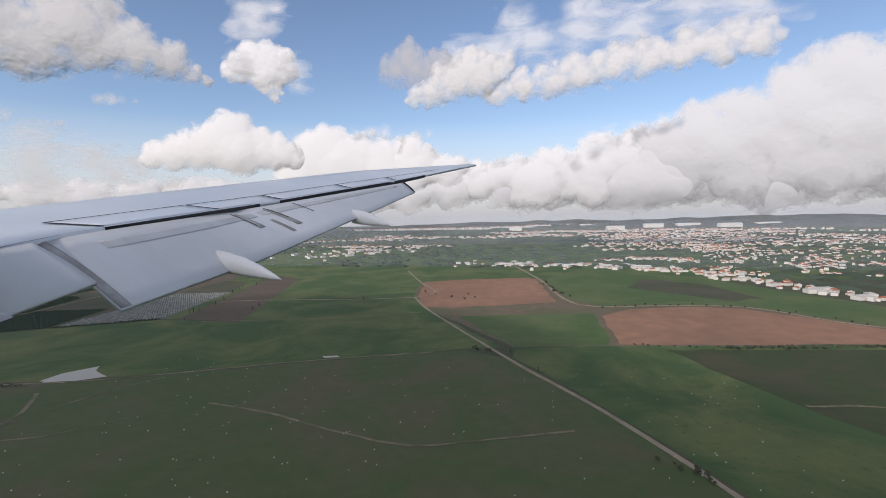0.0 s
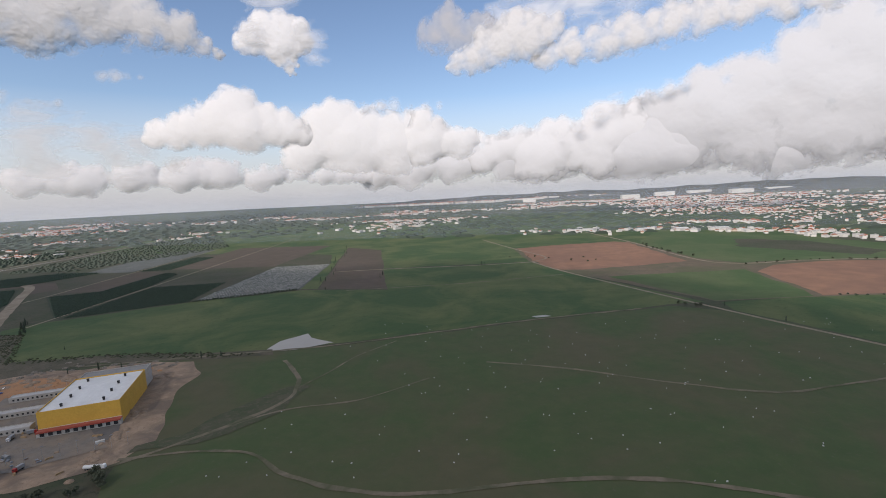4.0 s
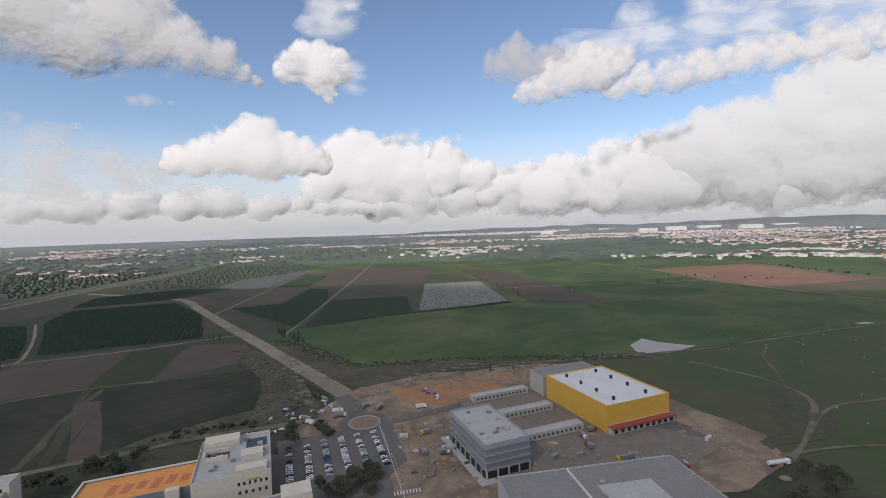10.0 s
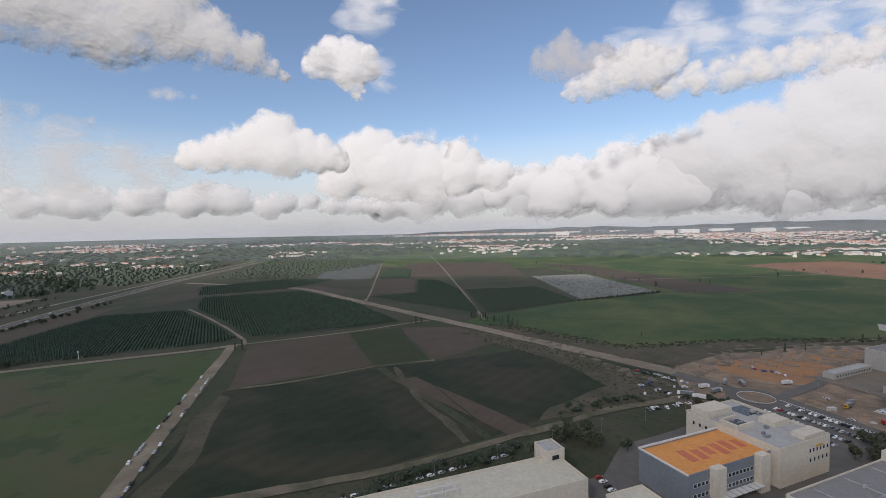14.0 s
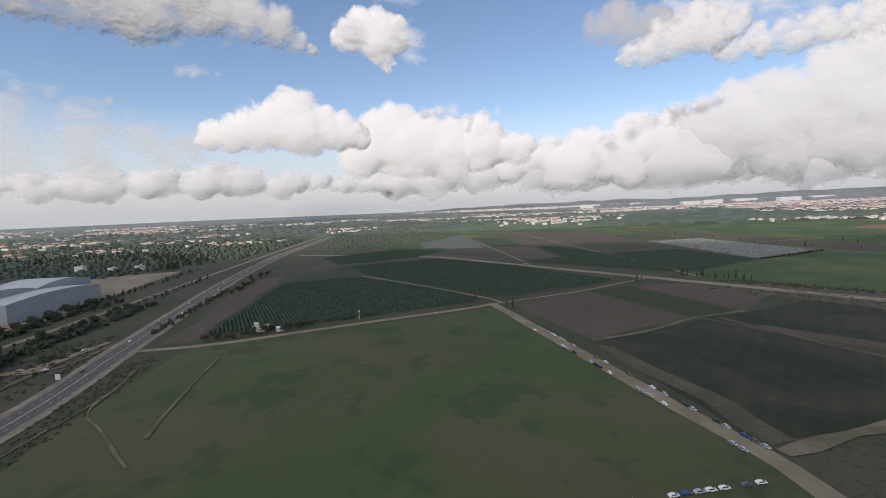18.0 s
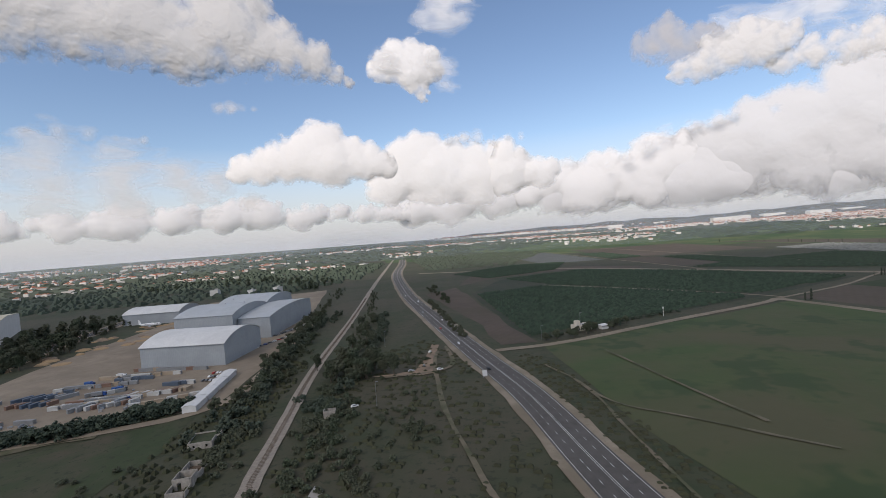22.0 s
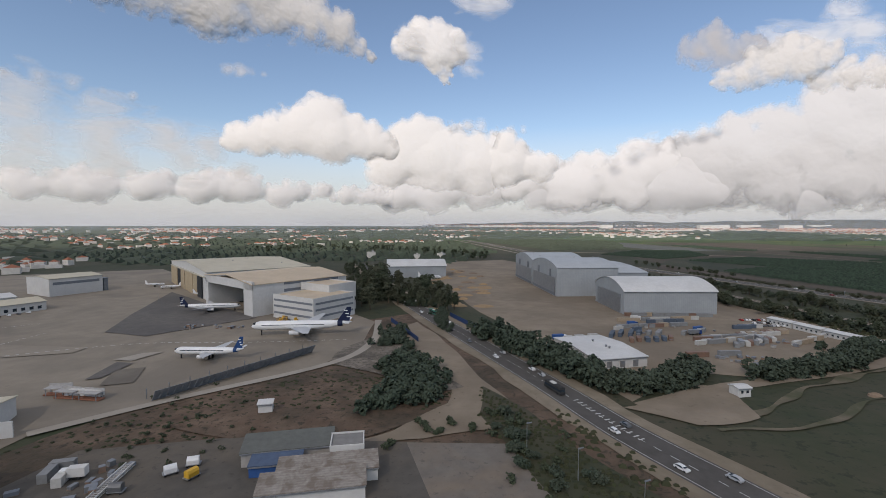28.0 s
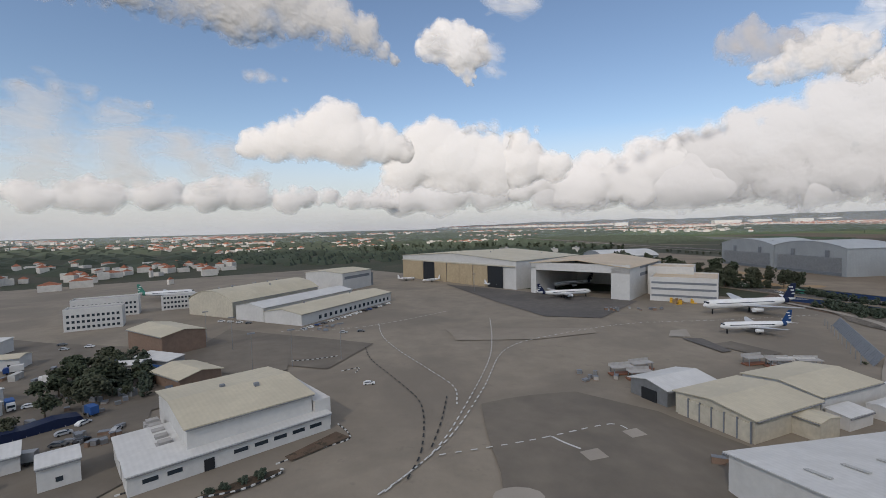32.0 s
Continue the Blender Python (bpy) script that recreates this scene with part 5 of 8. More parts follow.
def car(x, y, turn, colour="white", z=0.05, group="parked cars", where="parked on the ground"):
    key = (colour, group)
    m = pose(x, y, ground_at(x, y), 0, 0, turn)
    if key in CARS:
        return copy_thing(CARS[key], m)
    ob = thing("car", colour + " car " + where, "car", x, y, 0, turn, group)
    CARS[key] = ob
    body = [(-2.15, 0.3), (2.15, 0.3), (2.2, 0.62), (2.05, 0.8), (1.05, 0.93), (0.35, 1.38), (-1.2, 1.42), (-2.0, 0.98), (-2.18, 0.8)]
    bm = profile(bmesh.new(), [(a, b) for a, b in body], -0.86, 0.86)
    for v in bm.verts:
        if v.co.z > 1.0:
            v.co.y *= 0.8
    shell = part("body", bm, PAINT[colour], ob)
    glass = [(0.95, 0.96), (0.33, 1.33), (-1.15, 1.37), (-1.85, 1.0)]
    bm = profile(bmesh.new(), glass, -0.875, 0.875)
    for v in bm.verts:
        if v.co.z > 1.2:
            v.co.y *= 0.83
    part("side_glass", bm, M["glass"], shell, "dark car windows")
    part("windscreen", swept([(-0.68, 0), (0.68, 0), (0.6, 0.03), (-0.6, 0.03)], 0, 0.62, "y"), M["glass"], shell, loc=(0.7, 0, 1.12), turn=-90)
    for u in (-1.3, 1.35):
        for v in (-0.78, 0.78):
            part("wheel", wheel_mesh(), None, ob, loc=(u, v, 0))
    return ob


def coach(x, y, turn, z, colour, label, L=12.0):
    ob = thing("coach", label, "bus", x, y, 0, turn)
    part("body", boxes((0, 0, 0.4, L, 2.5, 1.1), (0, 0, 2.5, L * 0.99, 2.4, 0.75), (0, 0, 3.2, L * 0.9, 2.0, 0.12)), M[colour] if colour in M else PAINT[colour], ob)
    part("side_glass", boxes((0, 0, 1.5, L * 0.985, 2.44, 1.0)), M["glass"], ob, "dark coach windows")
    part("roof_unit", boxes((-1, 0, 3.3, 3.2, 1.7, 0.35)), M["white_wall"], ob)
    for u in (-L * 0.3, L * 0.32):
        for v in (-1.1, 1.1):
            part("wheel", wheel_mesh(0.5, 0.3), None, ob, loc=(u, v, 0))
    return ob


def truck(x, y, turn, box_mat="white_wall", cab="white", label="white box lorry parked on the ground", L=7.0):
    ob = thing("lorry", label, "lorry", x, y, 0.06, turn)
    part("box", boxes((-1.2, 0, 1.0, L, 2.4, 2.5)), M[box_mat], ob)
    part("cab", boxes((L / 2, 0, 0.6, 2.0, 2.3, 2.0), (L / 2 - 0.1, 0, 2.6, 1.6, 2.1, 0.4)), PAINT[cab], ob)
    part("windscreen", boxes((L / 2 + 0.98, 0, 1.6, 0.1, 2.0, 0.8)), M["glass"], ob)
    part("chassis", boxes((0, 0, 0.5, L + 2, 1.2, 0.5)), M["black"], ob)
    for u in (-L * 0.4, L * 0.42):
        for v in (-1.0, 1.0):
            part("wheel", wheel_mesh(0.48, 0.3), None, ob, loc=(u, v, 0))
    return ob


rng = random.Random(11)
MIX = ["white"] * 9 + ["silver"] * 6 + ["grey"] * 4 + ["black"] * 3 + ["red", "blue"]
ux, uy = math.cos(radians(-64)), math.sin(radians(-64))
for i in range(6):
    for j in range(17):
        if rng.random() < 0.1:
            continue
        sx_, sy_ = -398.5 + 5.0 * i * 0.9, 100.5 + 5.0 * i * 0.45
        car(sx_ + ux * 1.28 * j + rng.uniform(-0.1, 0.1), sy_ + uy * 1.28 * j, 26 + 180 * (rng.random() < 0.5) + rng.uniform(-3, 3), rng.choice(MIX), 0.2, "cars in the car park", "in a full car park")
for a, b, n, off, pr in (((-572, 126), (-541, 46), 40, 1.9, 0.5), ((-573, 130), (-541, 44), 40, -1.9, 0.4)):
    d = Vector((b[0] - a[0], b[1] - a[1])).normalized()
    for j in range(n):
        if rng.random() < pr:
            t = j / n
            car(a[0] + (b[0] - a[0]) * t - d.y * off, a[1] + (b[1] - a[1]) * t + d.x * off, math.degrees(math.atan2(d.y, d.x)) + rng.uniform(-8, 8), rng.choice(MIX), 0.2, "cars beside the dirt road", "parked beside the dirt road")
for a, b, n, tn in (((-521, 41), (-459, 78), 26, 31), ((-517, 35), (-470, 62), 18, 31), ((-575, 30), (-545, 38), 14, 15), ((-441, 68), (-437, 56), 8, 28), ((-420, 45), (-428, 60), 8, 28)):
    for j in range(n):
        if rng.random() < 0.75:
            t = (j + rng.uniform(-0.15, 0.15)) / n
            car(a[0] + (b[0] - a[0]) * t, a[1] + (b[1] - a[1]) * t, tn + rng.uniform(-6, 6), rng.choice(MIX), 0.1, "cars beside the buildings", "parked beside the buildings")
for j in range(34):
    t = rng.random()
    car(-402 + rng.uniform(-14, 6), 122 + rng.uniform(-6, 10), rng.uniform(0, 360), rng.choice(MIX), 0.22, "cars at the site entrance", "standing at the sandy site entrance") if j < 16 else \
        car(-352 + rng.uniform(-14, 22), 112 + rng.uniform(-16, 26) - 0.3 * j, rng.choice((28, 118)), rng.choice(MIX), 0.22, "cars on the building site", "parked on the building site") if j % 2 else None
AIR = smooth_line(AIRROAD, 1.0)
HWY = smooth_line(HIGHWAY, 1.0)


def on_line(line, y, off, flip):
    i = min(range(len(line) - 1), key=lambda k: abs(line[k].y - y))
    d = (line[i + 1] - line[i]).normalized()
    return line[i].x - d.y * off, line[i].y + d.x * off, math.degrees(math.atan2(d.y, d.x)) + (180 if flip else 0)


for y, off, c in ((4, -1.9, "silver"), (7.5, 1.7, "white"), (17, 1.7, "white"), (17.6, -1.2, "grey"), (40, -1.4, "silver"), (43.5, -1.5, "white"), (53, 1.4, "white"), (55, -1.5, "silver"), (66, 1.6, "grey"), (78, 1.5, "black"), (86, -1.6, "white"), (103, 1.5, "white"), (124, 1.5, "white"), (-6, 1.6, "white"), (-20, -1.7, "silver")):
    x_, y_, a_ = on_line(AIR, y, off, off > 0)
    car(x_, y_, a_, c, LAYER[0] - 0.05, "cars on the road", "on the asphalt road")
x_, y_, a_ = on_line(AIR, 32.5, 0.9, True)
coach(x_, y_, a_, LAYER[0] - 0.05, "black", "black coach with a pale roof on the road")
x_, y_, a_ = on_line(AIR, 100, -1.7, False)
coach(x_, y_, a_, LAYER[0] - 0.05, "green", "green bus on the airport road")
x_, y_, a_ = on_line(AIR, 118, -1.7, False)
coach(x_, y_, a_, LAYER[0] - 0.05, "white_wall", "white bus on the airport road", 9)
for y, off, c in ((120, 2.2, "white"), (132, -2.4, "grey"), (148, 2.5, "red"), (165, -2.2, "white"), (190, 2.3, "silver"), (230, -2.3, "white"), (88, 2.4, "black"), (260, 2.2, "white")):
    x_, y_, a_ = on_line(HWY, y, off, off > 0)
    car(x_, y_, a_, c, LAYER[0] - 0.05, "cars on the road", "on the asphalt road")
for j in range(16):
    car(-1055 + j * 1.05 + rng.uniform(-0.2, 0.2), 60 + j * 2.4, 155 + rng.uniform(-5, 5), rng.choice(MIX), 0.1, "cars by the repair shop", "parked by the repair shop")
for x, y, a in ((-1044, 56, 0), (-1040, 57, 10), (-1076, 70, 20), (-1079, 71, 20), (-1082, 72, 20), (-1073, 69, 15), (-1042.6, -4, 43), (-1031, 20, 10), (-1062, 1, 80), (-1066, 6, 80), (-1069, -2, 20), (-1073, 24, 40), (-1098, 46, 10), (-1102, 44, 10), (-1106, 48, 20)):
    car(x, y, a, rng.choice(MIX), 0.1, "vehicles on the apron", "standing on the concrete")

# ---- containers and yard goods ----
CONT = {n: plain("container_" + n, c, 0.6, 0.2, 0.1) for n, c in (("blue", (0.09, 0.115, 0.15)), ("rust", (0.21, 0.13, 0.095)), ("white", (0.50, 0.49, 0.46)), ("grey", (0.24, 0.245, 0.245)), ("tan", (0.36, 0.29, 0.21)))}
BOXES = {}


def container(x, y, turn, colour, L=6.1, z=0.05):
    key = (colour, L)
    m = pose(x, y, ground_at(x, y), 0, 0, turn)
    if key in BOXES:
        return copy_thing(BOXES[key], m)
    ob = thing("container", colour.replace("rust", "rust-red") + " shipping container standing in the dusty yard", "container", x, y, z, turn, "yard containers")
    BOXES[key] = ob
    pts = []
    k = int(L / 0.5)
    for i in range(k):
        pts += [(-L / 2 + L * i / k, -1.2 + 0.06 * (i % 2)), (-L / 2 + L * (i + 1) / k, -1.2 + 0.06 * (i % 2))]
    pts += [(a, -b) for a, b in pts[::-1]]
    shell = part("body", extrude(bmesh.new(), pts, -0.02, 2.5), CONT[colour], ob)
    part("roof", boxes((0, 0, 2.5, L, 2.4, 0.1)), CONT[colour], ob)
    part("door", boxes((L / 2, 0, 0.2, 0.12, 2.2, 2.2)), M["steel"], shell)
    return ob


names = list(CONT)
# rows of (from, to, count, turn, colours, lengths)
for a, b, n, tn, cols, lens in (((-852, 68), (-841, 70), 6, 75, ("blue", "white", "blue", "rust"), (6.1,)), ((-855, 74), (-842, 76), 6, 60, ("blue", "grey", "blue"), (6.1, 12.2)), ((-851, 81), (-846, 80), 2, 20, ("white", "blue"), (6.1,)),
                                ((-848, 83), (-830, 87), 7, 8, ("rust", "grey", "tan", "grey"), (12.2, 6.1)), ((-838, 90), (-829, 92), 5, 6, ("blue", "blue", "grey"), (6.1,)), ((-835, 76), (-828, 79), 4, 50, ("grey", "white"), (6.1,)),
                                ((-821.5, 74), (-806, 79.4), 11, 78, ("rust", "tan", "rust", "white", "tan"), (6.1,)), ((-828, 64), (-815.5, 70), 9, 70, ("white", "grey", "rust", "white"), (6.1,)), ((-841, 101), (-817, 100), 8, 4, ("grey", "rust", "grey", "tan"), (6.1, 12.2)),
                                ((-842, 55), (-834, 56.5), 2, 6, ("grey", "rust"), (12.2,)), ((-815, 84), (-811, 85), 3, 5, ("white", "blue"), (12.2,)), ((-868, 69), (-861, 71), 3, 12, ("white",), (6.1,)), ((-836, 66), (-818, 72), 9, 14, ("grey", "tan", "white", "grey"), (6.1, 12.2)), ((-833, 70), (-812, 76), 9, 12, ("grey", "tan", "rust", "grey", "white"), (12.2,)), ((-845, 92), (-822, 96), 8, 4, ("grey", "white", "tan"), (6.1, 12.2)), ((-812, 66), (-800, 74), 6, 25, ("white", "tan", "grey"), (6.1,))):
    for i in range(n):
        t = i / max(1, n - 1)
        container(a[0] + (b[0] - a[0]) * t + rng.uniform(-0.25, 0.25), a[1] + (b[1] - a[1]) * t + rng.uniform(-0.4, 0.4), tn + rng.uniform(-5, 5), rng.choice(cols), rng.choice(lens))
for a, b, n, tn in (((-808.5, 95), (-801.8, 95.4), 6, 85), ((-807, 91), (-801.6, 91.2), 5, 85), ((-806.6, 87), (-801.4, 87.2), 5, 85), ((-815, 150), (-809.5, 182), 16, 8), ((-812, 128), (-808, 146), 8, 12)):
    for i in range(n):
        t = i / max(1, n - 1)
        car(a[0] + (b[0] - a[0]) * t + rng.uniform(-0.2, 0.2), a[1] + (b[1] - a[1]) * t, tn + rng.uniform(-6, 6), rng.choice(MIX), 0.1, "cars in the storage yard", "parked in the storage yard")
for x, y, a in ((-832, 76, 20), (-829, 80, 30), (-826, 66, 70), (-819, 70, 75), (-865, 64, 15), (-870, 69, 15), (-858, 57, 100), (-841, 94, 8), (-845, 86, 5)):
    truck(x, y, a, rng.choice(("white_wall", "steel", "blue")), rng.choice(("white", "blue", "grey")), "lorry with a pale box body in the storage yard", rng.choice((5, 7)))
M["timber"] = plain("scrap_timber", (0.30, 0.21, 0.12), 0.9)


def heap(x, y, r, h, mat, label, seed=0, category="heap"):
    """A low uneven pile."""
    bm = bmesh.new()
    n = 14
    rings_ = []
    for k, (q, hh) in enumerate(((1.0, 0), (0.75, 0.5), (0.4, 0.85), (0.12, 1.0))):
        rings_.append([bm.verts.new((q * r * math.cos(i * 2 * math.pi / n) * (1 + 0.3 * noise.noise(Vector((i * 0.9, seed, k)))), q * r * math.sin(i * 2 * math.pi / n) * (0.8 + 0.3 * noise.noise(Vector((seed, i * 0.9, k)))), hh * h * (1 + 0.4 * noise.noise(Vector((i, k, seed))) if k else 1) - (0.3 if k == 0 else 0))) for i in range(n)])
    for a, b in zip(rings_, rings_[1:]):
        for i in range(n):
            bm.faces.new((a[i], a[(i + 1) % n], b[(i + 1) % n], b[i]))
    bm.faces.new(rings_[-1])
    return single("mound", bm, mat, label, category, x, y)


for i in range(46):
    heap(rng.uniform(-918, -884), rng.uniform(106, 245), rng.uniform(4, 10), rng.uniform(0.8, 2.5), M["timber"] if i % 3 else M["sand"], "heap of sand and scrap in the yard", i)
for i in range(40):
    hx_ = rng.uniform(0, 1)
    heap(-392 + 96 * hx_, 152 + 24 * hx_ + rng.uniform(-9, 3), rng.uniform(3, 9), rng.uniform(0.8, 2.6), M["sand"], "heap of orange sand on the building site", i + 50)
for i in range(22):
    a = rng.uniform(0, 1)
    heap(-285 + 22 * a + rng.uniform(-4, 4), 135 - 45 * a + rng.uniform(-4, 4), rng.uniform(2, 5), rng.uniform(0.6, 1.8), M["sand"], "heap of sand at the site edge", i + 90)
heap(-823, 32.5, 3.2, 1.6, M["sand"], "small pale sand heap on the meadow", 3)
for i in range(46):
    x, y = rng.uniform(-372, -268), rng.uniform(92, 118)
    kind_ = i % 4
    if kind_ == 0:
        container(x, y, rng.uniform(0, 180), rng.choice(("white", "blue", "grey", "tan")), 6.1, 0.2)
    elif kind_ == 1:
        single("timber_stack", boxes((0, 0, 0, 5, 1.6, 0.5), (0.2, 0.2, 0.5, 4.6, 1.2, 0.5), (0, -0.3, 1.0, 4, 0.5, 0.2, 8)), M["timber"], "stack of planks on the building site", "timber stack", x, y, 0.1, rng.uniform(0, 180), "building materials")
    elif kind_ == 2:
        heap(x, y, rng.uniform(2, 5), rng.uniform(0.5, 1.2), M["sand"] if i % 3 else M["concrete"], "small heap of rubble on the building site", i + 130)
    else:
        truck(x, y, rng.uniform(0, 360), "steel", rng.choice(("white", "yellow", "red")), "site lorry parked on the sand", 5)
tk = thing("tanker", "long white tank lorry at the site edge", "lorry", -265.5, 99, 0.1, 15)
part("tank", swept([(1.3 * math.cos(i * math.pi / 6), 2.1 + 1.3 * math.sin(i * math.pi / 6)) for i in range(12)], -6, 6, "x"), M["white_wall"], tk)
part("cab", boxes((7.6, 0, 0.5, 2.2, 2.4, 2.6)), PAINT["white"], tk)
for u in (-4.5, -3, 4.5, 7.5):
    for v in (-1, 1):
        part("wheel", wheel_mesh(0.5, 0.3), None, tk, loc=(u, v, 0))

# ---- aircraft ----
def airliner(x, y, turn, L, span, r, tail_mat, label, small=False):
    ob = thing("airliner", label, "aeroplane", x, y, 0.08, turn)
    zc = r * 2.15
    bm = bmesh.new()
    n = 14
    prev_ = None
    for s, k, dz in ((0.5, 0.06, -0.25), (0.485, 0.38, -0.15), (0.455, 0.75, -0.05), (0.41, 1, 0), (-0.15, 1, 0), (-0.3, 0.8, 0.15), (-0.42, 0.45, 0.4), (-0.5, 0.1, 0.6)):
        ring = [bm.verts.new((s * L, k * r * math.cos(i * 2 * math.pi / n), zc + dz * r + k * r * math.sin(i * 2 * math.pi / n))) for i in range(n)]
        if prev_:
            for i in range(n):
                bm.faces.new((prev_[i], prev_[(i + 1) % n], ring[(i + 1) % n], ring[i])).smooth = True
        else:
            bm.faces.new(ring)
        prev_ = ring
    bm.faces.new(prev_)
    bmesh.ops.recalc_face_normals(bm, faces=bm.faces[:])
    hull = part("fuselage", bm, M["aircraft_white"], ob)
    part("window_strip", boxes((0.08 * L, 0, zc + 0.18 * r, 0.62 * L, 2 * r + 0.02, 0.35)), M["glass"], hull, "row of dark cabin windows")
    part("cockpit_glass", boxes((0.463 * L, 0, zc + 0.28 * r, 0.02 * L, 1.25 * r, 0.35 * r)), M["glass"], hull)

    def plane(root, tip, thick):
        b2 = bmesh.new()
        vs = []
        for (lx, tx, yy, zz), th in ((root, thick), (tip, thick * 0.35)):
            vs.append([b2.verts.new((lx, yy, zz)), b2.verts.new((lx * 0.6 + tx * 0.4, yy, zz + th / 2)), b2.verts.new((tx, yy, zz)), b2.verts.new((lx * 0.6 + tx * 0.4, yy, zz - th / 2))])
        for i in range(4):
            b2.faces.new((vs[0][i], vs[0][(i + 1) % 4], vs[1][(i + 1) % 4], vs[1][i]))
        b2.faces.new(vs[1])
        b2.faces.new(vs[0])
        bmesh.ops.recalc_face_normals(b2, faces=b2.faces[:])
        return b2
    for sg in (-1, 1):
        side_wing = part("wing", plane((0.12 * L, -0.1 * L, sg * r * 0.5, zc - 0.5 * r), (-0.11 * L, -0.16 * L, sg * span / 2, zc + 0.5 * r), 0.55 * r), M["aircraft_grey"], ob)
        part("tailplane", plane((-0.40 * L, -0.475 * L, sg * r * 0.3, zc + 0.5 * r), (-0.46 * L, -0.495 * L, sg * span * 0.17, zc + 0.9 * r), 0.2 * r), M["aircraft_white"], ob)
        part("engine", swept([(sg * span * 0.16 + 0.48 * r * math.cos(i * math.pi / 5), zc - 0.95 * r + 0.48 * r * math.sin(i * math.pi / 5)) for i in range(10)], -0.005 * L, 0.09 * L, "x") if not small else swept([(sg * r * 1.5 + 0.35 * r * math.cos(i * math.pi / 5), zc + 0.4 * r + 0.35 * r * math.sin(i * math.pi / 5)) for i in range(10)], -0.33 * L, -0.2 * L, "x"), M["aircraft_white"], hull if small else side_wing)
        part("landing_gear", boxes((-0.03 * L, sg * r * 0.9, 0, 0.9, 0.5, zc - 0.9 * r)), M["tyre"], ob)
    bm = bmesh.new()
    pts = [(-0.36 * L, zc + 0.85 * r), (-0.455 * L, zc + 3.9 * r), (-0.5 * L, zc + 3.9 * r), (-0.48 * L, zc + 0.75 * r)]
    profile(bm, pts, -0.12 * r, 0.12 * r)
    fin = part("fin", bm, M[tail_mat], ob)
    if tail_mat != "aircraft_white":
        part("rear_band", swept([((0.66 + 0.0) * r * math.cos(i * math.pi / 6), zc + 0.26 * r + 0.66 * r * math.sin(i * math.pi / 6)) for i in range(12)], -0.41 * L, -0.36 * L, "x"), M[tail_mat], ob)
        for q in range(3):
            part("fin_stripe", boxes((-0.47 * L + q * 0.012 * L, 0, zc + (1.6 + 0.7 * q) * r, 0.035 * L, 0.3 * r, 0.22 * r)), M["aircraft_white"], fin)
    part("nose_gear", boxes((0.4 * L, 0, 0, 0.6, 0.5, zc - 0.9 * r)), M["tyre"], ob)
    return ob


M["aircraft_white"] = plain("aircraft_white", (0.74, 0.74, 0.73), 0.3, 0.0, 0.04)
M["aircraft_grey"] = plain("aircraft_grey", (0.45, 0.46, 0.47), 0.4, 0.0, 0.06)
M["tail_blue"] = plain("tail_blue", (0.012, 0.05, 0.15), 0.5)
airliner(-938.5, 71.5, 187, 63, 60, 2.9, "navy", "large white airliner with a dark blue striped tail")
airliner(-951.5, 49, 181, 37, 32, 1.95, "tail_blue", "white airliner with a blue tail on the apron")
airliner(-980.5, 101.5, 12, 46, 38, 2.0, "navy", "white airliner with a navy rear at the hangar mouth")
airliner(-971, 128, 200, 45, 36, 2.0, "navy", "white airliner standing inside the open hangar")
airliner(-1001, 134, 20, 22, 20, 1.2, "aircraft_white", "small white business jet by the hangar doors", True)
airliner(-1040, 160, 20, 20, 18, 1.2, "aircraft_white", "small white business jet by the hangar doors", True)
airliner(-1028, 153, 200, 20, 18, 1.2, "aircraft_white", "small white business jet by the hangar doors", True)
airliner(-1127, 118, 20, 46, 40, 2.4, "green", "white airliner with a green tail by the halls")
airliner(-912, 192, 10, 30, 26, 1.8, "aircraft_white", "old white aeroplane parked by the far hangar")
bf = thing("blast_fence", "grey slatted blast fence on the apron", "fence", -948, 25, 0.05, 59.5)
me = mesh_of("slat_panel", swept([(0, 0), (3.2, 4.6), (3.5, 4.6), (0.4, 0)], 0.1, 2.7, "y"), M["slate"])
for i in range(29):
    ob = part("slat_panel", me, None, bf, loc=(i * 2.85, 0, 0), turn=-90)
for i in range(10):
    part("brace", boxes((i * 8.8, 3.6, 0, 0.3, 0.3, 4.2)), M["steel"], bf)
for (a, b) in (((-917, 89), (-906, 64)), ((-899, 97), (-888, 71))):
    L_ = math.hypot(b[0] - a[0], b[1] - a[1]) / S
    hd = thing("site_fence", "dark blue sheet-metal site fence along the road", "fence", *a, 0.05, math.degrees(math.atan2(b[1] - a[1], b[0] - a[0])), "blue fences")
    me = shared("hoard", lambda: mesh_of("panel", boxes((1.5, 0, 0, 2.95, 0.15, 3.2), (1.5, 0.12, 0.4, 2.95, 0.1, 0.2), (1.5, 0.12, 2.6, 2.95, 0.1, 0.2)), M["fence_blue"]))
    for i in range(int(L_ / 3)):
        part("panel", me, None, hd, loc=(i * 3, 0, 0))
# ground equipment
for i, (x, y, t) in enumerate(((-990, 23, 10), (-986, 25, 15), (-988, 20.5, 5), (-963, 25.5, -5), (-958.5, 25, -5), (-966, 27, 10))):
    ob = thing("service_stand", "pale steel aircraft service stand", "service stand", x, y, 0.06, t, "service stands")
    part("platform", boxes((0, 0, 3.0, 9, 4, 0.3), (0, 1.9, 3.3, 9, 0.1, 1.0)), M["pale_flat"], ob)
    part("base", boxes((0, 0, 0.2, 10, 3, 0.5)), M["rust"], ob)
    for u in (-3.8, 3.8):
        for v in (-1.5, 1.5):
            part("leg", boxes((u, v, 0, 0.3, 0.3, 3.0)), M["steel"], ob)
truck(-960.5, 26, 175, "white_wall", "white", "long white trailer on the apron", 14)
LORRIES = []
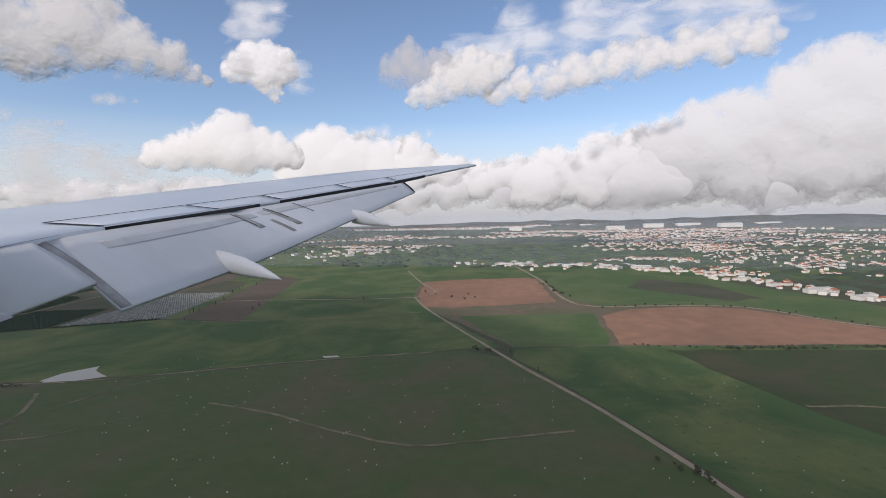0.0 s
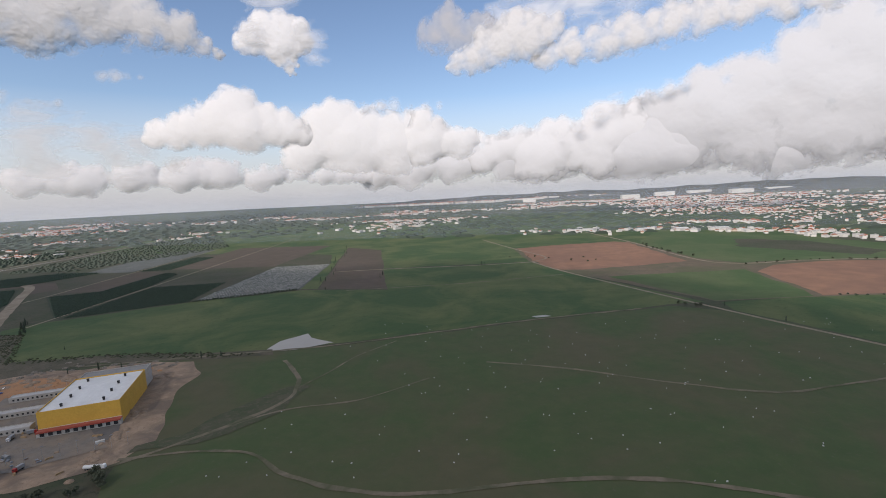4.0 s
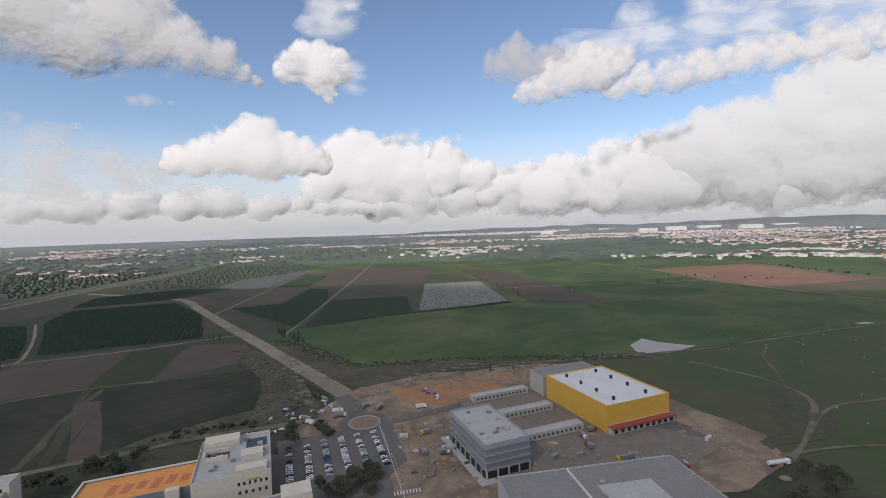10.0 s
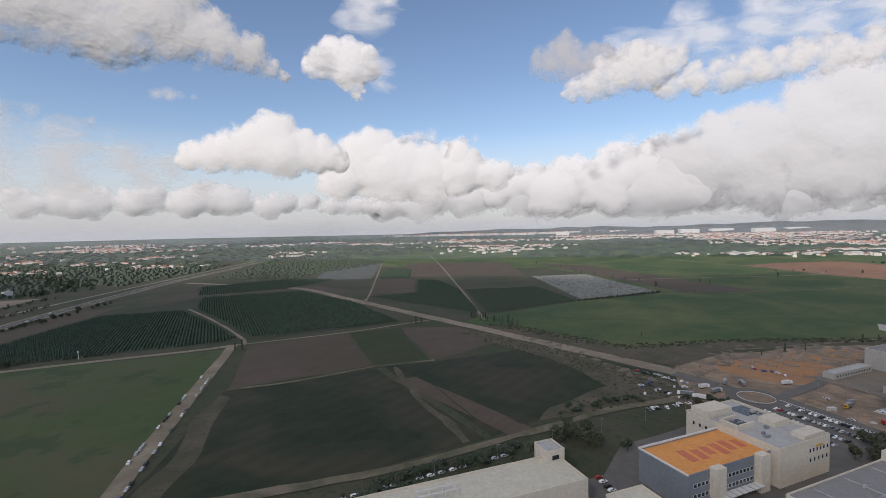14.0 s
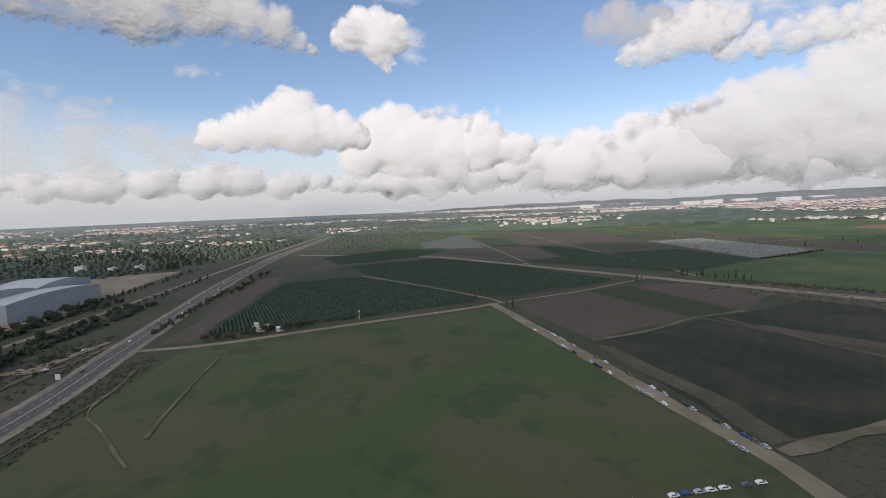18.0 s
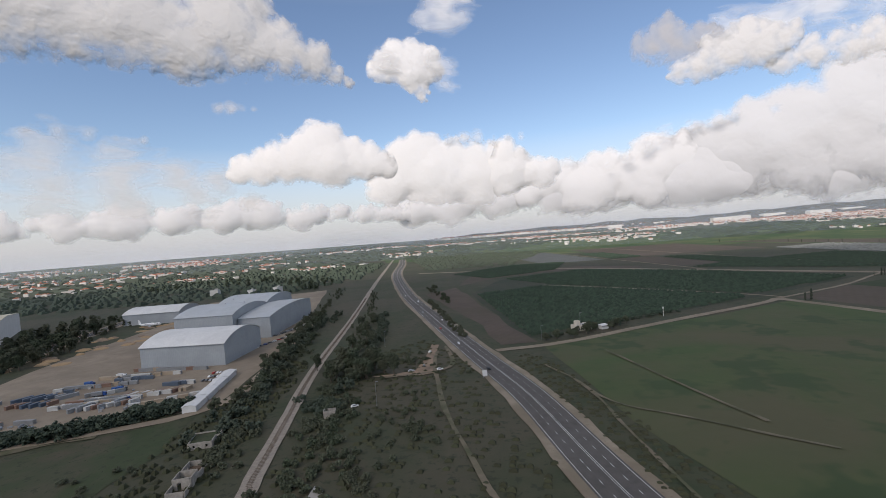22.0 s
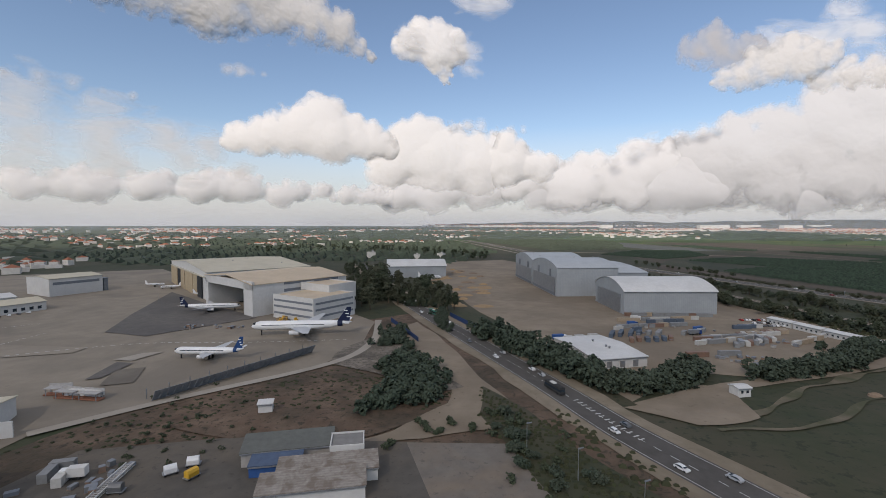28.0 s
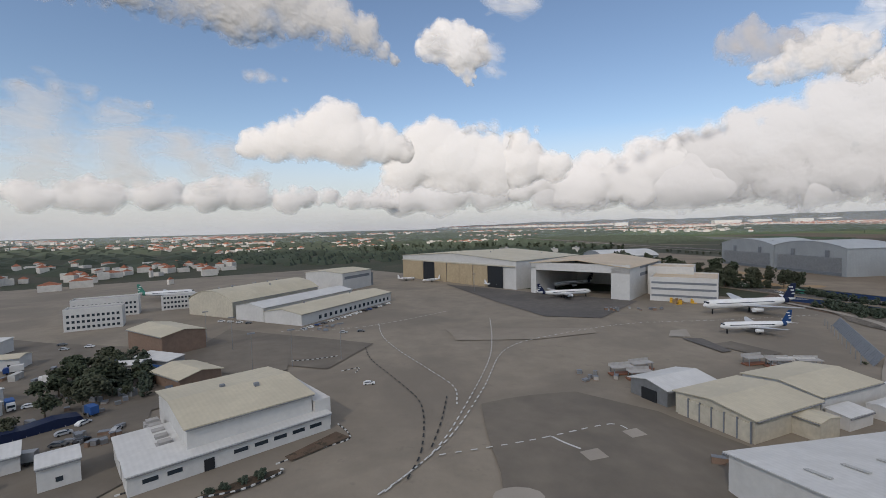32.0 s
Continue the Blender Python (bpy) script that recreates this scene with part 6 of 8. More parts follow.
for i in range(9):
    x, y = rng.uniform(-947, -938), rng.uniform(-10, 4.5)
    if i % 3 == 0:
        truck(x, y, rng.uniform(0, 360), rng.choice(("white_wall", "steel", "pale_flat")), rng.choice(("white", "grey")), "airport service lorry in the equipment store", 4.5) if all((x - q[0]) ** 2 + (y - q[1]) ** 2 > 9 for q in LORRIES) else None
        LORRIES.append((x, y))
    else:
        container(x, y, rng.choice((14, 104)) + rng.uniform(-5, 5), rng.choice(("white", "grey", "grey")), 6.1, 0.08)
for x, y, tn, c in ((-930.2, 2.9, 40, "white"), (-927.2, 2.2, 65, "yellow"), (-933.8, -1.0, 10, "grey"), (-928.6, 4.9, 20, "white")):
    ob = thing("cargo_cart", ("yellow" if c == "yellow" else "pale") + " cargo dolly with a rounded cover", "cart", x, y, 0.1, tn, "cargo carts")
    part("bed", boxes((0, 0, 0.55, 4, 2.2, 0.22)), M["steel"], ob)
    part("cover", swept([(-1.05, 0.77), (-1.1, 2.0), (-0.7, 2.7), (0.4, 2.8), (0.95, 2.3), (1.05, 0.77)], -1.6, 1.6, "x"), PAINT[c], ob)
    for u in (-1.4, 1.4):
        for v in (-0.9, 0.9):
            part("wheel", wheel_mesh(), None, ob, loc=(u, v, 0))
pl = thing("pallet_bed", "flat yellow roller bed on the asphalt", "roller bed", -930.4, -3.2, 0.1, 14)
for q in range(7):
    part("roller", boxes((-2.4 + q * 0.8, 0, 0.25, 0.5, 4, 0.2)), PAINT["yellow"], pl)
part("bed", boxes((0, 0, 0, 6, 4.2, 0.25)), M["steel"], pl)
cv = thing("conveyor", "long pale lattice conveyor bridge lying on the ground", "conveyor", -936.2, 4.2, 0.1, -82)
for v in (-1.1, 1.1):
    part("side_rail", boxes((9, v, 0.9, 19, 0.2, 0.5), (9, v, 0.3, 19, 0.15, 0.2)), M["white_wall"], cv)
for q in range(19):
    part("slat", boxes((0.5 + q, 0, 0.95, 0.5, 2.0, 0.12)), M["pale_flat"], cv)
for q in range(5):
    part("support", boxes((1 + q * 4, -1.1, -0.1, 0.25, 0.25, 1.1), (1 + q * 4, 1.1, -0.1, 0.25, 0.25, 1.1)), M["steel"], cv)
for i in range(26):
    x, y = rng.uniform(-1125, -1060), rng.uniform(-20, 30)
    if i % 2:
        container(x, y, rng.uniform(0, 180), rng.choice(names), 6.1, 0.08)
    else:
        truck(x, y, rng.uniform(0, 360), rng.choice(("white_wall", "steel", "blue")), rng.choice(("white", "blue", "grey")), "service lorry between the sheds", 4.5)
for i in range(14):
    x, y = rng.uniform(-952, -928), rng.uniform(84, 93)
    single("work_stand", boxes((0, 0, 0, 4, 2.4, 0.4), (0.8, 0, 0.4, 2.2, 2.0, 1.6), (1.2, 0, 2.0, 1.2, 1.8, 1.2)), M["timber"] if i % 2 else PAINT["yellow"], "yellow and brown work stand by the hangar", "work stand", x, y, 0.06, rng.uniform(0, 180), "work stands")


def lamp_post(x, y, H=9.0, double=False, label="grey lamp post"):
    key = ("post", H, double, label)
    m = pose(x, y, ground_at(x, y), 0, 0, 25)
    if key in SHARED:
        return copy_thing(SHARED[key], m)
    ob = thing("lamp_post", label + " on a bare steel pole", "lamp post", x, y, 0, 25, "lamp posts")
    SHARED[key] = ob
    part("pole", tube(bmesh.new(), 0, 0, -0.3, H, 0.14, 0.08, 6), M["steel"], ob)
    part("head", boxes((0.8, 0, H, 1.8, 0.35, 0.22)) if not double else boxes((0, 0, H, 3.0, 0.9, 0.5)), M["slate"], ob)
    return ob


for i in range(9):
    lamp_post(-372 + i * 3.2 + (i % 3), 152 - i * 6.5, 11)
    lamp_post(-300 + i * 4.2, 96 + i * 2.1, 10)
for i in range(8):
    lamp_post(-505 + i * 14, 50 + i * 8.2, 9)
for x, y in ((-1039, 34), (-1064, 42), (-1053, 27), (-1047, 30), (-1074, 50), (-1010, 118)):
    lamp_post(x, y, 16, True, "tall floodlight mast")
for i in range(9):
    lamp_post(-887 + i * 5, 10 - i * 6.5, 9, False, "slim pole by the fence")
pm = thing("mobile_mast", "slim white lattice mast in the orchard", "mast", -648, 151, 0, 0)
part("mast", boxes((0, 0, 0, 0.4, 0.4, 9), (0, 0, 7.4, 1.0, 1.0, 1.6)), M["white_wall"], pm)
for x, y, H in ((-744.5, 62, 14), (-757, 120, 14), (-684, 134, 15), (-700, 120, 12), (-930, 150, 10)):
    lamp_post(x, y, H, False, "weathered utility pole")
sg = thing("road_sign", "white roadside sign on posts", "sign", -719, 80, 0, 20)
part("panel", boxes((0, 0, 1.0, 3.2, 0.15, 4.0)), M["white_wall"], sg)
part("post", boxes((-1.2, 0, 0, 0.2, 0.2, 1.0), (1.2, 0, 0, 0.2, 0.2, 1.0)), M["steel"], sg)

# ---- vegetation ----
def leaf_material(name, c, dry):
    m = bpy.data.materials.new(name)
    m.use_nodes = True
    n = Nodes(m.node_tree)
    p = n.add("BsdfPrincipled", Roughness=0.75)
    p.inputs["Specular IOR Level"].default_value = 0.15
    r1 = n.add("NewGeometry").outputs["Random Per Island"]
    r2 = n.add("ObjectInfo").outputs["Random"]
    col_ = n.mix(n.math("MULTIPLY", r1, 0.9), tuple(v * 0.7 for v in c), tuple(v * 1.3 for v in c))
    col_ = n.mix(n.math("MULTIPLY", r2, 0.5), col_, dry)
    n.link(col_, p.inputs["Base Color"])
    n.link(p.outputs[0], n.add("OutputMaterial").inputs[0])
    return m


M["leaf"] = leaf_material("foliage", (0.056, 0.070, 0.042), (0.082, 0.076, 0.052))
M["leaf_dark"] = leaf_material("dark_foliage", (0.050, 0.068, 0.047), (0.068, 0.074, 0.052))
M["leaf_citrus"] = leaf_material("citrus_foliage", (0.034, 0.054, 0.036), (0.044, 0.058, 0.039))
M["weed"] = leaf_material("dry_weeds", (0.036, 0.042, 0.02), (0.06, 0.052, 0.032))
M["bark"] = plain("bark", (0.11, 0.085, 0.06), 0.95)


def crown_mesh(name, seed, lumps, leaves, leaf, mat):
    """Leaf clumps scattered over several lumps (x, y, z, rx, rz)."""
    rnd = random.Random(seed)
    vs, fs = [], []
    for _ in range(leaves):
        lx, ly, lz, rx, rz = rnd.choice(lumps)
        a, b = rnd.uniform(0, 2 * math.pi), math.acos(rnd.uniform(-0.75, 1))
        q = rnd.uniform(0.55, 1.05)
        c = Vector((lx + q * rx * math.sin(b) * math.cos(a), ly + q * rx * math.sin(b) * math.sin(a), lz + q * rz * math.cos(b)))
        s = leaf * rnd.uniform(0.6, 1.4)
        i = len(vs)
        m = Euler((rnd.uniform(-1, 1), rnd.uniform(-1, 1), rnd.uniform(0, 6))).to_matrix()
        for v in ((-s, -s * 0.7, 0), (s, -s * 0.6, s * 0.2), (s * 0.8, s * 0.7, 0), (-s * 0.7, s * 0.8, s * 0.2), (0, 0, s * 0.75)):
            vs.append(c + m @ Vector(v))
        fs += [(i, i + 1, i + 4), (i + 1, i + 2, i + 4), (i + 2, i + 3, i + 4), (i + 3, i, i + 4)]
    me = bpy.data.meshes.new(name)
    me.from_pydata([tuple(v) for v in vs], [], fs)
    me.materials.append(mat)
    return me


def limb_mesh(h, r, spread, seed):
    rnd = random.Random(seed)
    bm = tube(bmesh.new(), 0, 0, -0.4, h * 0.6, r, r * 0.5, 6)
    for i in range(4):
        a = i * 1.6 + rnd.uniform(0, 1)
        b2 = tube(bmesh.new(), 0, 0, 0, h * 0.4, r * 0.4, r * 0.15, 5)
        bmesh.ops.transform(b2, matrix=Matrix.Translation((0, 0, h * (0.35 + 0.06 * i))) @ Euler((spread, 0, a)).to_matrix().to_4x4(), verts=b2.verts)
        tmp = bpy.data.meshes.new("limb")
        b2.to_mesh(tmp)
        b2.free()
        bm.from_mesh(tmp)
        bpy.data.meshes.remove(tmp)
    return mesh_of("trunk", bm, M["bark"])


TREES = {}


def plant(kind_, x, y, size=1.0, z=0.0):
    """kinds: broad, tall, bush, cypress, palm-like clump."""
    var = rng.randrange(3)
    key = (kind_, var)
    m = pose(x, y, ground_at(x, y), 0, 0, rng.uniform(0, 360))
    if key not in TREES:
        rnd = random.Random(var * 7 + len(kind_))
        if kind_ == "broad":
            lumps = [(rnd.uniform(-2.2, 2.2), rnd.uniform(-2.2, 2.2), rnd.uniform(3.5, 7), rnd.uniform(1.6, 2.6), rnd.uniform(1.3, 2.2)) for _ in range(8)]
            args, leaves, leaf, mat = ("tree", "rounded dark green tree with an uneven crown", "tree"), 330, 0.55, "leaf"
            trunk = limb_mesh(7, 0.35, 0.7, var)
        elif kind_ == "tall":
            lumps = [(rnd.uniform(-2.5, 2.5), rnd.uniform(-2.5, 2.5), rnd.uniform(5, 14), rnd.uniform(1.8, 3.0), rnd.uniform(1.8, 3.2)) for _ in range(12)]
            args, leaves, leaf, mat = ("tree", "tall dark green tree with a ragged crown", "tree"), 520, 0.7, "leaf"
            trunk = limb_mesh(13, 0.5, 0.5, var)
        elif kind_ == "cypress":
            lumps = [(rnd.uniform(-0.2, 0.2), rnd.uniform(-0.2, 0.2), 1.2 + i * 1.35, 1.0 - abs(i - 2) * 0.13, 1.2) for i in range(7)]
            args, leaves, leaf, mat = ("cypress", "slim dark cypress at the field edge", "tree"), 180, 0.4, "leaf_dark"
            trunk = limb_mesh(6, 0.2, 0.2, var)
        else:
            lumps = [(rnd.uniform(-1.6, 1.6), rnd.uniform(-1.6, 1.6), rnd.uniform(0.6, 2.2), rnd.uniform(1.1, 1.9), rnd.uniform(0.9, 1.4)) for _ in range(6)]
            args, leaves, leaf, mat = ("bush", "dense dark green bush", "bush"), 210, 0.45, "leaf_dark"
            args = ("bush", "dense dark green bush on rough ground", "bush")
            trunk = limb_mesh(1.6, 0.15, 0.9, var)
        ob = thing(args[0], args[1], args[2], x, y, z, 0, {"bush": "bushes"}.get(args[0], args[0] + "s"), size=size)
        part("trunk", trunk, None, ob)
        part("crown", crown_mesh("crown", var + 3, lumps, leaves, leaf, M[mat]), None, ob)
        TREES[key] = ob
        return ob
    ob = copy_thing(TREES[key], m)
    ob.matrix_basis = m @ Matrix.Scale(S * size * rng.uniform(0.8, 1.2), 4)
    return ob


def along(kind_, pts, n, spread, size, jitter=0.25):
    line = smooth_line(pts, 2.0)
    for i in range(n):
        p = line[int((i + rng.random()) / n * (len(line) - 1))]
        plant(kind_, p.x + rng.gauss(0, spread), p.y + rng.gauss(0, spread), size * rng.uniform(1 - jitter, 1 + jitter))


def hedge(pts, n, spread, size, label="dense dark green hedge of tall bushes", name="hedge", height=3.4, mat="leaf_dark", kind_="", leaves=70):
    """One ragged hedge or thicket grown along a line."""
    line = smooth_line(pts, 1.0)
    c0 = line[len(line) // 2]
    lumps = []
    for i in range(n):
        p = line[int((i + rng.random()) / n * (len(line) - 1))]
        h = height * size * rng.uniform(0.55, 1.1)
        x, y = (p.x - c0.x + rng.gauss(0, spread)) / S, (p.y - c0.y + rng.gauss(0, spread)) / S
        for k in range(3):
            lumps.append((x + rng.uniform(-1.2, 1.2) * size, y + rng.uniform(-1.2, 1.2) * size, h * (0.25 + 0.27 * k), 1.5 * size * rng.uniform(0.7, 1.2), 1.25 * size * rng.uniform(0.7, 1.2)))
    ob = thing(name, label, "hedge" if name == "hedge" else "thicket", c0.x, c0.y, 0, 0, "", kind_)
    part("foliage", crown_mesh("foliage", n + int(c0.x), lumps, n * leaves, 0.5 * size, M[mat]), None, ob)
    bm = bmesh.new()
    for x, y, z, r, _ in lumps[::3]:
        tube(bm, x, y, -0.3, z + 0.8, 0.16 * size, 0.08 * size, 5)
    part("stem_wood", bm, M["bark"], ob)
    return ob


def belt(pts, n, spread, size, label, leaves=170):
    """A belt of tall trees too dense to count."""
    return hedge(pts, n, spread, size, label, "tree_belt", 9.0, "leaf", "stuff", leaves)


for x, y, s in ((6.5, 254, 0.8), (-10, 288, 0.7), (-266, 402, 1.0), (-268, 417, 1.1), (-173, 462, 1.1), (-170, 466, 0.8), (-340, 173, 0.8), (-297, 190, 0.9), (-288, 193, 0.7), (-352, 168, 0.6), (-330, 176, 0.6), (-508, 229, 0.9), (-505, 231, 0.9), (-511, 230, 0.7), (-581, 169, 1.0), (-584, 168, 0.8), (-300, 352, 0.7), (-318, 380, 0.8), (-390, 200, 0.5), (-672, 134, 0.8), (-669, 136, 0.7), (-424, 186, 0.8), (-420, 183, 0.7)):
    plant("cypress", x, y, s)
along("cypress", [(-476, 248), (-466, 238), (-448, 222)], 15, 0.8, 0.95)
along("cypress", [(-310, 370), (-350, 500), (-396, 664)], 14, 4, 0.9)
along("broad", [(-34, 297), (-28, 290), (-20, 285)], 6, 1.5, 0.6)
along("broad", [(22, 610), (30, 540), (44, 490)], 12, 2, 0.9)
along("bush", [(125, 314), (160, 318), (190, 322)], 22, 1.2, 1.2)
along("bush", [(212, 326), (232, 330)], 8, 1.2, 1.1)
along("bush", [(66, 316), (120, 312)], 8, 1, 0.7)
along("broad", [(48, 165), (58, 158), (60, 150)], 9, 1.4, 0.55)
along("broad", [(-140, 520), (-90, 500), (-40, 480)], 8, 8, 0.7)
along("broad", [(70, 440), (130, 452), (200, 448), (255, 385)], 22, 2.5, 0.6)
# yard hedges
hedge([(-890, 76), (-881, 58), (-871, 38)], 150, 1.9, 1.9, height=5.6)
hedge([(-868, 34), (-857, 36), (-847, 44)], 110, 1.2, 1.7, height=4.6)
hedge([(-837, 41), (-816, 49), (-796, 64)], 170, 1.2, 1.6, height=4.4)
hedge([(-806, 59), (-795, 65)], 26, 1.8, 1.7)
# belts along road and railway
belt([(-924, 118), (-934, 150), (-950, 200), (-972, 270)], 70, 4.5, 1.25, "dense belt of tall dark trees along the road")
along("tall", [(-920, 114), (-930, 145), (-940, 180)], 26, 4, 1.2)
belt([(-904, 116), (-914, 142), (-927, 178), (-948, 245)], 40, 3, 1.2, "belt of dark trees beside the airport road")
along("tall", [(-899, 104), (-906, 122), (-915, 145)], 14, 2.5, 1.0)
belt([(-783, 70), (-789, 100), (-801, 145), (-816, 205), (-845, 330)], 80, 2.3, 0.8, "ragged belt of trees along the railway")
hedge([(-774, 44), (-781, 74), (-789, 104), (-798, 142), (-806, 196)], 90, 2.2, 1.7, "dense dark thicket beside the railway", "thicket", 3.8)
hedge([(-757, 72), (-758, 100), (-766, 144), (-776, 190)], 70, 2.0, 1.6, "dense dark thicket between railway and highway", "thicket", 3.6)
along("broad", [(-780, 62), (-788, 100), (-800, 145), (-815, 205)], 40, 2.6, 1.1)
hedge([(-776, 52), (-783, 90), (-796, 150)], 50, 1.8, 1.3, "low thicket beside the railway", "thicket", 2.4, "leaf")
belt([(-768, 112), (-776, 150), (-786, 200), (-806, 290)], 50, 1.8, 0.75, "tree belt between railway and highway")
along("broad", [(-764, 112), (-770, 140), (-780, 180)], 18, 2.2, 1.0)
along("tall", [(-764, 92), (-757, 87), (-749, 90)], 18, 2.8, 0.9)
for pts, n, sp, sz_ in (([(-752, 62), (-756, 52), (-748, 40)], 34, 3.0, 1.2), ([(-776, 50), (-770, 40), (-764, 30)], 30, 2.2, 1.1), ([(-745, 110), (-736, 75), (-737, 30)], 30, 5.0, 1.0), ([(-728, 128), (-738, 165), (-757, 230)], 50, 1.0, 1.2), ([(-790, 30), (-780, 20), (-790, 5)], 26, 5, 0.9), ([(-905, 12), (-890, 20), (-886, 0)], 30, 2.2, 0.8), ([(-736, 20), (-730, 0), (-725, -20)], 24, 5, 1.0), ([(-742, 58), (-735, 50), (-728, 42)], 18, 4, 0.7)):
    hedge(pts, n, sp, sz_, "thicket of dark weeds and bushes on rough ground", "thicket", 2.4, "leaf")
along("broad", [(-742, 210), (-756, 260), (-766, 300)], 16, 1.5, 0.9)
hedge([(-908, 50), (-906, 38), (-902, 26)], 70, 2.4, 1.6, "dense dark thicket on the earth bank", "thicket", 3.0)
hedge([(-915, 76), (-911, 62)], 40, 2.0, 1.4, "dense dark thicket on the earth bank", "thicket", 2.6)
hedge([(-935, 14), (-944, 12), (-925, 28)], 40, 5, 0.5, "sparse low weeds on the earth bank", "thicket", 1.4, "leaf", leaves=40)
along("bush", [(-886, 20), (-890, 12), (-880, 0)], 16, 2.2, 0.9)
along("broad", [(-432, 84), (-444, 85), (-452, 74)], 14, 2, 1.0)
along("broad", [(-372, 82), (-378, 76)], 10, 1.6, 1.0)
hedge([(-458, 72), (-480, 60), (-525, 38)], 70, 1.2, 1.3, "dark hedge behind the business buildings")
along("broad", [(-404, 112), (-398, 104)], 7, 1.5, 0.8)
along("broad", [(-256, 96), (-262, 84), (-276, 76)], 12, 2.5, 0.9)
along("broad", [(-1072, 8), (-1078, 18), (-1084, 30), (-1066, 12)], 26, 2.5, 0.9)
along("tall", [(-1073, 19), (-1071, 17)], 3, 1.0, 0.7)
along("broad", [(-700, 118), (-690, 124), (-664, 142)], 16, 1.5, 0.8)
hedge([(-697, 124), (-670, 142), (-640, 158)], 40, 0.6, 0.9, "dark windbreak at the orchard edge")
hedge([(-398, 312), (-360, 334), (-326, 354)], 50, 0.6, 1.0, "dark windbreak along the netted orchard")


def orchard(poly, turn, du, dv, h, label, mat="leaf_citrus", keep=0.97, name="orchard"):
    """Rows of small trees, joined."""
    wild = 0.15 if du < 4 else du * 0.6
    rnd = random.Random(len(poly) * 13 + int(poly[0][0]))
    c, s = math.cos(radians(turn)), math.sin(radians(turn))
    us = [x * c + y * s for x, y in poly]
    vsn = [-x * s + y * c for x, y in poly]
    vs, fs = [], []
    v = min(vsn)
    while v < max(vsn):
        u = min(us)
        while u < max(us):
            x, y = u * c - v * s + rnd.uniform(-wild, wild), u * s + v * c + rnd.uniform(-wild, wild)
            if rnd.random() < keep and inside((x, y), poly):
                r, hh, i = du * rnd.uniform(0.42, 0.62), h * rnd.uniform(0.7, 1.15), len(vs)
                vs += [(x - r, y - r * 0.6, 0.02), (x + r * 0.9, y - r, 0.02), (x + r, y + r * 0.8, 0.02), (x - r * 0.8, y + r, 0.02), (x - r * 0.5, y, hh * 0.8), (x + r * 0.5, y - r * 0.3, hh), (x + r * 0.1, y + r * 0.5, hh * 0.9)]
                fs += [(i, i + 1, i + 5, i + 4), (i + 1, i + 2, i + 5), (i + 2, i + 3, i + 6), (i + 2, i + 6, i + 5), (i + 3, i, i + 4), (i + 3, i + 4, i + 6), (i + 4, i + 5, i + 6)]
            u += du
        v += dv
    me = bpy.data.meshes.new(name)
    me.from_pydata(vs, [], fs)
    me.materials.append(M[mat])
    return tagged(new(name, me), label, "orchard", "", "stuff")


orchard([(-703, 126), (-660, 151), (-600, 183), (-598, 192), (-640, 232), (-685, 270), (-728, 248)], 33, 1.6, 2.4, 1.3, "dense rows of dark green citrus trees")
orchard([(-590, 195), (-519, 235), (-572, 309), (-640, 368), (-708, 330), (-680, 280), (-630, 234)], 33, 1.6, 2.4, 1.3, "dense rows of dark green citrus trees")
orchard([(-465, 263), (-402, 313), (-422, 391), (-486, 372)], 33, 1.7, 2.5, 1.2, "dark orchard rows beside the nets")
orchard([(-561, 336), (-472, 265), (-492, 372), (-520, 448), (-543, 456), (-526, 356)], 33, 1.7, 2.5, 1.2, "dark orchard rows between tracks")
orchard([(-723, 343), (-662, 387), (-642, 468), (-700, 468), (-757, 402)], 33, 1.9, 2.6, 1.2, "dark orchard rows by the new road")
orchard([(-590, 472), (-557, 480), (-575, 588), (-605, 590)], 33, 2.2, 3.0, 1.2, "dark orchard plot between bare fields")
M["net_tuft"] = leaf_material("netted_tree", (0.20, 0.20, 0.185), (0.13, 0.14, 0.12))
orchard([(-396, 317), (-327, 357), (-357, 495), (-418, 485)], 12, 2.4, 4.6, 0.9, "rows of small trees under pale nets", "net_tuft", 0.9, "netted_rows")
orchard([(-1020, 300), (-900, 290), (-860, 420), (-900, 700), (-1300, 700), (-1250, 320), (-1120, 260)], 20, 7, 9, 3.2, "dark woods behind the airport halls", "leaf_dark", 0.55, "far_woods")
orchard([(-800, 480), (-700, 480), (-640, 720), (-780, 900), (-900, 900)], 20, 6, 9, 1.8, "dark far orchards along the highway", "leaf_dark", 0.8, "far_orchard")
orchard([(-400, 780), (200, 760), (330, 560), (700, 620), (1500, 1500), (1100, 2400), (300, 2300), (100, 1500), (-500, 1400)], 10, 24, 30, 4.0, "scattered dark trees among far houses", "leaf_dark", 0.55, "far_trees")
orchard([(-1800, 1000), (-500, 1300), (100, 2400), (-200, 2700), (-1900, 2600)], 10, 34, 40, 6.0, "dark distant groves", "leaf_dark", 0.5, "far_groves")

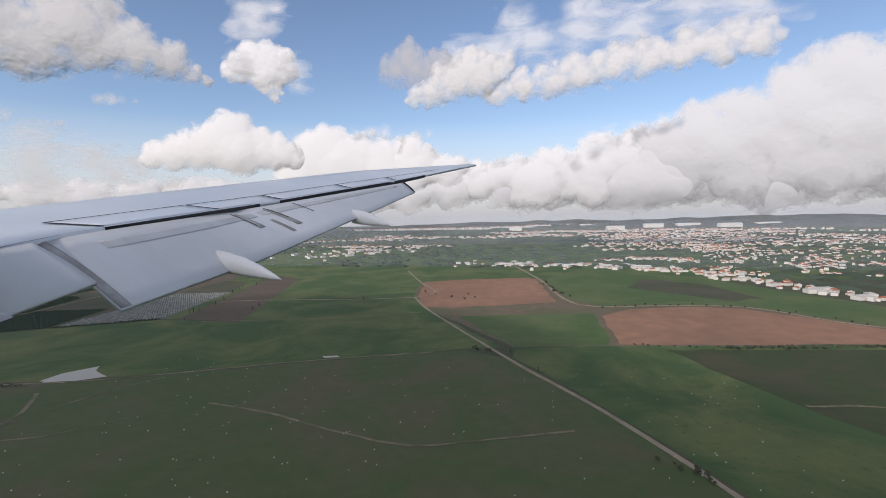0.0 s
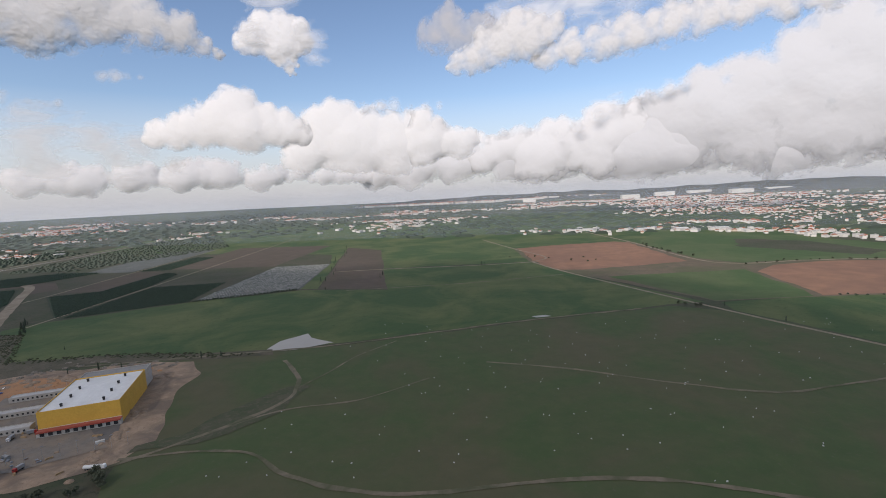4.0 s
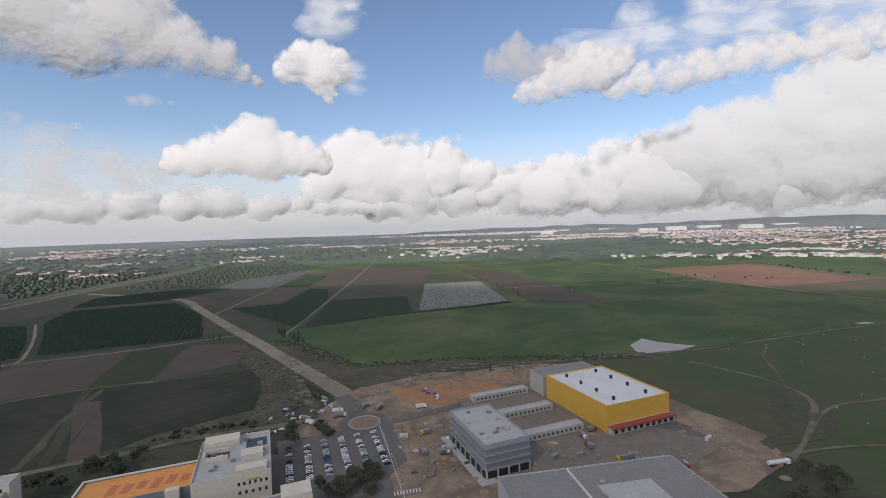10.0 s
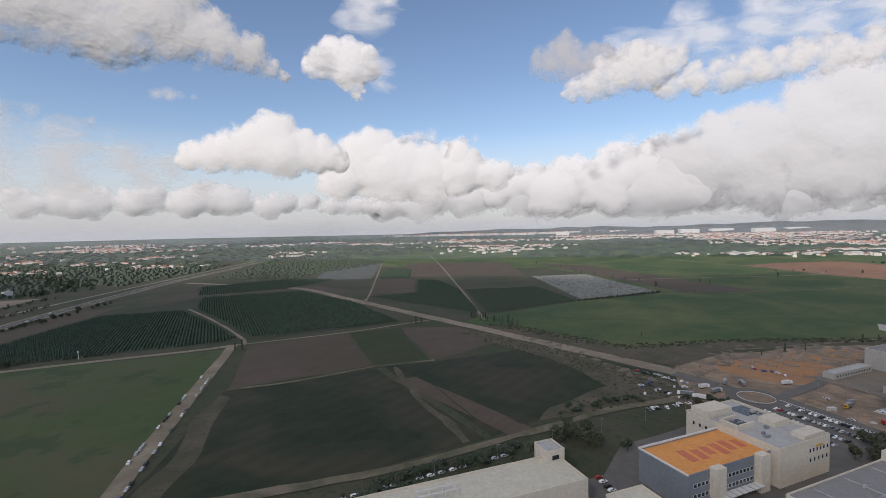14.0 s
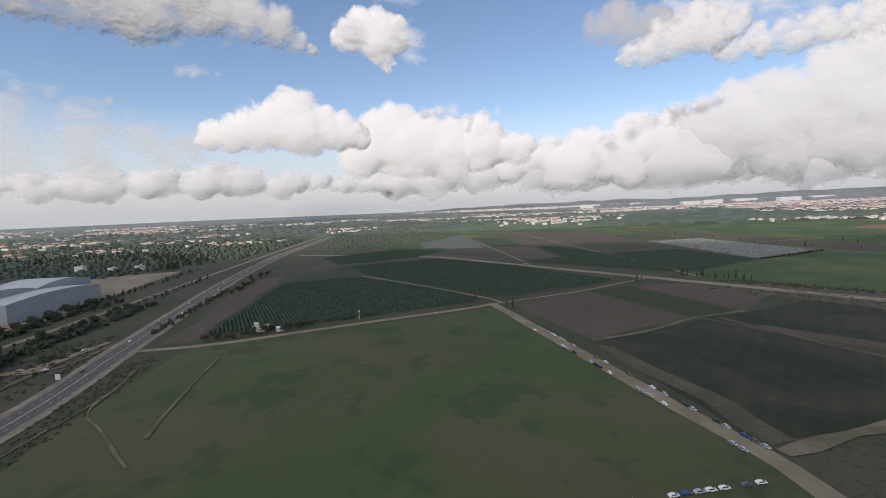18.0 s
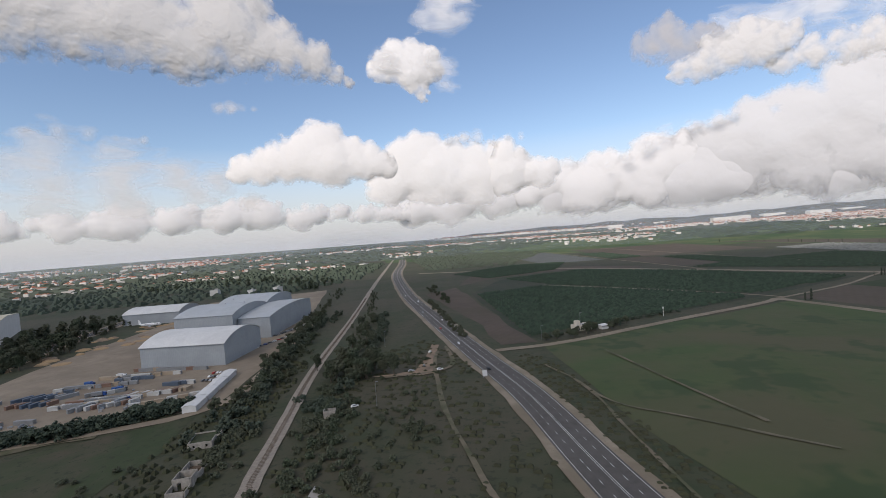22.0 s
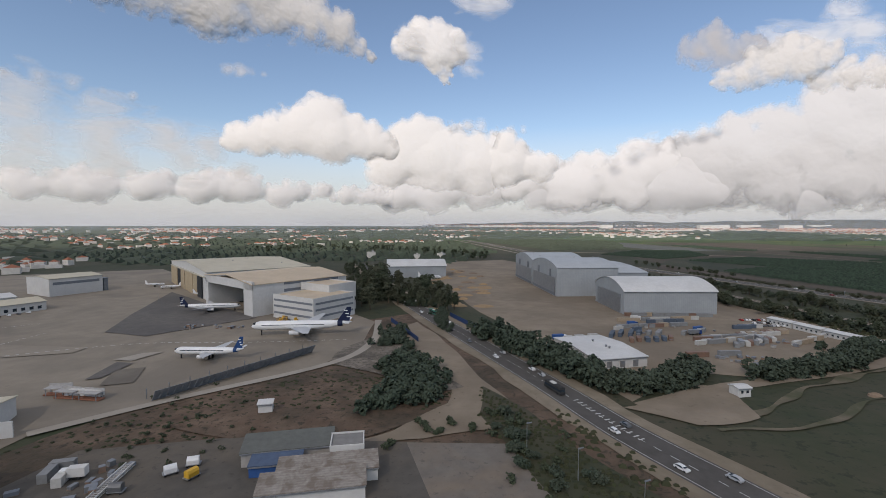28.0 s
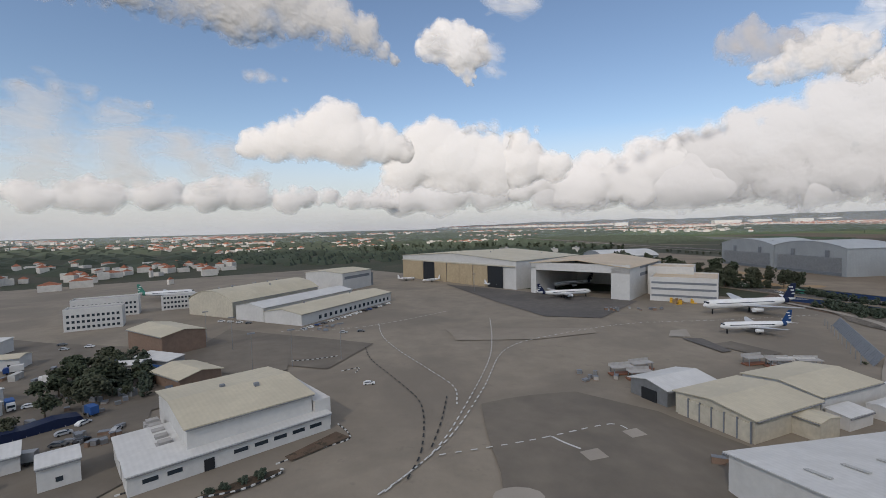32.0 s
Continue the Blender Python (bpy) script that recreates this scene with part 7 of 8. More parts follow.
def hill_range(name, pts, height, depth, label, mat, seed):
    """A long low ridge along a line: height(s) at the share s of its length."""
    line = smooth_line(pts, 40)
    bm = bmesh.new()
    prev_ = None
    for i, p in enumerate(line):
        s_ = i / (len(line) - 1)
        top = height(s_) * (0.75 + 0.5 * (0.5 + 0.5 * noise.noise(Vector((p.x * 0.0016, p.y * 0.0016, seed)))) + 0.16 * noise.noise(Vector((p.x * 0.007, 3.0, seed)))) * min(1.0, s_ * 8, (1 - s_) * 8)
        ring = []
        for k_ in range(9):
            w_ = -1 + k_ / 4
            z_ = top * math.cos(w_ * math.pi / 2) ** 1.3 * (1 + 0.25 * noise.noise(Vector((p.x * 0.004, k_ * 0.9, seed + 3)))) if abs(w_) < 1 else -2.0
            ring.append(bm.verts.new((p.x + w_ * depth * 0.15, p.y + w_ * depth, z_)))
        if prev_:
            for k_ in range(8):
                f_ = bm.faces.new((prev_[k_], ring[k_], ring[k_ + 1], prev_[k_ + 1]))
                f_.smooth = True
        prev_ = ring
    bmesh.ops.recalc_face_normals(bm, faces=bm.faces[:])
    return tagged(new(name, mesh_of(name, bm, mat)), label, "hills", "", "structure")


M["hill"] = material("wooded_hill", (0.040, 0.046, 0.040), (0.065, 0.066, 0.055), 0.02, c3=(0.10, 0.095, 0.08), big=0.005, amount=0.7, speck=(0.03, 0.6, (0.19, 0.18, 0.16), 0.6))
hill_range("hill", [(200, 3250), (900, 3150), (1700, 3000), (2600, 2500), (3300, 1900)], lambda s_: 26 + 34 * s_, 260, "low dark wooded hills behind the town", M["hill"], 2.0)
hill_range("hill", [(-1400, 3500), (-500, 3420), (500, 3400), (1500, 3250), (2700, 2800)], lambda s_: 26 + 40 * s_, 160, "far blue-grey ridge on the horizon", M["hill"], 5.0)

# ---- towns ----
M["house_white"] = plain("house_plaster", (0.62, 0.585, 0.53), 0.85)
M["house_roof"] = plain("house_flat_roof", (0.42, 0.40, 0.37), 0.9)
M["house_cream"] = plain("house_cream", (0.58, 0.50, 0.40), 0.85)
M["tile_red"] = plain("red_tiles", (0.30, 0.12, 0.07), 0.85, var=0.2)
HOUSES = {}


def house(x, y, turn, style, size=1.0):
    m = pose(x, y, 0, 0, 0, turn)
    if style in HOUSES:
        ob = copy_thing(HOUSES[style], m)
        ob.matrix_basis = m @ Matrix.Scale(S * size, 4)
        return ob
    L_, W_, H_, red, wall = ((13, 10, 6, True, "house_white"), (17, 11, 6.5, True, "house_cream"), (20, 14, 7, False, "house_white"), (34, 18, 8, False, "house_white"), (14, 12, 9.5, False, "house_white"))[style]
    ob = thing("house", ("white plastered house with a red tiled roof" if red else "flat-roofed white plastered building"), "house", x, y, 0, turn, "village houses", size=size)
    HOUSES[style] = ob
    part("wall", boxes((0, 0, -0.5, L_, W_, H_ + 0.5)), M[wall], ob)
    if red:
        bm = bmesh.new()
        e = [bm.verts.new((sx_ * (L_ / 2 + 0.5), sy_ * (W_ / 2 + 0.5), H_)) for sx_, sy_ in ((-1, -1), (1, -1), (1, 1), (-1, 1))]
        r_ = [bm.verts.new((sx_ * L_ * 0.25, 0, H_ + 3.0)) for sx_ in (-1, 1)]
        for q_ in ((e[0], e[1], r_[1], r_[0]), (e[1], e[2], r_[1]), (e[2], e[3], r_[0], r_[1]), (e[3], e[0], r_[0]), (e[3], e[2], e[1], e[0])):
            bm.faces.new(q_)
        part("roof", bm, M["tile_red"], ob)
    else:
        part("roof", boxes((0, 0, H_, L_ + 0.3, W_ + 0.3, 0.5), (L_ * 0.2, 0, H_ + 0.5, 4, 3, 2)), M["house_roof"], ob)
    return ob


VILLAGE = smooth_line([(-131, 812), (-40, 795), (18, 772), (81, 770), (176, 733), (232, 672), (285, 545), (345, 450)], 3)
for i in range(190):
    p = VILLAGE[int(rng.random() ** 0.8 * (len(VILLAGE) - 1))]
    house(p.x + abs(rng.gauss(0, 26)), p.y + rng.gauss(16, 20), rng.uniform(0, 90), rng.choice((0, 0, 1, 2, 2, 3, 4)), rng.uniform(0.8, 1.2))
for i in range(60):
    house(-445 + rng.gauss(0, 55), 1110 + rng.gauss(0, 70), rng.uniform(0, 90), rng.choice((0, 1, 2, 3)), rng.uniform(0.9, 1.3))
for i in range(10):
    house(-1010 + rng.uniform(-220, 110), 330 + rng.uniform(0, 420), rng.uniform(0, 90), rng.choice((2, 3, 4)), rng.uniform(0.8, 1.3))


def far_town(name, label, spots, seed, z=0.0):
    """Joined far houses: spots of (x, y, spread x, spread y, count, size)."""
    rnd = random.Random(seed)
    vs, fs, ms = [], [], []
    for cx_, cy_, ax, ay, n, sz_ in spots:
        knots = [(cx_ + rnd.uniform(-ax, ax), cy_ + rnd.uniform(-ay, ay)) for _ in range(max(3, n // 14))]
        for _ in range(int(n * 1.5)):
            kx, ky = rnd.choice(knots)
            x, y = kx + rnd.gauss(0, ax * 0.13), ky + rnd.gauss(0, ay * 0.16)
            L_, W_, H_ = (rnd.uniform(3.2, 8) * sz_, rnd.uniform(3, 5.5) * sz_, rnd.uniform(1.8, 3.8) * sz_)
            red = rnd.random() < 0.62
            i = len(vs)
            c, s = math.cos(rnd.uniform(0, 1.5)), math.sin(rnd.uniform(0, 1.5))
            for zz, k in ((z - 3, 1), (z + H_, 1)):
                for a, b in ((-1, -1), (1, -1), (1, 1), (-1, 1)):
                    u, v = a * L_ / 2, b * W_ / 2
                    vs.append((x + u * c - v * s, y + u * s + v * c, zz))
            vs.append((x, y, z + H_ * (1.5 if red else 1.02)))
            fs += [(i, i + 1, i + 5, i + 4), (i + 1, i + 2, i + 6, i + 5), (i + 2, i + 3, i + 7, i + 6), (i + 3, i, i + 4, i + 7), (i + 4, i + 5, i + 8), (i + 5, i + 6, i + 8), (i + 6, i + 7, i + 8), (i + 7, i + 4, i + 8)]
            ms += [0] * 4 + [1 if red else 2] * 4
    me = bpy.data.meshes.new(name)
    me.from_pydata(vs, [], fs)
    for k in ("house_white", "tile_red", "house_roof"):
        me.materials.append(M[k])
    me.polygons.foreach_set("material_index", ms)
    return tagged(new(name, me), label, "town", "", "stuff")


far_town("far_town", "far town of white and red-roofed houses", [(420, 760, 130, 120, 160, 1), (560, 1000, 200, 160, 300, 1), (330, 1250, 190, 130, 260, 1.1), (520, 1500, 300, 160, 360, 1.3), (900, 1400, 300, 250, 330, 1.3), (700, 1900, 420, 200, 340, 1.7), (1000, 2300, 500, 220, 260, 2.0), (250, 900, 90, 60, 90, 1)], 5)
far_town("far_town", "distant villages along the horizon", [(-450, 1250, 260, 120, 120, 1.2), (-150, 1900, 500, 160, 140, 1.8), (-900, 1700, 420, 200, 120, 1.8), (200, 2300, 300, 150, 120, 2.0), (-1500, 1500, 400, 300, 130, 2), (-1050, 950, 200, 150, 60, 1.1)], 6)
far_town("hill_town", "white city blocks along the horizon", [(-640, 2760, 380, 60, 260, 2.6), (-200, 3000, 200, 40, 70, 2.2), (300, 3300, 260, 40, 70, 2.4)], 7, 12.0)
for i, (x, y, L_, W_) in enumerate(((700, 2900, 110, 40), (900, 2930, 130, 44), (1090, 2820, 120, 40), (1320, 2900, 130, 44), (420, 2500, 90, 36), (-90, 2600, 70, 30), (170, 760, 24, 10), (62, 778, 22, 10), (120, 770, 18, 9))):
    k_ = 1 / S
    hall("factory_hall", "long white factory hall in the far town", "factory", x, y, rng.uniform(-6, 6), L_ * k_, W_ * k_, (22 if y > 1000 else 4) * k_, (24 if y > 1000 else 5) * k_, "gable", "x", "house_white", "white_roof", 0.5, group="factory halls")

# ---- clouds: heaped vapour on near-flat shells of lobes, placed to fit the camera's view ----
def cloud_material(kind_):
    """kind_: heap (bright, firm edge), dull, dim, shade (shade put into a greyer colour), soft (broad, loose), veil
    (thin, torn).
    """
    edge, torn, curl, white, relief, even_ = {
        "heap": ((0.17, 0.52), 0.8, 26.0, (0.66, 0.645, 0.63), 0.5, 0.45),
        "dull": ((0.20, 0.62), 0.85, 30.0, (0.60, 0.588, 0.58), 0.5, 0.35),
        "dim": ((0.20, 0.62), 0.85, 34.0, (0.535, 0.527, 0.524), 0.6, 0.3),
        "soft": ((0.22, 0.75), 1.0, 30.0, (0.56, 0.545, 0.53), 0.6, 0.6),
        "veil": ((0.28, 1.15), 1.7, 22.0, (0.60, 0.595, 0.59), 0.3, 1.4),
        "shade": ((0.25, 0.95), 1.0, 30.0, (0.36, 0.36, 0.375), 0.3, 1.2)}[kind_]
    m = bpy.data.materials.new("cloud_vapour")
    m.use_nodes = True
    n = Nodes(m.node_tree)
    shift = n.add("VectorMath", op="MULTIPLY_ADD")
    n.link(n.add("ObjectInfo").outputs["Random"], shift.inputs[0])
    shift.inputs[1].default_value = (4000, 0, 2500)
    n.link(n.add("TexCoord").outputs["Object"], shift.inputs[2])
    vec = shift.outputs[0]
    if kind_ == "veil":
        flat_ = n.add("VectorMath", op="MULTIPLY")
        n.link(vec, flat_.inputs[0])
        flat_.inputs[1].default_value = (0.6, 1, 1.5)
        vec = flat_.outputs[0]
    # coordinates stirred by a slow noise, so that the billows curl
    stir = n.add("TexNoise", Scale=0.02, Detail=3.0)
    n.link(vec, stir.inputs["Vector"])
    warp = n.add("VectorMath", op="MULTIPLY_ADD")
    n.link(stir.outputs[1], warp.inputs[0])
    warp.inputs[1].default_value = (22, 22, 22)
    n.link(vec, warp.inputs[2])
    cell = n.add("TexVoronoi", Scale=1 / curl, Detail=2.0, Roughness=0.5)
    cell.feature, cell.normalize = "SMOOTH_F1", True
    cell.inputs["Smoothness"].default_value = 0.6
    n.link(warp.outputs[0], cell.inputs["Vector"])
    puff = n.math("SUBTRACT", 1.0, cell.outputs["Distance"])
    mist = n.noise(vec, 0.035, 7.0, 0.62, 0.3) if kind_ != "veil" else n.noise(vec, 0.022, 4.0, 0.5, 0.6)
    thick = n.tree.nodes.new("ShaderNodeAttribute")
    thick.attribute_name = "thickness"
    loose = n.math("ADD", n.math("MULTIPLY", n.math("SUBTRACT", puff, 0.72), torn * (0.9 if kind_ != "veil" else 0.2)), n.math("MULTIPLY", n.math("SUBTRACT", mist, 0.5), torn))
    loose = n.math("MULTIPLY", loose, n.math("MINIMUM", n.math("MULTIPLY", thick.outputs["Fac"], 5.0), 1.0))
    alpha = n.ramp(n.math("ADD", thick.outputs["Fac"], loose), (edge[0], 0.0), (edge[0] * 0.5 + edge[1] * 0.5, 0.45 if kind_ == "veil" else 0.68), (edge[1], 0.72 if kind_ == "veil" else 0.97))
    face = n.tree.nodes.new("ShaderNodeAttribute")
    face.attribute_name = "relief"
    turn = n.tree.nodes.new("ShaderNodeVectorTransform")
    turn.vector_type, turn.convert_from, turn.convert_to = "NORMAL", "OBJECT", "WORLD"
    n.link(face.outputs["Vector"], turn.inputs[0])
    b = n.add("Bump", Strength=relief, Distance=curl * 0.8)
    n.link(n.math("ADD", puff, n.math("MULTIPLY", mist, 0.25)), b.inputs["Height"])
    n.link(turn.outputs[0], b.inputs["Normal"])
    # normals bent towards the sun, lightening shaded sides as inner scattering would
    ev = n.add("VectorMath", op="ADD")
    n.link(b.outputs[0], ev.inputs[0])
    ev.inputs[1].default_value = (sx * even_, sy * even_, sz * even_)
    unit = n.add("VectorMath", op="NORMALIZE")
    n.link(ev.outputs[0], unit.inputs[0])
    dif = n.add("BsdfDiffuse")
    dif.inputs[0].default_value = (*white, 1)
    n.link(unit.outputs[0], dif.inputs["Normal"])
    out = n.add("MixShader")
    n.link(alpha, out.inputs[0])
    n.link(n.add("BsdfTransparent").outputs[0], out.inputs[1])
    n.link(dif.outputs[0], out.inputs[2])
    n.link(out.outputs[0], n.add("OutputMaterial").inputs[0])
    return m


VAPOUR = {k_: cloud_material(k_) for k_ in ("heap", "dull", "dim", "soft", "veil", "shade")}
CLOUD_LABEL = {"heap": "bright white heaped cloud with a soft grey base", "dull": "broad heaped cloud coloured slightly greyer for shade",
               "dim": "great heaped cloud mass coloured greyer for shade", "soft": "broad loose cloud with a grey underside", "veil": "thin torn veil of white cloud", "shade": "small cloud coloured grey to stand for shade"}


def cloud(x, y, z, unit, kind_, lobes, seed, buds=5, turn=None):
    """A cloud of round lobes (across, up, radius), in units of so many metres; smaller lobes bud from each."""
    rnd = random.Random(seed * 17 + 3)
    balls = [(*q, 1.0) for q in lobes]
    if kind_ != "veil":
        for u, v, r in lobes:
            for k in range(buds):
                a = rnd.uniform(-0.25, math.pi + 0.25)
                balls.append((u + r * 0.8 * math.cos(a), v + r * 0.8 * math.sin(a), r * rnd.uniform(0.3, 0.55), 0.6))
    lo = [min(q[i] - 1.36 * q[2] for q in balls) for i in (0, 1)]
    hi = [max(q[i] + 1.36 * q[2] for q in balls) for i in (0, 1)]
    step = max(1.6, (hi[1] - lo[1]) / 90)
    nx, nz = int((hi[0] - lo[0]) / step), int((hi[1] - lo[1]) / step)
    gx, gz = np.meshgrid(np.linspace(lo[0], hi[0], nx + 1), np.linspace(lo[1], hi[1], nz + 1))
    thick, rise = np.zeros(gx.shape), np.zeros(gx.shape)
    for u, v, r, wt in balls:
        far_ = np.sqrt((gx - u) ** 2 + (gz - v) ** 2)
        thick += (np.clip(1 - far_ / (1.35 * r), 0, 1) * (0.6 + 0.4 * min(1.0, r / 40))) ** 4
        rise += (r * np.sqrt(np.clip(1 - (far_ / r) ** 2, 0, 1))) ** 3
    thick = thick ** 0.25
    rise = np.cbrt(rise)
    for _ in range(3):
        rise[1:-1, 1:-1] = (rise[1:-1, 1:-1] * 2 + rise[:-2, 1:-1] + rise[2:, 1:-1] + rise[1:-1, :-2] + rise[1:-1, 2:]) / 6
    if kind_ in ("heap", "dull", "dim"):
        thick -= 1.3 * np.clip((lo[1] + 0.38 * (hi[1] - lo[1]) - gz) / (hi[1] - lo[1]), 0, 1)     # the base thins out
    dz, dx = np.gradient(rise, gz[1, 0] - gz[0, 0], gx[0, 1] - gx[0, 0])
    tall = hi[1] - lo[1]
    base_shade = np.clip((lo[1] + 0.5 * tall - gz) / tall, 0, 1) * 1.1          # base shade put into the normals: tilted down to darken it
    nrm = np.stack([-dx * 0.45, -np.ones_like(dx), -dz * 0.5 - base_shade], axis=-1).reshape(-1, 3)
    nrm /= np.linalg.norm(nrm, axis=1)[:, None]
    # relief pressed almost flat; the stored normals carry the roundness
    vs = np.stack([gx.ravel(), -0.06 * rise.ravel(), gz.ravel()], axis=1)
    k = np.arange(nz)[:, None] * (nx + 1) + np.arange(nx)[None, :]
    quad = np.stack([k, k + 1, k + nx + 2, k + nx + 1], axis=-1).reshape(-1, 4)
    t_ = thick.ravel()
    quad = quad[t_[quad].max(axis=1) > 0.01]
    used, inv = np.unique(quad, return_inverse=True)
    me = bpy.data.meshes.new("cloud")
    me.from_pydata(vs[used].tolist(), [], inv.reshape(-1, 4).tolist())
    me.attributes.new("thickness", "FLOAT", "POINT").data.foreach_set("value", t_[used].astype(np.float32))
    me.attributes.new("relief", "FLOAT_VECTOR", "POINT").data.foreach_set("vector", nrm[used].astype(np.float32).ravel())
    me.materials.append(VAPOUR[kind_])
    me.polygons.foreach_set("use_smooth", [True] * len(me.polygons))
    ob = new("cloud", me)
    ob.matrix_basis = pose(x, y, z, 0, 0, math.degrees(math.atan2(y + 30, x + 480)) - 90 if turn is None else turn) @ Matrix.Scale(unit, 4)
    return tagged(ob, CLOUD_LABEL[kind_], "cloud", "clouds", "structure")


def row_of(a, b, n_, up_, r, seed):
    """Lobes in a long uneven row from a to b."""
    rnd = random.Random(seed)
    return [(a + (b - a) * (i + rnd.uniform(0.1, 0.9)) / n_, up_ + rnd.uniform(-0.35, 0.35) * r, r * rnd.choice((0.5, 0.65, 0.8, 1.0, 1.2))) for i in range(n_)]


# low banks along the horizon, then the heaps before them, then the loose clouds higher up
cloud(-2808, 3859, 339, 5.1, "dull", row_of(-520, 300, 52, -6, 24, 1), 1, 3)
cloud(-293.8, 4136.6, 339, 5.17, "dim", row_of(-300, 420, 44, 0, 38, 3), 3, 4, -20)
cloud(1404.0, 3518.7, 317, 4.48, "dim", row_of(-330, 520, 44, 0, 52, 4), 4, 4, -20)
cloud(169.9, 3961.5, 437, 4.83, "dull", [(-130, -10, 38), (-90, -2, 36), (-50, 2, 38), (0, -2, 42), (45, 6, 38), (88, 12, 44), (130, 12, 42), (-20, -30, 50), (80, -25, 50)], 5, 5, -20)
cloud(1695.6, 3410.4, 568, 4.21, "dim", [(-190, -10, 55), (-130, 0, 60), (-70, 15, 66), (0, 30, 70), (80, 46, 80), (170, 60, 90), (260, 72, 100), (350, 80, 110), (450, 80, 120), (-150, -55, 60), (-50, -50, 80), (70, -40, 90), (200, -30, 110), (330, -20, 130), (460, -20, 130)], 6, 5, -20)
cloud(-628.7, 2568.3, 425, 3.21, "heap", [(0, -2, 36), (-30, -15, 28), (26, -18, 32), (60, -24, 32), (-6, -36, 36)], 9, 5, 14)
cloud(-925.8, 2498.4, 425, 3.17, "heap", [(-62, 4, 52), (0, -4, 52), (56, -8, 46), (-102, -18, 38), (108, -20, 36), (-30, -34, 52), (50, -42, 50), (-120, -40, 36)], 10, 5, 14)
cloud(-737.5, 2537.1, 570, 3.17, "veil", [(-66, -2, 14), (-40, 0, 15), (-14, 1, 15), (14, 1, 14), (40, -1, 12), (64, -2, 9)], 11, 5, 14)
cloud(-1671.9, 2306.2, 500, 3.02, "heap", [(12, 2, 54), (-36, -4, 46), (58, -12, 42), (98, -16, 36), (-84, -14, 36), (-120, -18, 24), (30, -24, 46), (130, -22, 26)], 12, 5, 14)
cloud(642, 3708, 667, 4.60, "veil", [(-95, -34, 16), (-65, -22, 20), (-30, -8, 22), (5, 2, 22), (40, 12, 20), (75, 20, 18), (100, 26, 14)], 13)
cloud(-1007, 1647, 677, 2.11, "heap", [(0, 3, 42), (-34, -2, 29), (-52, -8, 17), (34, -2, 33), (10, -26, 30), (22, -50, 21), (34, -62, 13)], 14)
cloud(-990, 1640, 668, 2.1, "veil", [(50, 0, 36), (62, -30, 26), (-40, 10, 30)], 15)
cloud(-832, 1330, 687, 1.69, "veil", [(0, 2, 36), (-32, -4, 28), (36, 8, 30), (10, 26, 36), (44, 34, 30), (-20, 36, 28)], 16)
cloud(-1745, 1707, 613, 2.28, "veil", [(0, 0, 16), (-20, 0, 13), (20, 1, 13), (36, 2, 9)], 17)
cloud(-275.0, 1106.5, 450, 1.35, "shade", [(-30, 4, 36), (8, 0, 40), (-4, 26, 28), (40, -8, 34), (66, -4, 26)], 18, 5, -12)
cloud(-161.5, 1076.3, 406, 1.31, "soft", [(0, 4, 46), (-48, -18, 30), (-80, -24, 20), (46, 4, 42), (80, 8, 30), (30, 22, 30)], 19, 5, -12)
cloud(115.6, 1020.4, 385, 1.20, "soft", [(-148, -18, 28), (-98, -10, 32), (-48, -4, 35), (4, 0, 36), (56, 5, 36), (108, 8, 34), (160, 12, 32), (212, 16, 34), (262, 20, 36)], 20, 5, -12)
cloud(55.2, 1039.4, 465, 1.22, "veil", [(-170, -8, 48), (-100, -5, 54), (-30, 0, 58), (50, 5, 60), (130, 5, 64), (220, 10, 66), (310, 10, 70), (-60, 36, 50), (70, 46, 56), (200, 60, 70), (330, 60, 80)], 21, 5, -12)
cloud(-1593, 1328, 711, 1.79, "soft", [(-500, 50, 80), (-420, 40, 86), (-340, 30, 90), (-260, 20, 86), (-180, 10, 78), (-100, 8, 78), (-20, 0, 72), (60, 8, 66), (138, 4, 58), (196, -10, 42), (238, -34, 22), (266, -44, 14), (-40, -36, 42), (-260, 70, 90), (-120, 70, 90), (30, 64, 80)], 22)
cloud(-2516, 1987, 463, 2.74, "veil", [(-300, 20, 70), (-200, 20, 66), (-100, 20, 62), (0, 8, 62), (90, -6, 52), (160, -20, 42), (-100, -34, 62), (0, -42, 62), (120, -46, 46), (220, -56, 32), (-220, -40, 60)], 23)
cloud(-2513, 1984, 639, 2.74, "veil", [(-120, 0, 16), (-80, 2, 18), (-40, 0, 18), (0, -4, 14), (40, -6, 10)], 24)

# unseen broken cloud deck added behind the flight path, shading near fields from the sun
bm = bmesh.new()
bmesh.ops.create_grid(bm, x_segments=24, y_segments=16, size=1.0)
for v in bm.verts:
    v.co = Vector((-480 + v.co.x * 1500, 140 + v.co.y * 640, 30 * noise.noise(v.co * 4)))
deck = new("cloud_deck", mesh_of("cloud_deck", bm, M["line"]))
DECK_Z = 620.0
deck.matrix_basis = pose(sx / sz * DECK_Z, sy / sz * DECK_Z + 40, DECK_Z)
m = bpy.data.materials.new("cloud_deck")
m.use_nodes = True
n = Nodes(m.node_tree)
vec = n.add("TexCoord").outputs["Object"]
sp = n.add("SeparateXYZ")
n.link(vec, sp.inputs[0])
nz_ = n.noise(vec, 0.006, 5, 0.55, 0.3)
# far edge slanted so that the right-hand fields stay in sun
reach = n.math("SUBTRACT", 480.0, n.math("MULTIPLY", n.math("MAXIMUM", n.math("ADD", sp.outputs[0], 120.0), 0.0), 0.85))
far_edge = n.math("MULTIPLY", n.math("SUBTRACT", reach, sp.outputs[1]), 0.004)
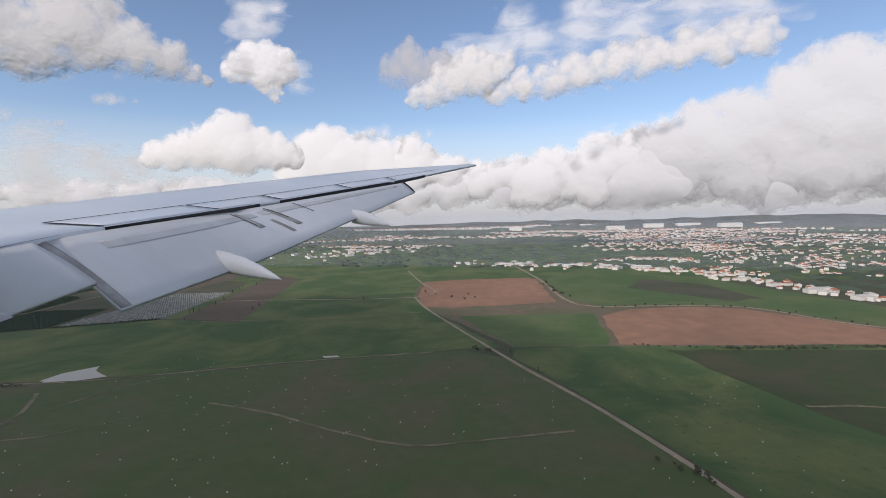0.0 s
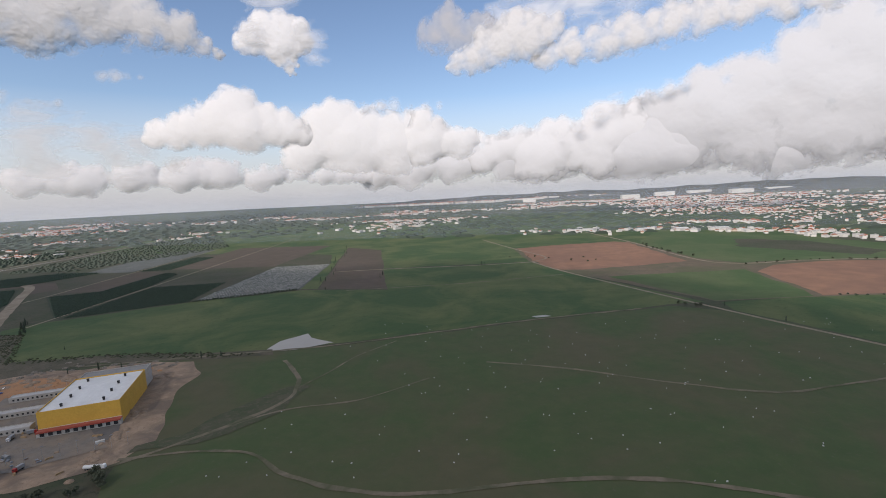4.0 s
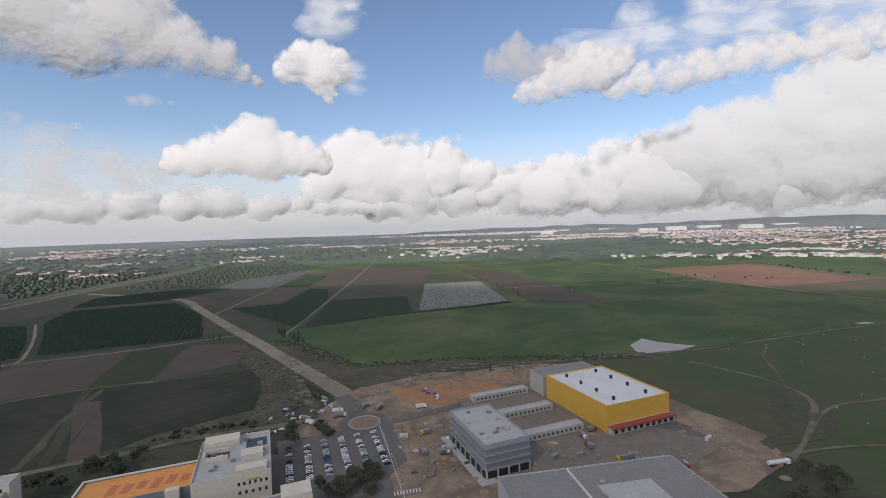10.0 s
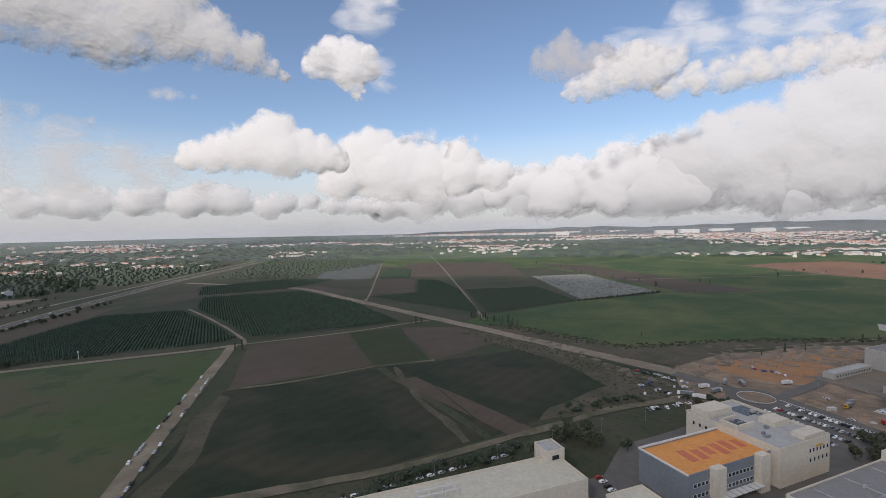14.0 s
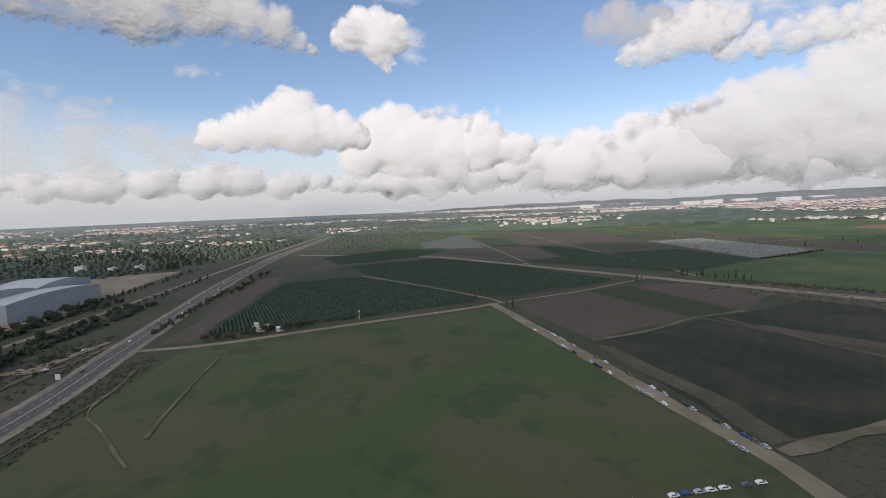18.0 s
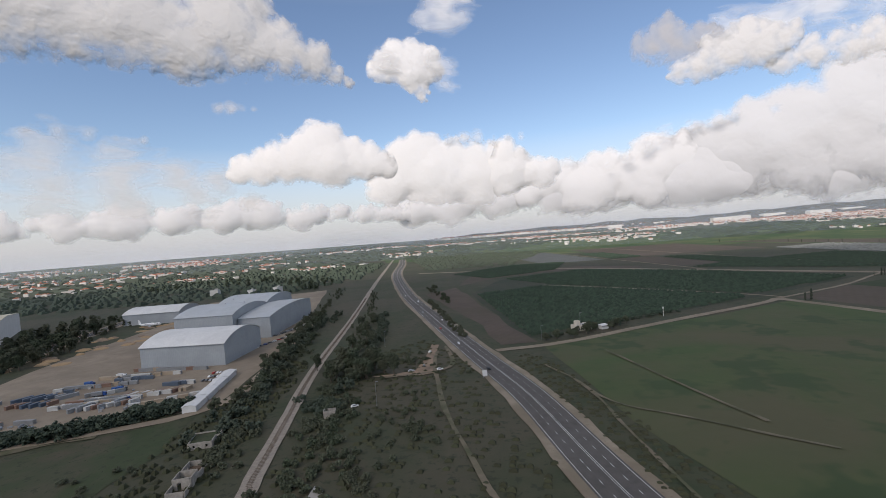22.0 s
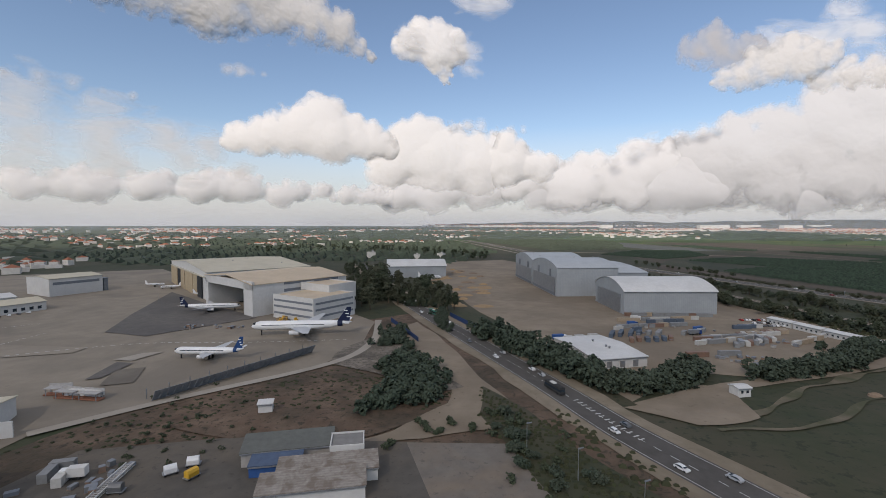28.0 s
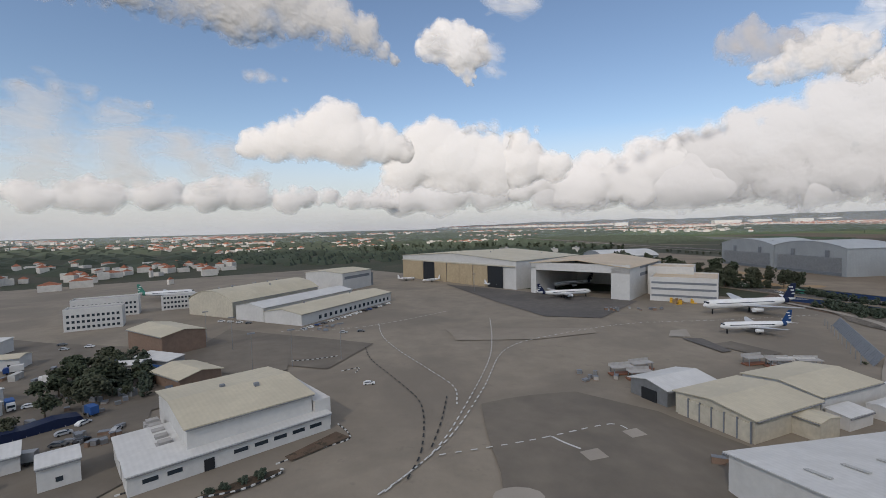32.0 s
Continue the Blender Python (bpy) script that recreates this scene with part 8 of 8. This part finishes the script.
dens = n.math("ADD", n.math("MINIMUM", far_edge, 0.75), n.math("MULTIPLY", n.math("SUBTRACT", nz_, 0.5), 1.6))
al = n.ramp(dens, (0.0, 0.0), (0.45, 0.74))
tl = n.add("BsdfTranslucent")
tl.inputs[0].default_value = (0.85, 0.85, 0.86, 1)
mx = n.add("MixShader")
n.link(al, mx.inputs[0])
n.link(n.add("BsdfTransparent").outputs[0], mx.inputs[1])
n.link(tl.outputs[0], mx.inputs[2])
n.link(mx.outputs[0], n.add("OutputMaterial").inputs[0])
deck.data.materials.clear()
deck.data.materials.append(m)
tagged(deck, "unseen broken cloud deck added to shade the fields", "cloud", "", "structure")

# upright translucent sheets added far out, their grey-blue colour standing in for haze
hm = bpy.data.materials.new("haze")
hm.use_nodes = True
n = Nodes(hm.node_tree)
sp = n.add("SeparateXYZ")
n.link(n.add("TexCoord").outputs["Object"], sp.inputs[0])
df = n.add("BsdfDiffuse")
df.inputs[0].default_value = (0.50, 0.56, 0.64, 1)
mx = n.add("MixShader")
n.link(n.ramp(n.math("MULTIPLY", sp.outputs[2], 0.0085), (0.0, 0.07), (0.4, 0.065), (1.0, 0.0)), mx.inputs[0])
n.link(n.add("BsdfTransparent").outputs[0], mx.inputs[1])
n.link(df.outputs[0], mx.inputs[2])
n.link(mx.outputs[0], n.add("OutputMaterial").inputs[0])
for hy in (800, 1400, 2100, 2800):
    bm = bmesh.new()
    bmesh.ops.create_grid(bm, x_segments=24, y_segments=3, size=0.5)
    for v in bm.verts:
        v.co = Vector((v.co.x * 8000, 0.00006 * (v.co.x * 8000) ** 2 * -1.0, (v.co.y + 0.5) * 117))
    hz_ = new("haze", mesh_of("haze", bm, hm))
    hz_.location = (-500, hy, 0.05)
    tagged(hz_, "translucent grey-blue sheet standing in for far haze", "haze", "", "structure")

# ---- the airliner's wing at the start, shaped to fit the camera's view there ----
M["wing_skin"] = material("wing_paint", (0.66, 0.68, 0.70), (0.72, 0.735, 0.75), 0.8, 0.3, c3=(0.60, 0.615, 0.63), big=0.25, amount=0.5, bump=0.03)
M["flap_skin"] = material("flap_paint", (0.60, 0.605, 0.61), (0.67, 0.67, 0.67), 0.8, 0.4, c3=(0.53, 0.53, 0.52), big=0.35, amount=0.5, bump=0.03)
M["flap_worn"] = material("worn_flap_paint", (0.33, 0.32, 0.31), (0.44, 0.43, 0.41), 2.5, 0.5, c3=(0.16, 0.14, 0.12), big=1.3, amount=0.75, bump=0.03)
M["flap_band"] = material("grey_flap_band", (0.50, 0.50, 0.49), (0.57, 0.57, 0.56), 1.0, 0.45, c3=(0.30, 0.29, 0.28), big=0.5, amount=0.5, bump=0.03)
wing = new("aircraft_wing")
wing.empty_display_size = 0.5
wing.matrix_basis = look((-0.146, 0.0, 87.696), (-0.504, 1.963, 87.555), -1.1) @ Matrix.Scale(S, 4)
tagged(wing, "white swept airliner wing with lowered flaps", "aircraft wing", "", "structure")


def spot(u, v, d):
    """A point u to the side and v up as slopes of the camera's view, at an estimated depth of d metres."""
    return Vector((u * d, v * d, -d))


def edge_of(*pts):
    """A line through points, read at shares from 0 to 1 of its length."""
    P = [spot(*p) for p in pts]
    run = [0.0]
    for a_, b_ in zip(P, P[1:]):
        run.append(run[-1] + (b_ - a_).length)

    def at(s_):
        w_ = s_ * run[-1]
        for i in range(len(P) - 1):
            if w_ <= run[i + 1] or i == len(P) - 2:
                return P[i].lerp(P[i + 1], (w_ - run[i]) / (run[i + 1] - run[i]))
    return at


def skin(name, fore, aft, mat, thick=0.14, bulge=0.0, s0=0.0, s1=1.0, c0=0.0, c1=1.0, lift=0.0, label="", parent=None, n_=24):
    """A thin curved panel between two edges, from s0 to s1 along the span and c0 to c1 across it."""
    bm = bmesh.new()
    rows_ = []
    for i in range(n_ + 1):
        s_ = s0 + (s1 - s0) * i / n_
        a_, b_ = fore(s_), aft(s_)
        wd = (b_ - a_).length
        row = []
        for j in range(7):
            c_ = c0 + (c1 - c0) * j / 6
            row.append(bm.verts.new(a_.lerp(b_, c_) + Vector((0, lift + bulge * wd * math.sin(math.pi * min(1.0, c_ * 0.9 + 0.1)), 0))))
        rows_.append(row)
    for r0, r1 in zip(rows_, rows_[1:]):
        for j in range(6):
            f_ = bm.faces.new((r0[j], r1[j], r1[j + 1], r0[j + 1]))
            f_.smooth = True
    bmesh.ops.recalc_face_normals(bm, faces=bm.faces[:])
    geo = bmesh.ops.extrude_face_region(bm, geom=bm.faces[:])
    for v in geo["geom"]:
        if isinstance(v, bmesh.types.BMVert):
            v.co.y -= thick
    bmesh.ops.recalc_face_normals(bm, faces=bm.faces[:])
    return part(name, bm, M[mat], parent or wing, label)


CREST = edge_of((-2.97, -0.13, 3.2), (-1.45, 0.034, 6.9), (-0.62, 0.125, 13.5), (-0.187, 0.172, 21.4), (0.05, 0.1865, 28.0))
REAR = edge_of((-1.35, -0.072, 3.2), (-0.814, 0.037, 6.9), (-0.40, 0.100, 13.5), (-0.098, 0.151, 21.4), (0.073, 0.186, 28.0))
FLAP_TOP = edge_of((-0.895, 0.006, 5.9), (-0.814, 0.028, 6.7), (-0.45, 0.083, 12.2), (-0.085, 0.146, 21.3))
FLAP_END = edge_of((-0.709, -0.132, 6.3), (-0.40, -0.022, 10.4), (-0.061, 0.126, 21.6))
INNER_TOP = edge_of((-1.35, -0.088, 3.2), (-1.0, -0.008, 4.9), (-0.905, 0.012, 5.6))
INNER_END = edge_of((-1.35, -0.29, 3.2), (-1.0, -0.16, 4.8), (-0.763, -0.072, 5.9))
box_ = skin("wing_box", CREST, REAR, "wing_skin", 0.10, 0.012, label="grey-white upper wing skin")
# the shade between wing and flap, put in as a black strip
skin("gap", REAR, lambda s_: REAR(s_) + Vector((0, -0.26 * (1.25 - s_), 0.02)), "black", 0.02, s0=0.0, s1=0.79, lift=0.004, label="black strip standing in for the shaded flap gap")
flap = skin("outer_flap", FLAP_TOP, FLAP_END, "flap_skin", 0.05, 0.045, label="lowered white outer flap")
inner = skin("inner_flap", INNER_TOP, INNER_END, "flap_skin", 0.05, 0.045, label="lowered white inner flap")
skin("grey_band", FLAP_TOP, FLAP_END, "flap_band", 0.01, 0.045, 0.06, 0.93, 0.17, 0.30, 0.012, "worn grey band along the flap", flap)
skin("flap_edge", FLAP_TOP, FLAP_END, "flap_worn", 0.01, 0.045, 0.0, 0.012, 0.0, 1.0, 0.014, "dark worn flap end", flap, 3)
for s_, e_, c_, d_ in ((0.335, 0.35, 0.12, 0.55), (0.42, 0.433, 0.14, 0.70), (0.385, 0.395, 0.45, 0.8)):
    skin("stain", FLAP_TOP, FLAP_END, "flap_worn", 0.008, 0.045, s_, e_, c_, d_, 0.018, "brown grease stain on the flap", flap, 4)
for s_ in (0.335, 0.428, 0.505):
    skin("panel_seam", FLAP_TOP, FLAP_END, "black", 0.006, 0.045, s_, s_ + 0.002, 0.1, 0.5, 0.024, "", flap, 2)
for s_, e_ in ((0.17, 0.30), (0.305, 0.42), (0.425, 0.56), (0.565, 0.70)):
    skin("spoiler", CREST, REAR, "wing_skin", 0.01, 0.012, s_, e_, 0.74, 0.97, 0.012, "flat pale spoiler panel", box_, 8)
for s_ in (0.168, 0.302, 0.422, 0.562, 0.702):
    skin("panel_seam", CREST, REAR, "black", 0.006, 0.012, s_, s_ + 0.002, 0.72, 0.98, 0.02, "", box_, 2)
skin("panel_seam", CREST, REAR, "black", 0.006, 0.012, 0.17, 0.86, 0.715, 0.722, 0.02, "", box_)
skin("aileron", CREST, REAR, "wing_skin", 0.02, 0.0, 0.80, 0.93, 0.62, 1.06, 0.014, "pale outer aileron", box_, 8)
skin("flap_tip_seal", FLAP_TOP, FLAP_END, "black", 0.02, 0.045, 0.988, 1.0, 0.0, 1.0, 0.012, "", flap, 3)
for u0, v0, d0, u1, v1, d1, r_ in ((-0.50, -0.035, 9.3, -0.355, -0.068, 8.6, 0.22), (-0.20, 0.066, 15.6, -0.115, 0.052, 14.6, 0.25)):
    bm = bmesh.new()
    a_, b_ = spot(u0, v0, d0), spot(u1, v1, d1)
    prev_ = None
    for k_, w_ in ((0.0, 1.0), (0.2, 1.0), (0.45, 0.9), (0.7, 0.6), (0.9, 0.25), (1.0, 0.03)):
        c_ = a_.lerp(b_, k_) + Vector((0, 0.10 * w_, 0))
        ring = [bm.verts.new(c_ + Vector((0, r_ * w_ * math.sin(i * math.pi / 5), r_ * 0.6 * w_ * math.cos(i * math.pi / 5)))) for i in range(10)]
        if prev_:
            for i in range(10):
                bm.faces.new((prev_[i], ring[i], ring[(i + 1) % 10], prev_[(i + 1) % 10])).smooth = True
        else:
            bm.faces.new(ring)
        prev_ = ring
    bm.faces.new(prev_[::-1])
    bmesh.ops.recalc_face_normals(bm, faces=bm.faces[:])
    part("flap_fairing", bm, M["flap_skin"], wing, "pointed flap track fairing")

# ---- smaller things: building site, verges, apron ----
rng = random.Random(77)
for pts, n, sp, mat, label in (([(-394, 126), (-386, 149), (-372, 157), (-360, 177), (-330, 181), (-304, 182)], 70, 3.0, "rubble", "heap of grey rubble and broken concrete"),
                               ([(-446, 198), (-423, 162), (-412, 142), (-402, 130)], 40, 1.6, "rubble", "heap of stones along the new road"),
                               ([(-470, 226), (-440, 194), (-404, 158), (-392, 148)], 26, 1.0, "mound", "low spoil heap along the new road"),
                               ([(-368, 118), (-358, 104), (-348, 88), (-340, 72)], 30, 2.2, "sand", "low heap of dug sand beside the road"),
                               ([(-352, 140), (-340, 160), (-322, 170), (-306, 174)], 24, 4.0, "orange_earth", "heap of raw orange earth")):
    line = smooth_line(pts, 1.0)
    for i in range(n):
        p = line[int((i + rng.random()) / n * (len(line) - 1))]
        heap(p.x + rng.gauss(0, sp), p.y + rng.gauss(0, sp), rng.uniform(1.4, 5.0), rng.uniform(0.5, 1.7), M[mat], label, i + 300)
for x, y, a in ((-402, 120, 160), (-393, 127, 20), (-391, 123, 30), (-384, 132, 60), (-352, 100, 28), (-379, 131, 80), (-364, 132, 20), (-399, 117, 150)):
    truck(x, y, a, rng.choice(("white_wall", "steel")), "white", "white lorry parked at the building site", rng.choice((5, 7, 9)))
for x, y in ((-356, 125), (-352, 136), (-342, 145), (-333, 151), (-349, 100), (-347, 131), (-362, 92)):
    lamp_post(x, y, 9.5)
along("bush", [(-397, 117), (-392, 113), (-388, 108)], 12, 0.7, 1.1)
along("broad", [(-371, 90), (-369, 84), (-367, 78)], 12, 1.1, 0.75)
along("bush", [(-489, 61), (-480, 68), (-464, 76), (-457, 82)], 30, 0.9, 1.1)
along("bush", [(-446, 100), (-428, 112), (-414, 118)], 22, 2.0, 0.8)
for a, b, n in (((-398, 133), (-410, 146), 9), ((-405, 112), (-420, 106), 10), ((-366, 150), (-358, 140), 6)):
    for j in range(n):
        car(a[0] + (b[0] - a[0]) * j / n + rng.uniform(-1, 1), a[1] + (b[1] - a[1]) * j / n + rng.uniform(-1, 1), rng.uniform(0, 360), rng.choice(MIX), 0.2, "cars at the site entrance", "standing at the sandy site entrance")


def growth(name, poly, du, h, keep, label, mat="weed"):
    return orchard(poly, rng.uniform(0, 90), du, du, h, label, mat, keep, name)


W_LABEL = "low weeds and scrub on rough ground"
growth("scrub_growth", [(-792, 110), (-788, 60), (-782, 20), (-780, -30), (-762, -30), (-764, 20), (-770, 60), (-778, 100)], 1.3, 0.75, 0.4, W_LABEL)
growth("scrub_growth", [(-750, -30), (-754, 20), (-758, 50), (-768, 95), (-742, 130), (-726, 100), (-714, 60), (-702, 20), (-690, -30)], 1.4, 0.5, 0.2, W_LABEL)
growth("scrub_growth", [(-690, 20), (-700, 60), (-712, 98), (-704, 104), (-692, 70), (-680, 20)], 1.2, 0.4, 0.35, W_LABEL)
growth("scrub_growth", [(-957, 6), (-946, 22), (-924, 42), (-917, 60), (-906, 62), (-898, 40), (-894, 22), (-904, 14), (-940, 10)], 0.8, 0.24, 0.22, "low dry weeds on the earth bank")
growth("scrub_growth", [(-892, 34), (-885, 23), (-881, 12), (-872, -4), (-886, -4), (-889, 11), (-893, 21)], 0.7, 0.55, 0.5, "dark weeds behind the fence")
growth("scrub_growth", [(-888, 14), (-878, -6), (-868, -26), (-858, -22), (-870, 4), (-880, 24)], 1.0, 0.5, 0.5, "low weeds behind the fence")
growth("scrub_growth", [(-470, 212), (-404, 138), (-398, 122), (-420, 112), (-450, 96), (-424, 128), (-480, 204)], 1.1, 0.35, 0.16, W_LABEL)
growth("scrub_growth", [(-470, 226), (-404, 176), (-352, 190), (-301, 190), (-262, 198), (-300, 199), (-352, 196), (-404, 184), (-452, 228)], 1.4, 0.5, 0.4, W_LABEL)
growth("scrub_growth", [(-835, 17), (-823, 32), (-790, 58), (-786, 30), (-800, 0), (-850, -30)], 0.6, 0.12, 0.012, "tufts of rough grass in the meadow")
growth("scrub_growth", [(125, 312), (190, 320), (250, 332), (250, 336), (120, 318)], 2.0, 0.9, 0.4, W_LABEL)
bm = bmesh.new()
for i in range(260):
    p = (rng.uniform(-230, 110), rng.uniform(30, 260))
    box(bm, *p, 0.0, rng.uniform(0.25, 0.6), rng.uniform(0.2, 0.5), 0.3, rng.uniform(0, 90), 0, 0.6)
tagged(new("field_stones", mesh_of("field_stones", bm, M["pale_flat"])), "scattered pale field stones in the wheat", "stones", "", "stuff")
for pts, n, sp, sz_ in (([(-756, 66), (-752, 50), (-747, 38)], 40, 2.6, 1.1), ([(-743, 38), (-748, 27), (-745, 15)], 36, 2.6, 1.1), ([(-734, 50), (-731, 47)], 10, 1.0, 1.0), ([(-741, 30), (-737, 26)], 16, 1.6, 1.0), ([(-772, 52), (-768, 46)], 24, 1.8, 1.1), ([(-745, 101), (-742, 99)], 10, 1.0, 0.9), ([(-762, 76), (-758, 70)], 18, 1.6, 1.0)):
    hedge(pts, n, sp, sz_, "thicket of dark weeds and bushes on rough ground", "thicket", 2.6, "leaf")
for x, y, a in ((-741, 88, 20), (-738, 93, 100), (-738.5, 109, 80), (-732.5, 88.5, 20), (-750, 62, 30)):
    car(x, y, a, rng.choice(MIX), 0.1, "cars at the sandy clearing", "standing on the sandy clearing")
sheet("puddle", [(-745.5, 27), (-743.5, 26), (-743, 19), (-745.4, 18)], M["pond"], "shallow grey puddle in the weeds", "pond", amp=0.8, step=2)
hedge([(-909, 46), (-904, 34), (-909, 21)], 60, 2.0, 1.7, "dense dark thicket on the earth bank", "thicket", 3.0)
hedge([(-914, 66), (-908, 58)], 24, 1.6, 1.3, "dense dark thicket on the earth bank", "thicket", 2.6)
along("tall", [(-926, 108), (-938, 124), (-950, 140)], 16, 3.0, 1.0)
belt([(-930, 145), (-925, 130), (-915, 121), (-908, 113)], 46, 3.0, 1.15, "dense dark trees beside the hangar annex")
belt([(-1100, 400), (-1060, 470), (-1000, 455), (-910, 410), (-870, 340)], 80, 14, 2.0, "dark woods behind the hangars", 120)
hedge([(-930, 145), (-925, 130), (-915, 121), (-908, 113)], 50, 2.0, 1.5, "dense dark undergrowth beside the hangar annex", "thicket", 3.2)
hedge([(-903, 107), (-902, 95), (-900, 78)], 40, 1.2, 1.2, "dark hedge behind the blue fence")
along("broad", [(-762, 88), (-756, 86), (-750, 88)], 14, 2.5, 1.3)
hedge([(-762, 64), (-757, 62), (-752, 60)], 30, 2.0, 1.2, "dark thicket by the railway", "thicket", 2.8)
growth("far_growth", [(-1150, 300), (-1100, 700), (-1500, 1100), (-2300, 1000), (-2200, 200), (-1400, 120)], 26, 4.5, 0.55, "dark groves and gardens beyond the airport", "leaf_dark")
growth("far_growth", [(-1000, 700), (-700, 900), (-500, 1300), (-1500, 1500), (-1800, 1000)], 30, 4.5, 0.5, "dark groves and gardens beyond the airport", "leaf_dark")
far_town("far_town", "scattered pale houses beyond the airport", [(-1450, 420, 250, 200, 60, 1.1), (-1700, 900, 350, 300, 110, 1.4), (-1150, 700, 160, 140, 50, 1.0), (-2400, 1500, 600, 500, 120, 2.0)], 15)
hedge([(-1080, 33), (-1074, 24), (-1067, 18)], 40, 2.4, 1.3, "dark trees between the sheds", "thicket", 4.5)


def kerb_line(pts, label="kerb of black and white painted stones"):
    line = smooth_line(pts, 0.42)
    ob = thing("kerb", label, "kerb", line[0].x, line[0].y)
    tagged(ob, kind="structure")
    white = shared("kerb_w", lambda: mesh_of("kerb_stone", boxes((0, 0, -0.05, 1.0, 0.35, 0.32)), M["line"]))
    black = shared("kerb_b", lambda: mesh_of("kerb_stone", boxes((0, 0, -0.05, 1.0, 0.35, 0.32)), M["black"]))
    for i in range(len(line) - 1):
        d = line[i + 1] - line[i]
        part("kerb_stone", black if i % 2 else white, None, ob, loc=((line[i].x - line[0].x) / S, (line[i].y - line[0].y) / S, 0), turn=math.degrees(math.atan2(d.y, d.x)))


sheet("dirt_island", [(-1036, -3), (-1032, 3), (-1030, 1.5), (-1035, -4)], M["mound"], "bare brown earth island in the kerb", "ground", amp=0.3, step=2)
sheet("dirt_island", [(-1042, -11), (-1038, -7), (-1035.6, -5.6), (-1035, -6.2), (-1038, -9.4), (-1040, -12)], M["mound"], "earth planter with low shrubs", "ground", amp=0.3, step=2)
sheet("round_patch", [(-1011.5 + 2.4 * math.cos(k * 0.5236), -10.8 + 1.6 * math.sin(k * 0.5236)) for k in range(12)], M["slab_pale"], "pale round patch in the apron", "apron", amp=0.1)
sheet("pale_slab", [(-971.5, 46.5), (-968.5, 52), (-964.5, 53), (-967, 46)], M["slab_pale"], "pale repaired slab", "apron", amp=0)
sheet("dark_slab", [(-969.5, 45), (-967.3, 34), (-965, 35), (-965.5, 44.5)], M["asphalt_old"], "dark tarred strip of the apron", "apron", amp=0.1)
sheet("dark_slab", [(-1074, 34), (-1049, 36), (-1047, 28), (-1060, 26)], M["slab_dark"], "dark worn concrete behind the white hall", "apron", amp=2.0, step=2)
kerb_line([(-1049.5, -9.8), (-1044, -5.4), (-1038, 0), (-1033, 4.6)])
kerb_line([(-1036.2, -4.2), (-1033, -1.2), (-1030, 1.0), (-1030.4, 3), (-1032.4, 5.6)])
kerb_line([(-1041, -10.6), (-1037.6, -9.2), (-1035, -6.2), (-1035.8, -5.5)])
kerb_line([(-372.5, 111.5), (-369, 103), (-364.5, 93.5), (-360.8, 83.5)], "pale kerb stones along the new road")
kerb_line([(-1048, 33), (-1044, 34), (-1040, 36)])
kerb_line([(-1037, 27), (-1034.5, 28.5), (-1034.5, 25.5)])
along("bush", [(-1041, -10), (-1038, -8), (-1036, -6)], 5, 0.3, 0.45)
tp = thing("covered_stack", "long goods stack under a dark blue tarpaulin", "stack", -1071, 3, 0.1, 53)
part("tarpaulin", profile(bmesh.new(), [(-14, 0), (-13.2, 2.2), (-6, 2.8), (0, 2.4), (7, 3.0), (13, 2.1), (14, 0)], -2.6, 2.6), M["navy"], tp, "creased dark blue tarpaulin")
for q in range(9):
    part("strap", boxes((-12 + q * 3, 0, -0.05, 0.12, 5.3, 0.5)), M["pale_flat"], tp)
for x, y, a in ((-1069, 6, 60), (-1066, 3, 50), (-1062, -2, 15), (-1042.2, -2.9, 43), (-1075, 16, 20), (-1084, 18, 80), (-1060, 4, 100), (-1064, 0, 20), (-1079, 12, 40), (-1089, 30, 20), (-1093, 34, 20)):
    car(x, y, a, rng.choice(MIX), 0.1, "vehicles on the apron", "standing on the concrete")


def crate(x, y, turn, mat, label):
    ob = thing("crate", label, "crate", x, y, 0.08, turn, "crates and pallets")
    L_, W_, H_ = rng.uniform(1.2, 3), rng.uniform(1.0, 1.8), rng.uniform(0.6, 1.6)
    part("body", boxes((0, 0, 0.12, L_, W_, H_)), M[mat], ob)
    part("pallet", boxes((0, 0, -0.03, L_ + 0.2, W_ + 0.2, 0.14)), M["brown"], ob)
    part("lid", boxes((0, 0, 0.12 + H_, L_ + 0.08, W_ + 0.08, 0.1)), M["slate"], ob)


for cx_, cy_, ax, ay, n in ((-989.5, -5.0, 1.0, 0.8, 3), (-1061, 3, 3, 3, 12), (-1072, 10, 6, 5, 16), (-992, 22, 5, 2.5, 10), (-940, 1, 5, 4, 14), (-966, 78, 9, 2, 16), (-945, 91, 6, 3, 12), (-1050, 62, 3, 4, 8), (-1100, 20, 16, 12, 20), (-835, 78, 16, 10, 16), (-820, 68, 8, 5, 14), (-832, 52, 8, 3, 22), (-306, 97, 22, 6, 34), (-336, 104, 8, 10, 16), (-352, 96, 4, 10, 14)):
    for i in range(n):
        crate(cx_ + rng.uniform(-ax, ax), cy_ + rng.uniform(-ay, ay), rng.uniform(0, 180), rng.choice(("steel", "brown", "slate", "slate", "concrete", "brown", "steel")), "small crate or bundle on a wooden pallet")
